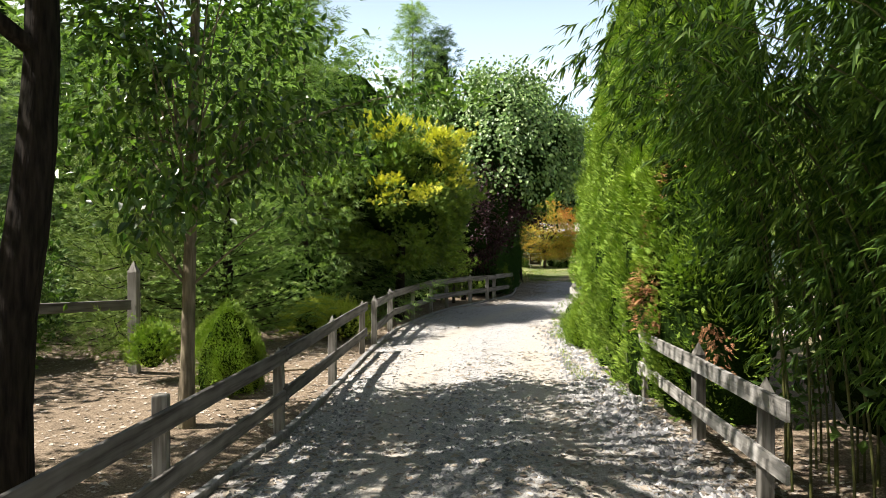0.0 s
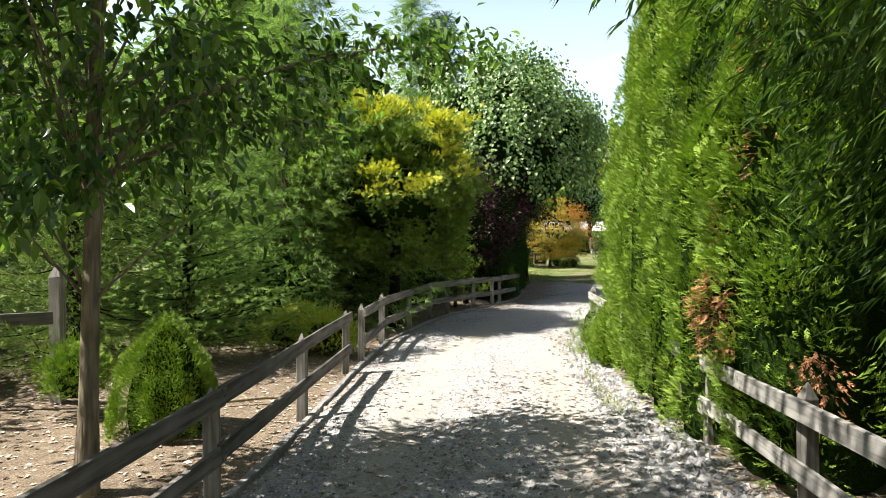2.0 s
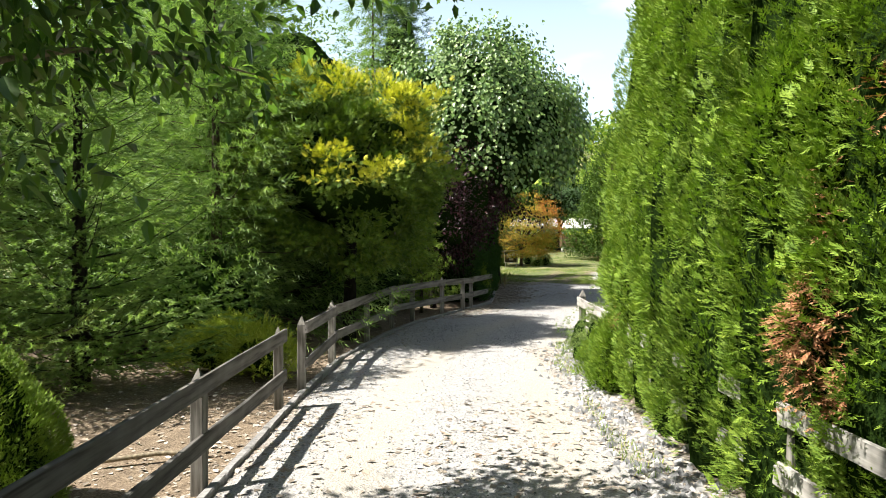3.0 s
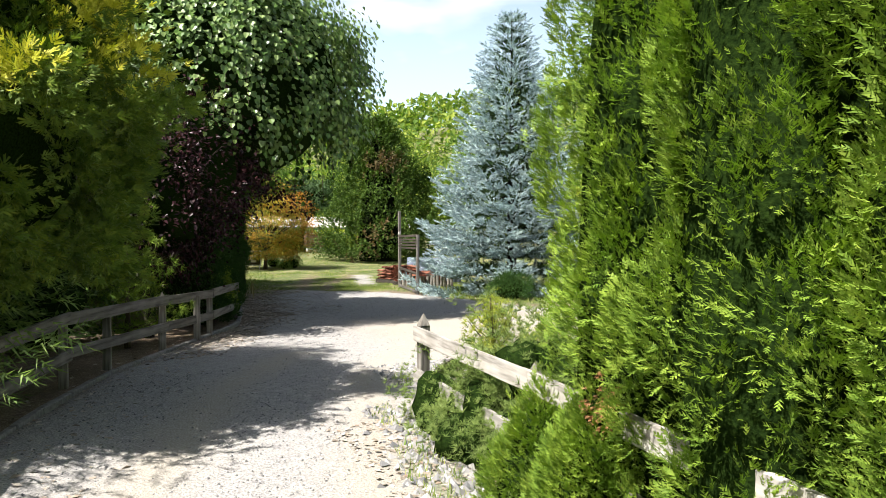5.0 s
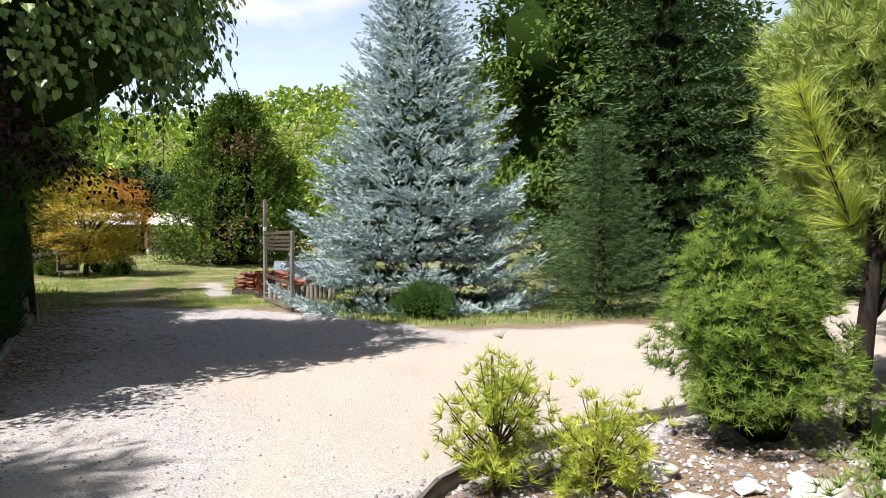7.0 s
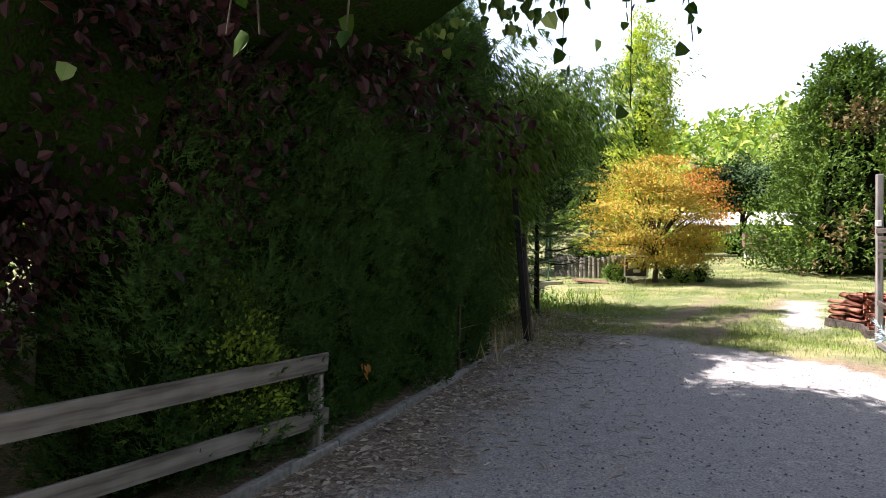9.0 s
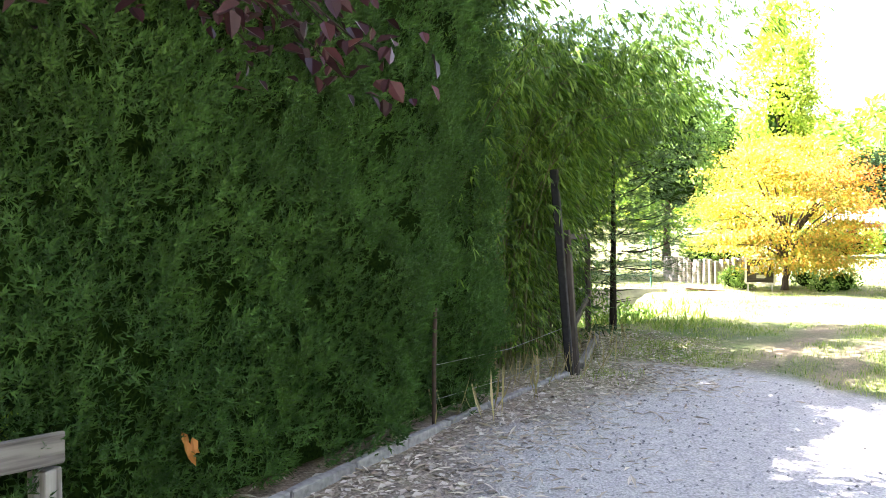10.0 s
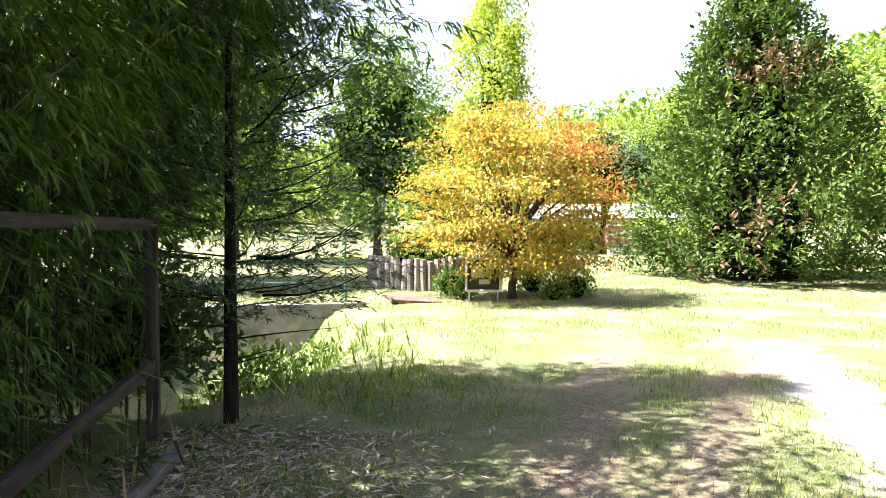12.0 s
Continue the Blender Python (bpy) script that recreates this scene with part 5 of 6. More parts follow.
bush("box_shrub", (2.12, 23.6, 0), "bright green small-leaved shrub behind the rails", (0.34, 0.36, 0.62), 7000, LEAF_FAR, 0.042, M_DWARF, 171, core=0.6, centre_z=0.62, lump=0.35, freq=6)


# thuja hedge: a row of tall columns
def thuja(at, height, radius, seed, dry, name="thuja", label="", mat=None, spray=0.078, power=2.1, from_z=0.18, dense=1.0, group="thuja hedge row"):
    r = np.random.default_rng(seed)
    th = thing(name, at, label or "tall columnar green thuja in a hedge row" + (" with dead brown patches" if dry else ""), "conifer", group)

    def prof(z):
        s = z / height
        return radius * np.clip(np.minimum(0.92 + 0.8 * s, 1.0) * (1 - np.clip((s - from_z) / (1.02 - from_z), 0, 1) ** power), 0.02, None)

    def surf(k):
        z = r.uniform(0.02, 1, k * 2) * height
        z = z[r.uniform(size=len(z)) < prof(z) / radius + 0.1][:k]
        a = r.uniform(0, 6.283, len(z))
        o = np.column_stack([np.cos(a), np.sin(a), np.full(len(z), 0.12)])
        p = np.column_stack([np.cos(a) * prof(z), np.sin(a) * prof(z), z])
        fl = 1 + lumpy(np.column_stack([np.cos(a) * 1.2, np.sin(a) * 1.2, z * 0.35]), 0.22, 5.0, seed) + lumpy(p, 0.15, 6.0, seed + 1)
        p[:, :2] *= fl[:, None]
        return p, unit(o)
    # dark column inside, painted as the shade between the sprays
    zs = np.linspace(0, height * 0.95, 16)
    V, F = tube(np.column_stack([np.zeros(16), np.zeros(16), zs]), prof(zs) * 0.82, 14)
    piece("inner_twig_mass", mesh_from("inner_twig_mass", V, F, M_SHADE_GREEN, True), th)
    per = 34
    p, o = surf(int(185 * height * radius / 0.75 * dense))
    face = (o[:, 0] < 0.35) & (abs(o[:, 1]) < 0.95) if name == "thuja" and at[1] < 11.5 else o[:, 0] < 0.5
    keep = (face | (r.uniform(size=len(p)) < (0.12 if name == "thuja" else 1.0))) & (r.uniform(size=len(p)) < np.interp(p[:, 2], [3.4, 4.6, 5.2], [1.0, 0.8, 0.6]))
    p, o = p[keep], o[keep]
    p = p + o * r.normal(0, 0.4 * spray, (len(p), 1))
    wide = spray * 1.0
    tang = np.column_stack([-o[:, 1], o[:, 0], np.zeros(len(p))])
    comb = np.repeat(unit(o * 0.75 + np.array([0, 0, 0.5]) + tang * r.normal(0, 0.35, (len(p), 1))), per, axis=0)
    home, o = np.repeat(p, per, axis=0), np.repeat(o, per, axis=0)
    off = r.normal(0, 1, home.shape) * wide
    off -= o * np.sum(off * o, axis=1, keepdims=True)
    off[:, 2] *= 1.5
    far = np.sum(off ** 2, axis=1, keepdims=True) / wide ** 2
    p = home + off + o * wide * (1.5 * np.exp(-far / 3.0) - 0.9)
    along = unit(comb + off / wide * 0.3 + rand_dirs(r, len(p)) * 0.22)
    up = unit(np.array([0, 0, 1.0]) + o * 0.4 + rand_dirs(r, len(p)) * 0.5)
    size = spray * r.uniform(0.75, 1.3, len(p))
    brown = np.zeros(len(p), bool)
    for cx, cy, cz, rr in dry:
        brown |= np.linalg.norm((p + np.array(at) - np.array([cx, cy, cz])) / np.array([1, 1, 1.5]), axis=1) < rr * r.uniform(0.7, 1.2, len(p))
    V, F = scatter(SPRAY_LACE, p[~brown], along[~brown], up[~brown], size[~brown])
    piece("foliage", mesh_from("foliage", V, F, mat or M_THUJA), th)
    if brown.any():
        V, F = scatter(SPRAY_LACE, p[brown], along[brown] - np.array([0, 0, 0.9]), up[brown], size[brown])
        piece("dead_patch", mesh_from("dead_patch", V, F, M_THUJA_DRY), th, "dead brown foliage")["kind"] = "stuff"
    return th


DRY = [(2.38, 7.6, 1.2, 0.27), (2.42, 7.5, 1.95, 0.17), (2.5, 7.2, 2.5, 0.17), (2.7, 6.7, 0.75, 0.2), (2.6, 7.3, 3.2, 0.22), (2.62, 11.9, 0.85, 0.12), (2.5, 8.3, 0.5, 0.15)]
for i, (x, y, h, rad) in enumerate([(2.98, 7.35, 6.3, 0.68), (2.86, 8.28, 6.7, 0.68), (2.87, 9.2, 6.4, 0.68), (2.93, 10.15, 6.5, 0.68), (3.05, 11.1, 6.0, 0.65), (3.1, 11.98, 5.3, 0.6)]):
    thuja((x, y, 0), h, rad, 200 + i, [d for d in DRY if abs(d[1] - y) < 1.0], spray=0.057 if y > 9 else 0.078, dense=1.2 if y > 9 else 0.8)
for i, (x, y, h, rad) in enumerate([(2.62, 12.0, 0.85, 0.3), (2.68, 12.6, 0.7, 0.32)]):
    thuja((x, y, 0), h, rad, 212 + i, [], "thuja_seedling", "low young thuja growing through the fence rails", None, 0.06, 1.6, 0.1, 2.6, "young thujas")
thuja((-2.55, 8.6, 0), 1.04, 0.45, 211, [], "dwarf_cone_conifer", "bright green dwarf conical conifer", M_DWARF, 0.034, 2.2, 0.12, 7.0, "")


# bamboo
def bamboo(at, label, culms, seed, spread, height, lean, leaves, size=0.14, low=0.22, arch=0.12, mat=None):
    """Thin arching culms with side twigs that end in hanging fans of long leaves."""
    r = np.random.default_rng(seed)
    th = thing("bamboo_clump", at, label, "bamboo")
    wood, P, D = [], [], []
    for k in range(culms):
        b = np.array([r.uniform(-1, 1) * spread[0], r.uniform(-1, 1) * spread[1], -0.03])
        h = height * r.uniform(0.75, 1.1)
        ts = np.linspace(0, 1, 11)[:, None]
        d = np.array([lean[0] * r.uniform(0.45, 1.15) + r.normal(0, 0.3), lean[1] + r.normal(0, 0.35), 0])
        line = b + np.array([0, 0, h]) * ts * (1 - arch * ts ** 3) + d * ts ** 2.2
        wood.append(tube(line, np.linspace(0.011, 0.003, 11), 5))
        for q in range(leaves // culms):
            u = r.uniform(low, 1.0) ** 0.75
            i = min(9, int(u * 10))
            f = u * 10 - i
            c = line[i] * (1 - f) + line[i + 1] * f
            a = r.uniform(0, 6.283)
            tw = np.array([np.cos(a), np.sin(a), r.uniform(-0.35, 0.35)]) + d * 0.25
            P.append(c + tw * r.uniform(0.05, 0.45))
            D.append(tw)
    for V, F in wood:
        piece("culm", mesh_from("culm", V, F, M_CULM, True), th)
    fan = 6
    d = np.repeat(unit(unit(np.array(D)) + np.array([0, 0, -0.45])), fan, axis=0)
    P = np.repeat(np.array(P), fan, axis=0) + d * r.uniform(0, 0.1, (len(d), 1))
    along = unit(d + rand_dirs(r, len(P)) * 0.5 + np.array([0, 0, -0.2]))
    V, F = scatter(LEAF_LONG, P, along, np.array([0, 0, 1.0]) + rand_dirs(r, len(P)) * 0.6, size * r.uniform(0.6, 1.25, len(P)))
    piece("foliage", mesh_from("foliage", V, F, mat or M_BAMBOO), th)
    return th


bamboo((3.1, 4.6, 0), "tall green bamboo clump leaning over the drive", 34, 220, (0.5, 1.1), 4.7, (-1.25, 0.1), 3900, 0.125, low=0.2, arch=0.22)
bamboo((3.1, 2.6, 0), "tall green bamboo clump leaning over the drive", 34, 221, (0.45, 1.1), 4.6, (-1.15, 0.3), 3900, 0.125, low=0.14, arch=0.22)
bamboo((2.3, 29.2, 0), "bamboo thicket behind the old gate", 48, 222, (0.6, 1.5), 5.6, (1.7, 0.3), 5600, 0.14, low=0.06, arch=0.3)
bamboo((2.2, 31.9, 0), "bamboo thicket behind the old gate", 44, 223, (0.8, 1.5), 6.1, (2.6, 0.1), 6400, 0.14, low=0.04, arch=0.34)
bamboo((2.85, 30.9, 0), "bamboo thicket behind the old gate", 26, 224, (0.3, 1.4), 3.3, (0.5, 0.0), 2400, 0.14, low=0.02)
bamboo((1.9, 34.6, 0), "bamboo thicket behind the old gate", 30, 226, (0.7, 1.0), 5.8, (2.5, -0.3), 3600, 0.14, low=0.2, arch=0.34)
for i, (x, y, s, h) in enumerate([(3.65, 5.3, 0.75, 1.7), (3.7, 3.8, 0.75, 1.7), (3.8, 2.2, 0.85, 1.7), (4.3, 6.4, 0.7, 1.9)]):
    bush("thicket_shrub", (x, y, 0), "dark tangled shrub behind the bamboo", (s, s, h), int(1700 * h), LEAF_FAR, 0.1, M_CANOPY, 225 + i, lump=0.25, freq=3.0, wild=0.9, depth=0.14, group="thicket shrubs", centre_z=h * 0.8)

# bed on the right where the hedge ends
for i, (x, y, sx, sy, sz) in enumerate([(3.4, 13.5, 0.52, 0.52, 0.62), (3.5, 14.4, 0.5, 0.55, 0.5), (4.3, 13.9, 0.75, 0.7, 0.52), (5.1, 13.4, 0.8, 0.7, 0.55), (5.6, 14.9, 0.5, 0.4, 0.28), (6.75, 15.0, 0.62, 0.45, 0.3), (4.6, 14.8, 0.4, 0.32, 0.26), (7.6, 15.4, 0.8, 0.6, 0.34), (2.95, 14.4, 0.26, 0.45, 0.4), (2.88, 13.6, 0.3, 0.45, 0.42), (3.0, 12.9, 0.38, 0.4, 0.46)]):
    bush("spreading_juniper", (x, y, 0), "low spreading grey-green juniper over the fence end", (sx, sy, sz), int((620 if x < 6.2 else 300) * sx * sy) + 80, ROSETTE, 0.055, M_JUNIPER, 230 + i, "shrub", "spreading junipers", centre_z=sz * 0.45, lump=0.7, freq=8, outward=0.7, upward=0.5, wild=0.6, depth=0.05, core=0.7, bunch=(6, 0.05))
pine("golden_dwarf_pine", (4.85, 17.05, 0), "small yellow-green dwarf pine with bare brown twigs", (-0.05, 0, 0.52), (0.36, 0.34, 0.42), 0.028, 46, M_PINE_YELLOW, M_BARK, 240, 0.09, 9, 0.12, bare=0.45, loose=0.05, splay=0.5, tuft=ROSETTE, origin=0.5)
pine("golden_dwarf_pine", (5.4, 16.75, 0), "small yellow-green dwarf pine with bare brown twigs", (0, 0, 0.32), (0.5, 0.4, 0.3), 0.026, 44, M_PINE_YELLOW, M_BARK, 241, 0.085, 9, 0.08, bare=0.45, loose=0.05, splay=0.5, tuft=ROSETTE, origin=0.5)
bush("upright_dwarf_pine", (7.12, 16.7, 0), "dense upright dark green dwarf pine", (0.54, 0.54, 0.88), 760, ROSETTE, 0.075, M_PINE, 242, "conifer", centre_z=0.8, lump=0.34, freq=7, outward=0.7, upward=0.9, wild=0.3, depth=0.04, core=0.8, bunch=(5, 0.05))
pine("golden_pine", (6.1, 14.1, 0), "young golden pine with long yellow needles", (-0.6, 0.15, 1.42), (1.0, 0.8, 0.36), 0.05, 50, M_PINE_YELLOW, M_BARK_DARK, 243, 0.17, 4, 0.85, leader=((-1.12, 1.0, 1.62), (-1.24, 1.15, 2.15)), shell=0.45, bare=0.8, tuft=TUFT_BIG, loose=0.03, splay=0.35, origin=0.75)
crowned_tree("white_pine", (8.2, 16.4, 0), "soft pale green white pine with a bare dark trunk", 4.6, 0.085, 3.6, (1.0, -0.3, 2.95), (1.45, 1.4, 1.75), 300, 30, (0.13, 0.13, 0.10), FLUFF, 0.15, M_PINE_PALE, M_BARK_DARK, 244, droop=-0.6, n_limbs=10, shell=0.6, core=0.62, category="conifer", lean=(0.5, -0.1))
crowned_tree("white_pine", (13.6, 16.6, 0), "soft pale green white pine", 7, 0.14, 5.6, (0, 0, 4.0), (2.2, 2.2, 3.0), 150, 26, (0.17, 0.17, 0.15), FLUFF, 0.24, M_PINE_PALE, M_BARK_DARK, 245, droop=-0.5, n_limbs=8, shell=0.6, core=0.6, category="conifer")

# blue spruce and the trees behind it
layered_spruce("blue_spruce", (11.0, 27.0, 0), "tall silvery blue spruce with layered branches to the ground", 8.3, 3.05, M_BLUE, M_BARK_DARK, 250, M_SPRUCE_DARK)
bush("dark_round_shrub", (9.75, 24.95, 0), "small dark green rounded shrub at the spruce's foot", (0.5, 0.45, 0.38), 1700, TWIG, 0.1, M_YEW, 251, lump=0.2, freq=5)
crowned_tree("dark_broadleaf", (22.0, 30.8, 0), "large dark green broad-leaved tree", 14, 0.3, 8, (0, 0, 7.4), (5.3, 5.3, 6.4), 250, 120, (0.42, 0.42, 0.3), LEAF_FAR, 0.26, M_HORN, M_BARK_DARK, 252, core=0.6)
conifer("dark_spruce", (19.5, 26.5, 0), "large dark green spruce", 13.0, 3.6, M_SPRUCE_DARK, M_BARK_DARK, 253, TWIG_FULL, 0.6, 0.6, 10, 0.46, 0.35, 0.2, 0.4, core=0.22)
conifer("dark_spruce", (13.4, 23.6, 0), "broad young green spruce", 4.0, 1.6, M_SPRUCE_DARK, M_BARK_DARK, 254, TWIG, 0.2, 0.25, 10, 0.14, 0.2, 0.3, 0.2)
conifer("dark_spruce", (23.0, 21.5, 0), "large dark green spruce", 12.0, 3.4, M_SPRUCE_DARK, M_BARK_DARK, 255, TWIG_FULL, 0.6, 0.6, 10, 0.46, 0.35, 0.2, 0.4, core=0.22)

# lawn end
conifer("dark_conifer", (0.3, 33.3, 0), "dense dark conifer shading the lawn's edge", 12.0, 2.9, M_SPRUCE_DARK, M_BARK_DARK, 257, TWIG, 0.4, 0.44, 9, 0.34, 0.3, 0.2, 0.3, core=0.5)
conifer("dark_conifer", (-0.2, 29.8, 0), "dense dark conifer shading the lawn's edge", 10.5, 2.7, M_SPRUCE_DARK, M_BARK_DARK, 256, TWIG, 0.4, 0.44, 9, 0.34, 0.3, 0.2, 0.3, core=0.5)
for i, (x, y, s, h) in enumerate([(1.1, 29.3, 0.9, 1.9), (0.9, 31.2, 1.0, 2.2), (1.6, 32.9, 0.9, 1.7), (2.4, 34.6, 0.6, 0.6), (1.5, 30.3, 0.8, 1.5)]):
    bush("thicket_shrub", (x, y, 0), "dark tangled shrub behind the bamboo", (s, s, h), int(1900 * h), LEAF_FAR, 0.11, M_CANOPY, 265 + i, lump=0.25, freq=3.0, wild=0.9, depth=0.14, group="thicket shrubs", centre_z=h * 0.8)
hemlock_z = gz(3.55, 33.7)
conifer("sparse_hemlock", (3.55, 33.7, hemlock_z), "sparse dark conifer with long level branches", 4.6, 1.75, M_SPRUCE_DARK, M_BARK_DARK, 260, TWIG_FINE, 0.17, 0.24, 8, 0.12, 0.12, 0.2, 1.05, power=0.6, ragged=0.3, trunk_r=0.065, start=0.2, hang=0.12, side=0.3)
r = np.random.default_rng(259)
dead = thing("dead_twigs", (3.55, 33.7, hemlock_z), "thin bare dead side branches low on the conifer trunk", "branch")
for k in range(16):
    a, z, L = r.uniform(0, 6.283), r.uniform(0.45, 1.5), r.uniform(0.4, 0.9)
    d = np.array([np.cos(a), np.sin(a), 0])
    ts = np.linspace(0, 1, 6)[:, None]
    V, F = tube(np.array([0, 0, z]) + d * L * ts + np.array([0, 0, 0.14 * L]) * (ts - 0.3 * ts ** 2), np.linspace(0.008, 0.002, 6), 4)
    piece("twig", mesh_from("twig", V, F, M_BARK_DARK, True), dead)
crowned_tree("orange_maple", (6.8, 43.0, gz(6.8, 43)), "small spreading maple turning orange and yellow", 4.3, 0.1, 1.3, (0, 0, 2.3), (2.2, 2.2, 1.85), 140, 200, (0.33, 0.33, 0.07), LEAF_FAR, 0.09, M_MAPLE, M_BARK, 261, droop=0.3, shell=0.5, n_limbs=30, second=(M_MAPLE_RED, (0.9, 0, 0.45), 0.62, "orange-red leaves"), boughs=[((1.1, -0.3, 1.0), (0.9, 0.9, 0.6), 16), ((-1.2, 0.2, 1.3), (1.0, 0.9, 0.4), 12)])
crowned_tree("lime_tree", (8.1, 66.0, gz(8.1, 66)), "tall slim yellow-green tree in full sun", 15.5, 0.22, 12, (0, 0, 8.6), (2.2, 2.2, 7.0), 150, 130, (0.36, 0.36, 0.34), LEAF_FAR, 0.23, M_LIME, M_BARK, 262, core=0.25)
shoot_tree("hornbeam", (14.4, 48.2, gz(14.4, 48.2)), "broad conical dark green tree with reddish tips, branched to the ground", 8.2, 3.4, 2300, 14, LEAF, 0.18, M_HORN, M_HORN_RED, 1.1, "leaves turned reddish brown", M_BARK, 263)
for i, (x, y, h, w, mat) in enumerate([(2.4, 60, 11, 2.9, M_SHRUB), (-3, 56, 11, 3.5, M_WOODS), (5.0, 78, 12, 3.5, M_SHRUB), (18.5, 56, 9, 3.6, M_WOODS), (24, 50, 10, 4.0, M_SHRUB), (30, 42, 12, 4.5, M_WOODS), (-8, 44, 10, 4.0, M_WOODS), (-5, 36, 9, 3.5, M_SHRUB), (-2.5, 46, 9, 3.2, M_SHRUB), (22, 78, 11, 4.5, M_WOODS)]):
    crowned_tree("background_tree", (x, y, gz(x, y)), "leafy green tree beyond the lawn", h, 0.2, h * 0.6, (0, 0, h * 0.55), (w, w, h * 0.45), 110, 84, (0.55, 0.55, 0.42), LEAF_FAR, 0.23, mat, M_BARK, 270 + i, core=0.55, group="trees beyond the lawn")

crowned_tree("dome_tree", (14.4, 67.0, gz(14.4, 67)), "small dome-shaped grey-green tree on a dark trunk", 6.4, 0.2, 4.2, (0, 0, 4.6), (3.0, 3.0, 1.8), 120, 90, (0.4, 0.4, 0.25), LEAF_FAR, 0.2, M_SPRUCE_DARK, M_BARK_DARK, 281, core=0.6)

# wooded hill
r = np.random.default_rng(300)
ang = r.uniform(-1.2, 1.6, 2600)
dist = r.uniform(85, 250, 2600)
hx, hy = 8 + np.sin(ang) * dist, 20 + np.cos(ang) * dist
hz = ground_z(hx, hy)
hs = r.uniform(2.6, 5.5, len(hx))
pos = np.repeat(np.column_stack([hx, hy, hz + hs * 0.8]), 30, axis=0)
sc = np.repeat(hs, 30)
dirs = rand_dirs(r, len(pos))
dirs[:, 2] = np.abs(dirs[:, 2]) - 0.3
pos = pos + dirs * sc[:, None] * np.array([0.9, 0.9, 1.1])
V, F = scatter(LEAF_FAR, pos, unit(dirs + rand_dirs(r, len(pos))), unit(dirs + np.array([0, 0, 0.6])), sc * 0.4)
tagged(new("hillside_woods", mesh_from("hillside_woods", V, F, M_WOODS)), "distant sunlit green woods on the hillside", "woods", kind="stuff")

# mostly unseen tree belts, added to block sky light behind the drive's back
belt = crowned_tree("belt_tree", (-15.0, 4.0, 0), "added dense broad-leaved tree that blocks low sky light", 11, 0.2, 6, (0, 0, 5.6), (3.4, 3.4, 5.2), 80, 32, (0.6, 0.6, 0.5), LEAF_FAR, 0.44, M_SHRUB, M_BARK, 320, core=0.72, group="belt trees")
spots = [(-15.5, 10), (-15, 16), (-14.5, 22), (-13.5, 28), (-12, 34), (-14, -2), (-11, -8), (-5, -11), (1, -12), (7, -11), (13, -8), (17, -2), (18.5, 4), (19, 10), (26, 14), (27, 20), (-8, 29), (-6.5, 25), (30, 30), (33, 36)]
for i, (x, y) in enumerate(spots):
    copy_thing(belt, pose(x, y, gz(x, y), 0, 0, 47 * i))
for i, (x, y, s) in enumerate([(7.0, 8.5, 1.1), (8.5, 10.5, 1.3), (6.8, 5.0, 1.0), (9.5, 6.5, 1.4)]):
    bush("lawn_shrub", (x, y, 0), "rounded light green shrub on the lawn behind the hedge", (s, s, s * 0.8), int(1500 * s), LEAF, 0.1, M_PINE_PALE, 330 + i, wild=0.9, depth=0.12, group="lawn shrubs")

# ---- gates, stacks and other things ----
def bar(name, a, b, w, d, mat, parent, seed=0, label=""):
    """A squared timber or bar from a to b, grain along it."""
    a, b = Vector(a), Vector(b)
    v = b - a
    bm = box_bm(v.length, d, w, min(w, d) * 0.12, 0.002, 3, seed)
    bmesh.ops.translate(bm, vec=(0, 0, -w / 2), verts=bm.verts)
    ob = piece(name, from_bm(name, bm, mat), parent, label, (a + b) / 2 - parent.location)
    ob.rotation_mode = "QUATERNION"
    ob.rotation_quaternion = v.to_track_quat("X", "Z")
    return ob


def rod(name, points, radius, mat, parent, sides=8, label=""):
    V, F = tube(np.array([Vector(p) - parent.location for p in points]), np.full(len(points), radius), sides)
    return piece(name, mesh_from(name, V, F, mat, True), parent, label)


gp = thing("gate_post", (3.66, 29.75, 0), "tall leaning black gate post with an old timber beside it", "post")
bar("timber", (3.74, 29.74, -0.05), (3.62, 29.76, 1.62), 0.06, 0.07, M_DARKWOOD, gp, 1)
bar("post", (3.69, 29.62, -0.05), (3.50, 29.62, 2.3), 0.085, 0.085, M_BLACKMETAL, gp, 9, "black tarred post")
gate = thing("wooden_gate", (3.62, 29.85, 0), "open dark timber field gate filled with wire", "gate")
bar("top_rail", (3.58, 29.85, 1.55), (3.30, 32.8, 1.55), 0.07, 0.045, M_DARKWOOD, gate, 2)
bar("bottom_rail", (3.62, 29.85, 0.42), (3.30, 32.8, 0.62), 0.09, 0.05, M_DARKWOOD, gate, 3)
bar("stile", (3.61, 29.88, 0.36), (3.58, 29.88, 1.58), 0.07, 0.05, M_DARKWOOD, gate, 4)
bar("stile", (3.30, 32.8, 0.1), (3.29, 32.8, 1.6), 0.08, 0.06, M_DARKWOOD, gate, 5)
for k in range(6):
    z = 0.65 + 0.15 * k
    rod("wire", [(3.60, 29.9, z), (3.45, 31.3, z - 0.015), (3.30, 32.8, z)], 0.002, M_BLACKMETAL, gate, 4)
for k in range(7):
    y = 30.25 + 0.37 * k
    x = 3.59 - 0.095 * (y - 29.9)
    rod("wire", [(x, y, 0.5), (x - 0.003, y, 1.0), (x, y, 1.53)], 0.0016, M_BLACKMETAL, gate, 4)
sill = thing("ground_timber", (3.5, 31, 0.0), "grey timber lying along the foot of the gate", "timber")
bar("timber", (3.72, 30.0, 0.035), (3.45, 32.9, 0.035), 0.07, 0.09, M_RAIL, sill, 6)
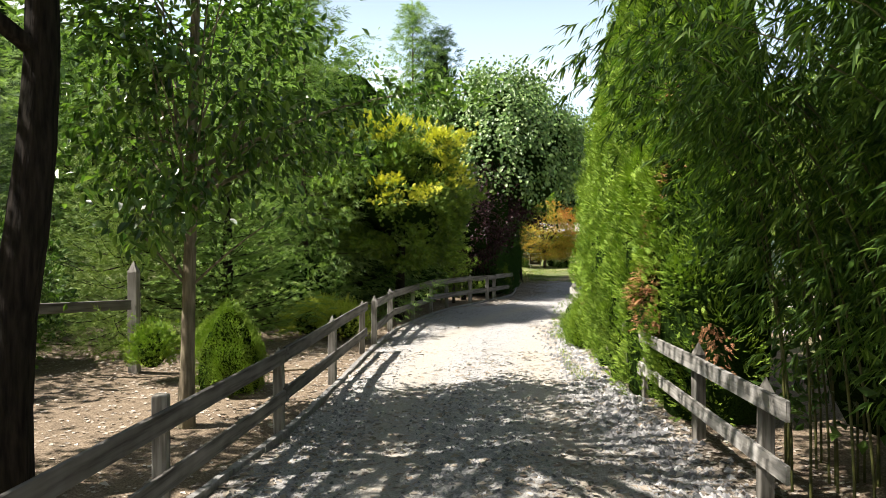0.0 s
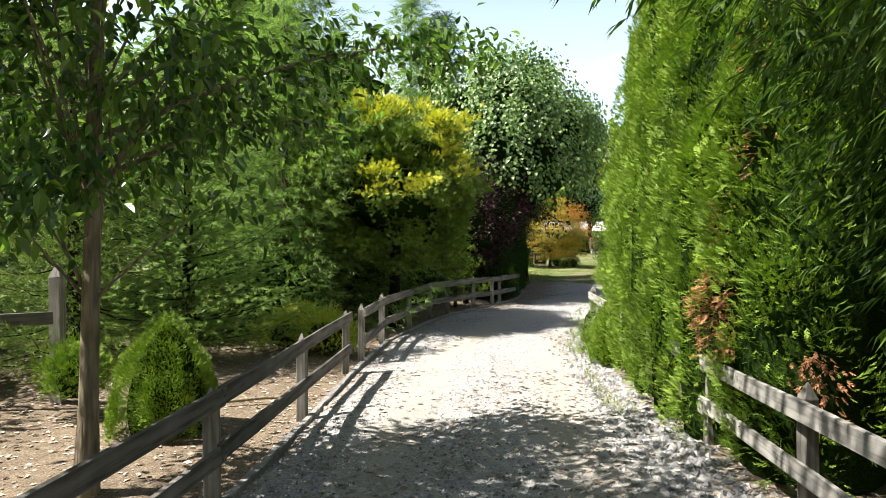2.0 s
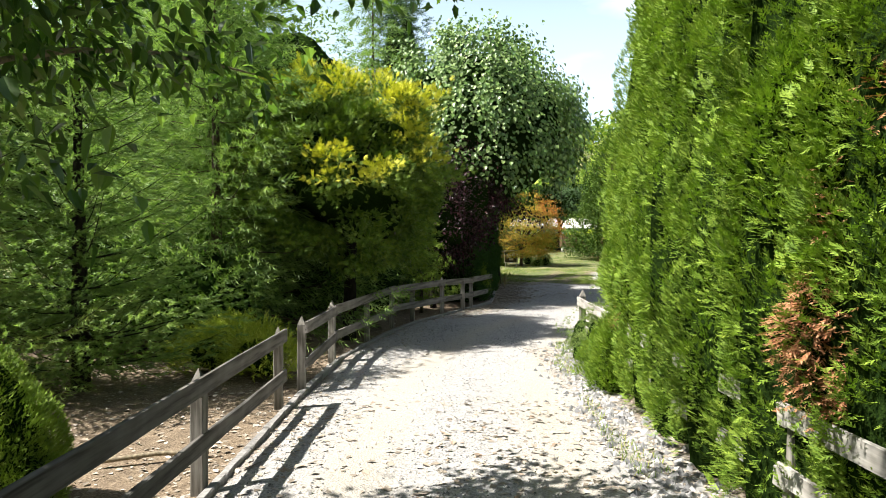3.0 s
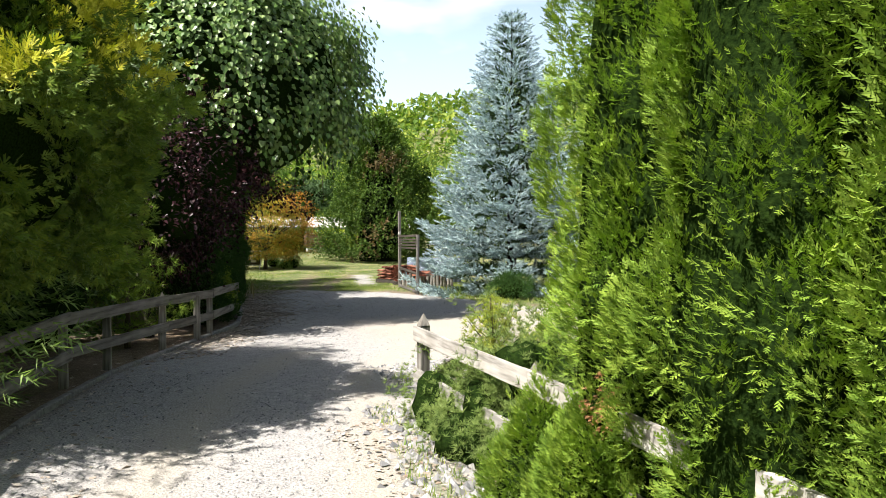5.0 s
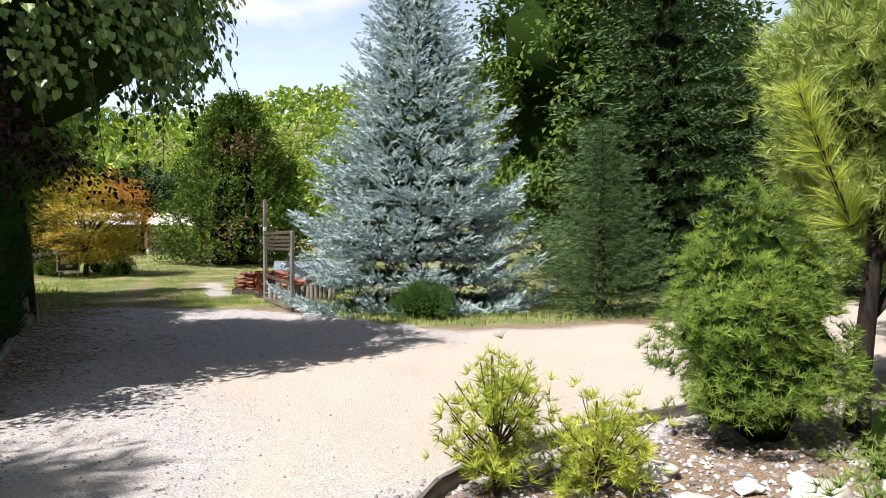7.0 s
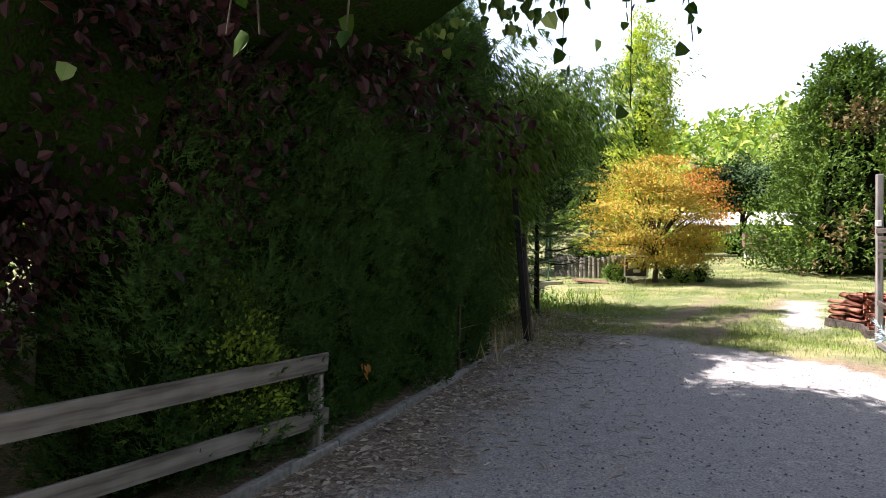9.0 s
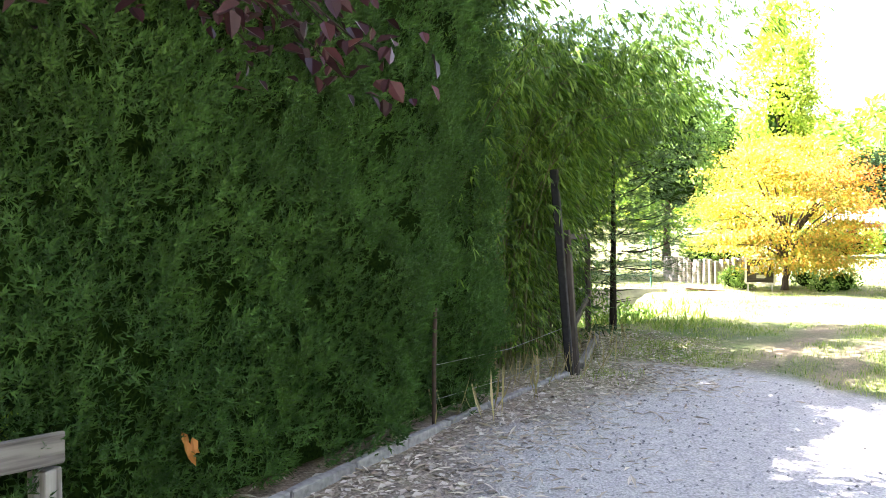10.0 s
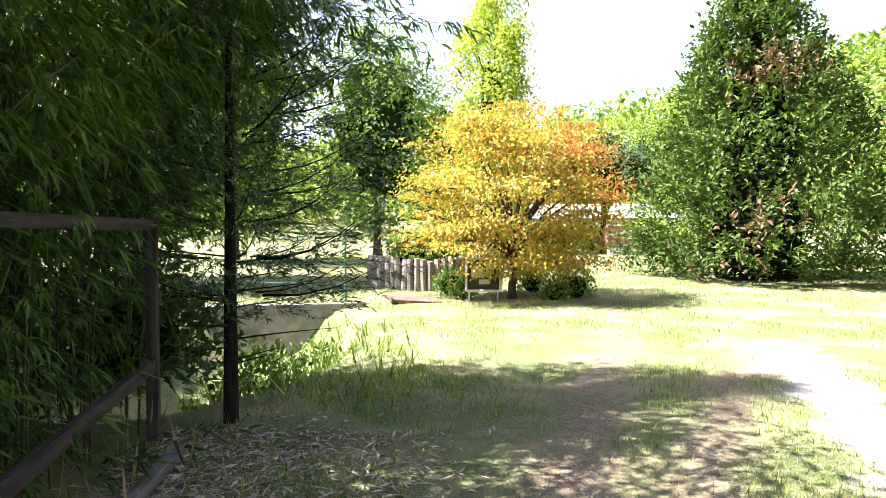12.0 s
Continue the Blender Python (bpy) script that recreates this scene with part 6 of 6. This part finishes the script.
stake = thing("iron_stake", (3.12, 27.05, 0), "rusty thin iron stake at the hedge foot", "stake")
rod("rod", [(3.12, 27.05, -0.05), (3.12, 27.05, 0.5), (3.13, 27.05, 0.98)], 0.019, M_IRON, stake)
for z in (0.5, 0.22):
    rod("wire", [(3.12, 27.05, z), (3.35, 28.4, z - 0.05), (3.62, 29.7, z + 0.02)], 0.003, M_METAL, stake, 4)

gr = thing("garden_gate", (8.6, 29.94, 0), "weathered open garden gate with slatted top and tall post", "gate")
bar("post", (8.6, 29.94, -0.05), (8.58, 29.94, 2.46), 0.085, 0.085, M_RAIL, gr, 11)
bar("post", (8.17, 27.45, -0.05), (8.17, 27.45, 1.7), 0.075, 0.075, M_RAIL, gr, 12)
bar("top_rail", (8.55, 29.9, 1.66), (8.17, 27.45, 1.68), 0.07, 0.04, M_DARKWOOD, gr, 13)
for k in range(4):
    bar("slat", (8.545, 29.85, 1.56 - 0.085 * k), (8.2, 27.5, 1.57 - 0.085 * k), 0.05, 0.02, M_DARKWOOD, gr, 14 + k)
bar("middle_rail", (8.55, 29.85, 0.66), (8.19, 27.5, 0.58), 0.07, 0.035, M_DARKWOOD, gr, 19)
bar("bottom_rail", (8.56, 29.9, 0.10), (8.2, 27.5, 0.05), 0.08, 0.04, M_RAIL, gr, 20)
for k in range(3):
    rod("wire", [(8.5 - 0.1 * k, 29.3 - 0.6 * k, 0.6), (8.5 - 0.1 * k, 29.3 - 0.6 * k, 0.3), (8.5 - 0.1 * k, 29.3 - 0.6 * k, 0.08)], 0.003, M_METAL, gr, 4)
pk = thing("post_block", (8.55, 29.88, 1.72), "small white block on the gate post", "block")
piece("block", from_bm("block", box_bm(0.07, 0.07, 0.09, 0.01), M_STONE), pk)


def roof_tile_mesh():
    bm = bmesh.new()
    rows = []
    for i in range(9):
        a = math.pi * (i / 8 - 0.5)
        rows.append([bm.verts.new((0.085 * math.sin(a), y, 0.07 * math.cos(a) + 0.004 * j)) for j, y in enumerate((-0.2, 0.0, 0.2))])
    for p, q in zip(rows[:-1], rows[1:]):
        for j in range(2):
            bm.faces.new((p[j], q[j], q[j + 1], p[j + 1]))
    r = bmesh.ops.solidify(bm, geom=bm.faces[:], thickness=0.014)
    return from_bm("roof_tile", bm, M_TILE, True)


TILE = roof_tile_mesh()
rt = random.Random(41)
for (cx, cy, nx, nz, yaw) in ((9.45, 32.4, 7, 5, 20), (9.35, 31.3, 6, 6, 75), (9.9, 30.7, 6, 4, 30)):
    st = thing("tile_stack", (cx, cy, 0), "heap of red clay roof tiles stacked on a timber pallet", "roof tiles", "tile stacks")
    base = piece("pallet", from_bm("pallet", box_bm(1.2, 0.95, 0.14, 0.01, 0.01, 2, 3), M_DARKWOOD), st, turn=(0, 0, yaw))
    for iz in range(nz):
        for ix in range(nx):
            for iy in range(2):
                if iz > nz - 3 and rt.random() < 0.35:
                    continue
                a = radians(yaw)
                lx, ly = (ix - (nx - 1) / 2) * 0.165 + rt.uniform(-0.02, 0.02), (iy - 0.5) * 0.42 + rt.uniform(-0.03, 0.03)
                ob = piece("roof_tile", TILE, st, at=(lx * math.cos(a) - ly * math.sin(a), lx * math.sin(a) + ly * math.cos(a), 0.14 + iz * 0.092))
                ob.rotation_euler = (rt.uniform(-0.12, 0.12), rt.uniform(-0.15, 0.15), a + rt.uniform(-0.2, 0.2))
sheet = thing("cover_sheet", (10.5, 31.6, 0), "grey-blue corrugated sheet leaning behind the tile stacks", "sheet")
V, F = [], []
for i in range(41):
    for j in range(2):
        V.append((-1.0 + i * 0.05, -0.02 + 0.35 * j + 0.02 * math.sin(i * 1.57), 0.05 + 0.85 * j))
F = [(2 * i, 2 * i + 2, 2 * i + 3, 2 * i + 1) for i in range(40)]
ob = piece("corrugated_panel", mesh_from("corrugated_panel", V, F, M_TARP, True), sheet, turn=(0, 0, -35))
m = ob.modifiers.new("thick", "SOLIDIFY")
m.thickness = 0.006
pal = thing("log_edging", (8.9, 30.3, 0), "row of short split logs edging the tile heap", "edging")
for k in range(15):
    x, y = 8.85 + 0.10 * k, 30.25 - 0.05 * k
    h = 0.42 + rt.uniform(-0.06, 0.06)
    bm = bmesh.new()
    bmesh.ops.create_cone(bm, cap_ends=True, segments=9, radius1=0.055, radius2=0.05, depth=h)
    bmesh.ops.translate(bm, vec=(0, 0, h / 2), verts=bm.verts)
    piece("log", from_bm("log", bm, M_POST), pal, at=Vector((x, y, -0.02)) - pal.location, turn=(rt.uniform(-4, 4), rt.uniform(-4, 4), rt.uniform(0, 90)))

ring = thing("palisade_bed", (4.9, 46.6, gz(4.9, 46.6)), "raised round bed edged with grey upright logs", "raised bed")
for k in range(34):
    a = radians(150 + k * 6.2)
    h = 0.82 + rt.uniform(-0.08, 0.05)
    bm = bmesh.new()
    bmesh.ops.create_cone(bm, cap_ends=True, segments=8, radius1=0.085, radius2=0.078, depth=h)
    bmesh.ops.translate(bm, vec=(0, 0, h / 2), verts=bm.verts)
    piece("log", from_bm("log", bm, M_POST), ring, at=(1.5 * math.cos(a), 1.6 * math.sin(a), -0.05), turn=(rt.uniform(-3, 3), rt.uniform(-3, 3), rt.uniform(0, 90)))
bm = bmesh.new()
bmesh.ops.create_cone(bm, cap_ends=True, segments=24, radius1=1.4, radius2=1.4, depth=0.6)
bmesh.ops.translate(bm, vec=(0, 0, 0.3), verts=bm.verts)
piece("soil", from_bm("soil", bm, M_RUST), ring)
for k, (x, y) in enumerate([(4.5, 46.2), (5.3, 46.4), (4.9, 47.2)]):
    bush("bed_planting", (x, y, gz(x, y) + 0.6), "leafy green plants filling the raised bed", (0.65, 0.6, 0.45), 900, LEAF, 0.12, M_SHRUB, 400 + k, "plant", "bed plants", wild=0.9)
for k, (x, y, s) in enumerate([(5.5, 43.9, 0.3), (5.75, 43.1, 0.22), (7.7, 42.8, 0.22), (8.2, 43.4, 0.3), (7.4, 44.3, 0.3)]):
    bush("maple_underplanting", (x, y, gz(x, y)), "low dark shrub under the orange maple", (s * 1.2, s, s), 600, LEAF, 0.08, M_SHRUB, 410 + k, "shrub", "maple underplanting", wild=0.9)
gs = thing("garden_sign", (6.15, 42.7, gz(6.15, 42.7)), "small white-framed picture board on thin legs under the maple", "sign")
for a, b in (((-0.36, 0, 0.22), (-0.36, 0, 0.9)), ((0.36, 0, 0.22), (0.36, 0, 0.9)), ((-0.36, 0, 0.9), (0.36, 0, 0.9)), ((-0.36, 0, 0.22), (0.36, 0, 0.22))):
    bar("frame_bar", Vector(a) + gs.location, Vector(b) + gs.location, 0.05, 0.04, M_STONE, gs)
panel = piece("panel", from_bm("panel", box_bm(0.68, 0.02, 0.64, 0.003), M_DARKWOOD), gs, "dark weathered panel", (0, 0.02, 0.24))
for (x, z, w, h) in ((-0.12, 0.5, 0.26, 0.2), (0.14, 0.58, 0.16, 0.22), (0.02, 0.36, 0.22, 0.1)):
    piece("picture_patch", from_bm("picture_patch", box_bm(w, 0.006, h, 0.001), M_STONE), panel, "pale worn patch", (x, -0.014, z - 0.24))
for x in (-0.3, 0.3):
    bar("leg", Vector((x, 0, -0.03)) + gs.location, Vector((x, 0, 0.24)) + gs.location, 0.035, 0.035, M_STONE, gs)
lb = thing("leaning_board", (4.7, 42.4, gz(4.7, 42.4)), "brown plank lying over the end of the ditch", "plank")
piece("plank", from_bm("plank", box_bm(1.1, 0.5, 0.05, 0.008, 0.01, 2), M_RUST), lb, at=(0, 0, 0.02), turn=(6, 4, 20))
cr = thing("brown_crate", (14.4, 63.5, gz(14.4, 63.5)), "brown boarded crate raised on pale blocks", "crate")
body = piece("crate_body", from_bm("crate_body", box_bm(1.3, 0.85, 1.02, 0.01), M_RUST), cr, at=(0, 0, 0.44))
for k in range(6):
    piece("board", from_bm("board", box_bm(1.35, 0.05, 0.16, 0.006, 0.004, 2, k), M_RUST), body, at=(0, -0.45, 0.01 + 0.175 * k))
for x in (-0.45, 0.45):
    piece("pale_block", from_bm("pale_block", box_bm(0.22, 0.5, 0.46, 0.015, 0.005), M_STONE), cr, at=(x, 0, -0.02))

# sunk concrete wall at the ditch
cw = thing("concrete_wall", (2.3, 41.1, 0), "old pale concrete wall across the end of the ditch", "wall", kind="structure")
piece("wall_slab", from_bm("wall_slab", box_bm(3.1, 0.22, 1.4, 0.015, 0.01, 6, 8), M_CONCRETE), cw, at=(0, 0, -1.22), turn=(0, 0, 14))
for k, (x, y, s) in enumerate([(3.55, 36.2, 0.34), (3.3, 35.2, 0.32), (3.1, 37.2, 0.4), (2.6, 36.2, 0.4), (3.75, 37.3, 0.26), (2.3, 38.6, 0.4)]):
    bush("bank_weeds", (x, y, gz(x, y)), "rank green weeds on the ditch bank", (s, s, s * 1.1), 420, LEAF, 0.09, M_SHRUB, 440 + k, "weeds", "ditch bank weeds", wild=0.9, core=0.15, depth=0.12)
r = np.random.default_rng(450)
dl = thing("dried_leaf_spray", (2.74, 24.69, 0.53), "dried orange leaf spray caught on the yew hedge", "leaf")
for k in range(5):
    V, F = scatter(LEAF, r.normal(0, 0.02, (1, 3)) + np.array([[0, 0, -0.025 * k]]), np.array([[0.5, r.normal(0, 0.5), -0.8]]), np.array([[1.0, -0.3, 0.4]]), np.array([0.09]))
    piece("leaf", mesh_from("leaf", V, F, M_MAPLE_RED), dl)
gpost = thing("green_fence_post", (3.35, 42.0, gz(3.35, 42.0)), "thin green metal fence post with wire", "post")
rod("post", [Vector((3.35, 42, -0.1)) , Vector((3.35, 42, 0.8)), Vector((3.35, 42, 1.6))], 0.022, M_GREENMETAL, gpost)
for k in range(3):
    rod("wire", [(3.35, 42, 0.5 + 0.45 * k), (1.2, 42.6, 0.48 + 0.45 * k), (-1.5, 43.2, 0.5 + 0.45 * k)], 0.004, M_GREENMETAL, gpost, 4)

# pale low greenhouse far beyond the lawn
gh = thing("greenhouse", (20.0, 79.0, gz(20, 79)), "long low pale greenhouse beyond the lawn", "greenhouse")
piece("wall", from_bm("wall", box_bm(16, 5, 2.2, 0.02), M_TARP), gh, turn=(0, 0, -12))
bm = bmesh.new()
vs = [bm.verts.new(c) for c in ((-8.1, -2.7, 2.2), (8.1, -2.7, 2.2), (8.1, 2.7, 2.2), (-8.1, 2.7, 2.2), (-8.1, 0, 3.3), (8.1, 0, 3.3))]
for f in ((0, 1, 5, 4), (2, 3, 4, 5), (0, 4, 3), (1, 2, 5), (3, 2, 1, 0)):
    bm.faces.new([vs[i] for i in f])
piece("roof", from_bm("roof", bm, M_STONE), gh, turn=(0, 0, -12))
for k in range(9):
    a = radians(-12)
    lx, ly = -7.2 + 1.8 * k, -2.53
    piece("window", from_bm("window", box_bm(1.5, 0.04, 1.5, 0.01), M_STONE), gh, "pale whitewashed pane", (lx * math.cos(a) - ly * math.sin(a), lx * math.sin(a) + ly * math.cos(a), 0.4), (0, 0, -12))
for k, (x, y, s) in enumerate([(12.0, 70.5, 1.3), (15.5, 72.5, 1.4), (18.5, 71.5, 1.3), (10.0, 69.0, 1.1), (21.5, 70.0, 1.3)]):
    bush("lawn_edge_shrub", (x, y, gz(x, y)), "rounded green shrub at the far lawn edge", (s * 1.5, s, s * 0.8), 700, LEAF, 0.3, M_LIME if k % 2 == 0 else M_SHRUB, 430 + k, "shrub", "lawn edge shrubs", wild=0.9)


# stones and edging in the bed
def stone(name, at, size, mat, seed, label, group=""):
    bm = bmesh.new()
    bmesh.ops.create_icosphere(bm, subdivisions=3, radius=1.0)
    co = np.array([v.co for v in bm.verts])
    f = 1 + lumpy(co * 2, 0.32, 1.6, seed)
    for v, k in zip(bm.verts, f):
        v.co = Vector((v.co.x * size[0] * k, v.co.y * size[1] * k, max(-0.3, v.co.z) * size[2] * k + size[2] * 0.25))
    ob = new(name, from_bm(name, bm, mat, True))
    ob.location = at
    return tagged(ob, label, "stone", group)


for k, (x, y, s) in enumerate([(4.15, 16.05, 0.2), (4.55, 15.75, 0.12), (5.45, 16.15, 0.17), (5.95, 16.75, 0.14), (5.1, 16.3, 0.09), (6.4, 15.9, 0.16), (7.3, 15.9, 0.13), (6.9, 15.6, 0.1), (5.75, 15.95, 0.08), (4.4, 16.5, 0.07), (7.9, 15.9, 0.15), (6.2, 16.2, 0.08)]):
    stone("white_stone", (x, y, 0), (s * 1.2, s, s * 0.6), M_STONE, 450 + k, "pale limestone lump in the sandy bed", "bed stones")
edge = thing("bed_edging", (4.2, 17.0, 0), "curved grey timber edging of the planting bed", "edging")
ep = [(3.6, 16.2), (3.85, 16.6), (4.2, 17.0), (4.55, 17.25), (4.95, 17.4), (5.5, 17.5), (6.2, 17.55), (7.0, 17.55), (8.2, 17.4)]
for i, (a, b) in enumerate(zip(ep[:-1], ep[1:])):
    bar("edging_board", (*a, 0.05), (*b, 0.05), 0.13, 0.035, M_RAIL, edge, 500 + i)
br = thing("cut_stick", (-1.9, 9.6, 0), "pale cut stick lying on the bare soil", "stick")
rod("stick", [(-2.3, 9.6, 0.02), (-1.9, 9.75, 0.03), (-1.5, 9.8, 0.02)], 0.02, M_BARK_PALE, br)

# loose litter, grit and grass
DIAMOND = (np.array([(0, 0, 0), (-0.3, 0.5, 0.06), (0, 1, -0.02), (0.3, 0.5, 0.06)]), np.array([(0, 3, 2, 1)]))
BLADE = (np.array([(-0.06, 0, 0), (0.06, 0, 0), (0.0, 1, 0.18)]), np.array([(0, 1, 2)]))
PEBBLE = (np.array([(-0.5, -0.4, -0.1), (0.55, -0.35, -0.1), (0.35, 0.5, -0.1), (-0.4, 0.45, -0.1), (-0.1, -0.1, 0.42)]), np.array([(0, 1, 4), (1, 2, 4), (2, 3, 4), (3, 0, 4)]))


def strew(name, label, category, n, area, keep, tmpl, size, mat, seed, upright=False, lift=0.008):
    """Many small loose pieces over a stretch of the plan, where keep says so."""
    r = np.random.default_rng(seed)
    x, y = r.uniform(area[0], area[1], n), r.uniform(area[2], area[3], n)
    k = keep(x, y, r)
    x, y = x[k], y[k]
    pos = np.column_stack([x, y, ground_z(x, y) + lift])
    a = r.uniform(0, 6.283, len(x))
    flat = np.column_stack([np.cos(a), np.sin(a), r.normal(0, 0.12, len(x))])
    if upright:
        along, up = flat * 0.45 * r.uniform(0.2, 1.6, (len(x), 1)) + np.array([0, 0, 1.0]), flat
    else:
        along, up = flat, np.array([0, 0, 1.0]) + r.normal(0, 0.22, (len(x), 3))
    V, F = scatter(tmpl, pos, along, up, r.uniform(size[0], size[1], len(x)))
    tagged(new(name, mesh_from(name, V, F, mat)), label, category, kind="stuff")


def on_road(x, y, r):
    g, t, gr = masks(x, y)
    return (g > 0.4) & (r.uniform(size=len(x)) < 0.95 - 0.9 * t)


def lawn(x, y, r):
    g, t, gr = masks(x, y)
    P = np.column_stack([x, y, np.zeros_like(x)])
    return (gr * (1 - g) > r.uniform(0.15, 0.9, len(x))) & (lumpy(P, 1.0, 1.6, 77) > r.uniform(-0.9, 0.5, len(x)))


def verge(x, y, r):
    d = x - left_x(y)
    return (r.uniform(size=len(x)) < smooth(1.1, 0.0, np.abs(d - 0.25)))


STALK = (np.array([(-0.026, 0, 0), (-0.022, 0.5, 0.04), (0.006, 1, 0), (0.024, 0.5, 0.04)]), np.array([(0, 3, 2, 1)]))
STRIP = (np.array([(-0.06, 0, 0), (-0.09, 0.5, 0.05), (0, 1, 0), (0.08, 0.5, 0.05)]), np.array([(0, 3, 2, 1)]))
strew("gravel_chippings", "grey and white gravel chippings on the drive", "gravel", 22000, (-1.4, 3.4, 1.5, 18), lambda x, y, r: on_road(x, y, r) & (y < 9.5 - 3.5 * r.uniform(size=len(x))), PEBBLE, (0.014, 0.046), M_GRIT, 601)
strew("gravel_chippings", "grey and white gravel chippings on the drive", "gravel", 14000, (-1.4, 3.4, 6, 18), on_road, PEBBLE, (0.007, 0.022), M_GRIT, 620)
strew("gravel_chippings", "grey and white gravel chippings on the drive", "gravel", 9000, (2, 9, 18, 30), on_road, PEBBLE, (0.008, 0.026), M_GRIT, 602)
strew("edge_stones", "rough grey stones along the drive's right edge", "stones", 5200, (1.2, 3.0, 3, 15.5), lambda x, y, r: r.uniform(size=len(x)) < np.exp(-((x - np.interp(y, RIGHT_EDGE[:6, 1], RIGHT_EDGE[:6, 0]) + 0.28) / 0.3) ** 2), PEBBLE, (0.03, 0.09), M_GRIT, 609)
strew("leaf_litter", "dry brown and grey fallen leaves and bark bits", "leaf litter", 17000, (-1.6, 2.5, 1.5, 11.5), lambda x, y, r: (r.uniform(size=len(x)) < 0.35 + 0.65 * smooth(8, 4.5, y)) & (lumpy(np.column_stack([x, y, x * 0]), 1, 2.5, 78) > r.uniform(-1, 0.4, len(x))), DIAMOND, (0.03, 0.10), M_CHIPS, 603)
strew("leaf_litter", "dry brown and grey fallen leaves and bark bits", "leaf litter", 12000, (-1.9, 5.5, 8, 34), verge, DIAMOND, (0.03, 0.085), M_CHIPS, 604)
strew("leaf_litter", "dry brown and grey fallen leaves and bark bits", "leaf litter", 9000, (-7, -1.5, 2, 20), lambda x, y, r: x < left_x(y) - 0.1, DIAMOND, (0.03, 0.08), M_CHIPS, 605)
strew("leaf_litter", "dry brown and grey fallen leaves and bark bits", "leaf litter", 5000, (2.0, 3.2, 3, 15), lambda x, y, r: r.uniform(size=len(x)) < 0.8, DIAMOND, (0.03, 0.08), M_CHIPS, 606)
strew("bamboo_litter", "pale dry bamboo leaves scattered along the verge", "leaf litter", 11000, (3.2, 6.0, 29, 33.5), lambda x, y, r: r.uniform(size=len(x)) < smooth(5.6, 3.5, x), STRIP, (0.05, 0.15), M_STRAWBITS, 607)
strew("lawn_grass", "short sunburnt green and straw lawn grass", "grass", 70000, (3.9, 11, 29.4, 36), lawn, BLADE, (0.03, 0.065), M_GRASS, 619, True, 0.0)
strew("leaf_litter", "dry brown and grey fallen leaves and bark bits", "leaf litter", 22000, (0.5, 5.0, 19, 30), lambda x, y, r: np.abs(x - left_x(y) - 0.45) < 0.62 * r.uniform(0.3, 1, len(x)), DIAMOND, (0.025, 0.085), M_CHIPS, 617)
strew("bamboo_litter", "pale dry bamboo leaves scattered along the verge", "leaf litter", 5200, (2.4, 6.5, 23.5, 33.5), lambda x, y, r: r.uniform(size=len(x)) < smooth(1.9, 0.1, np.abs(x - left_x(y) - 0.5)), STRIP, (0.05, 0.16), M_STRAWBITS, 618)
strew("bed_grit", "pale sand and stone bits in the planting bed", "gravel", 7000, (3.2, 9.5, 13.5, 17.5), lambda x, y, r: x > 0, PEBBLE, (0.015, 0.05), M_GRIT, 608)
strew("lawn_grass", "short sunburnt green and straw lawn grass", "grass", 90000, (3.2, 13.0, 28.3, 40), lawn, BLADE, (0.035, 0.085), M_GRASS, 611, True, 0.0)
strew("lawn_grass", "short sunburnt green and straw lawn grass", "grass", 60000, (0.0, 24.0, 40, 62), lawn, BLADE, (0.06, 0.12), M_GRASS, 612, True, 0.0)
strew("verge_grass", "rough grass verge below the blue spruce", "grass", 30000, (8.0, 18.0, 21.8, 29), lawn, BLADE, (0.05, 0.14), M_GRASS, 613, True, 0.0)
strew("verge_grass", "thin grass along the drive's edge", "grass", 16000, (1.4, 3.4, 8.5, 17), lambda x, y, r: (masks(x, y)[2] > 0.22) & (r.uniform(size=len(x)) < 0.9), BLADE, (0.03, 0.09), M_GRASS, 614, True, 0.0)
strew("dry_reeds", "dry straw stalks at the bamboo's foot", "grass", 300, (2.9, 4.3, 27.0, 33), lambda x, y, r: np.abs(x - left_x(y) + 0.15) < 0.45, STALK, (0.15, 0.5), M_STRAW, 615, True, 0.0)
strew("ditch_grass", "tall pale grass over the ditch edge", "grass", 1500, (2.4, 5.0, 34, 41), lambda x, y, r: np.abs(ground_z(x, y) + 0.4) < 0.4, BLADE, (0.08, 0.3), M_GRASS, 616, True, 0.0)
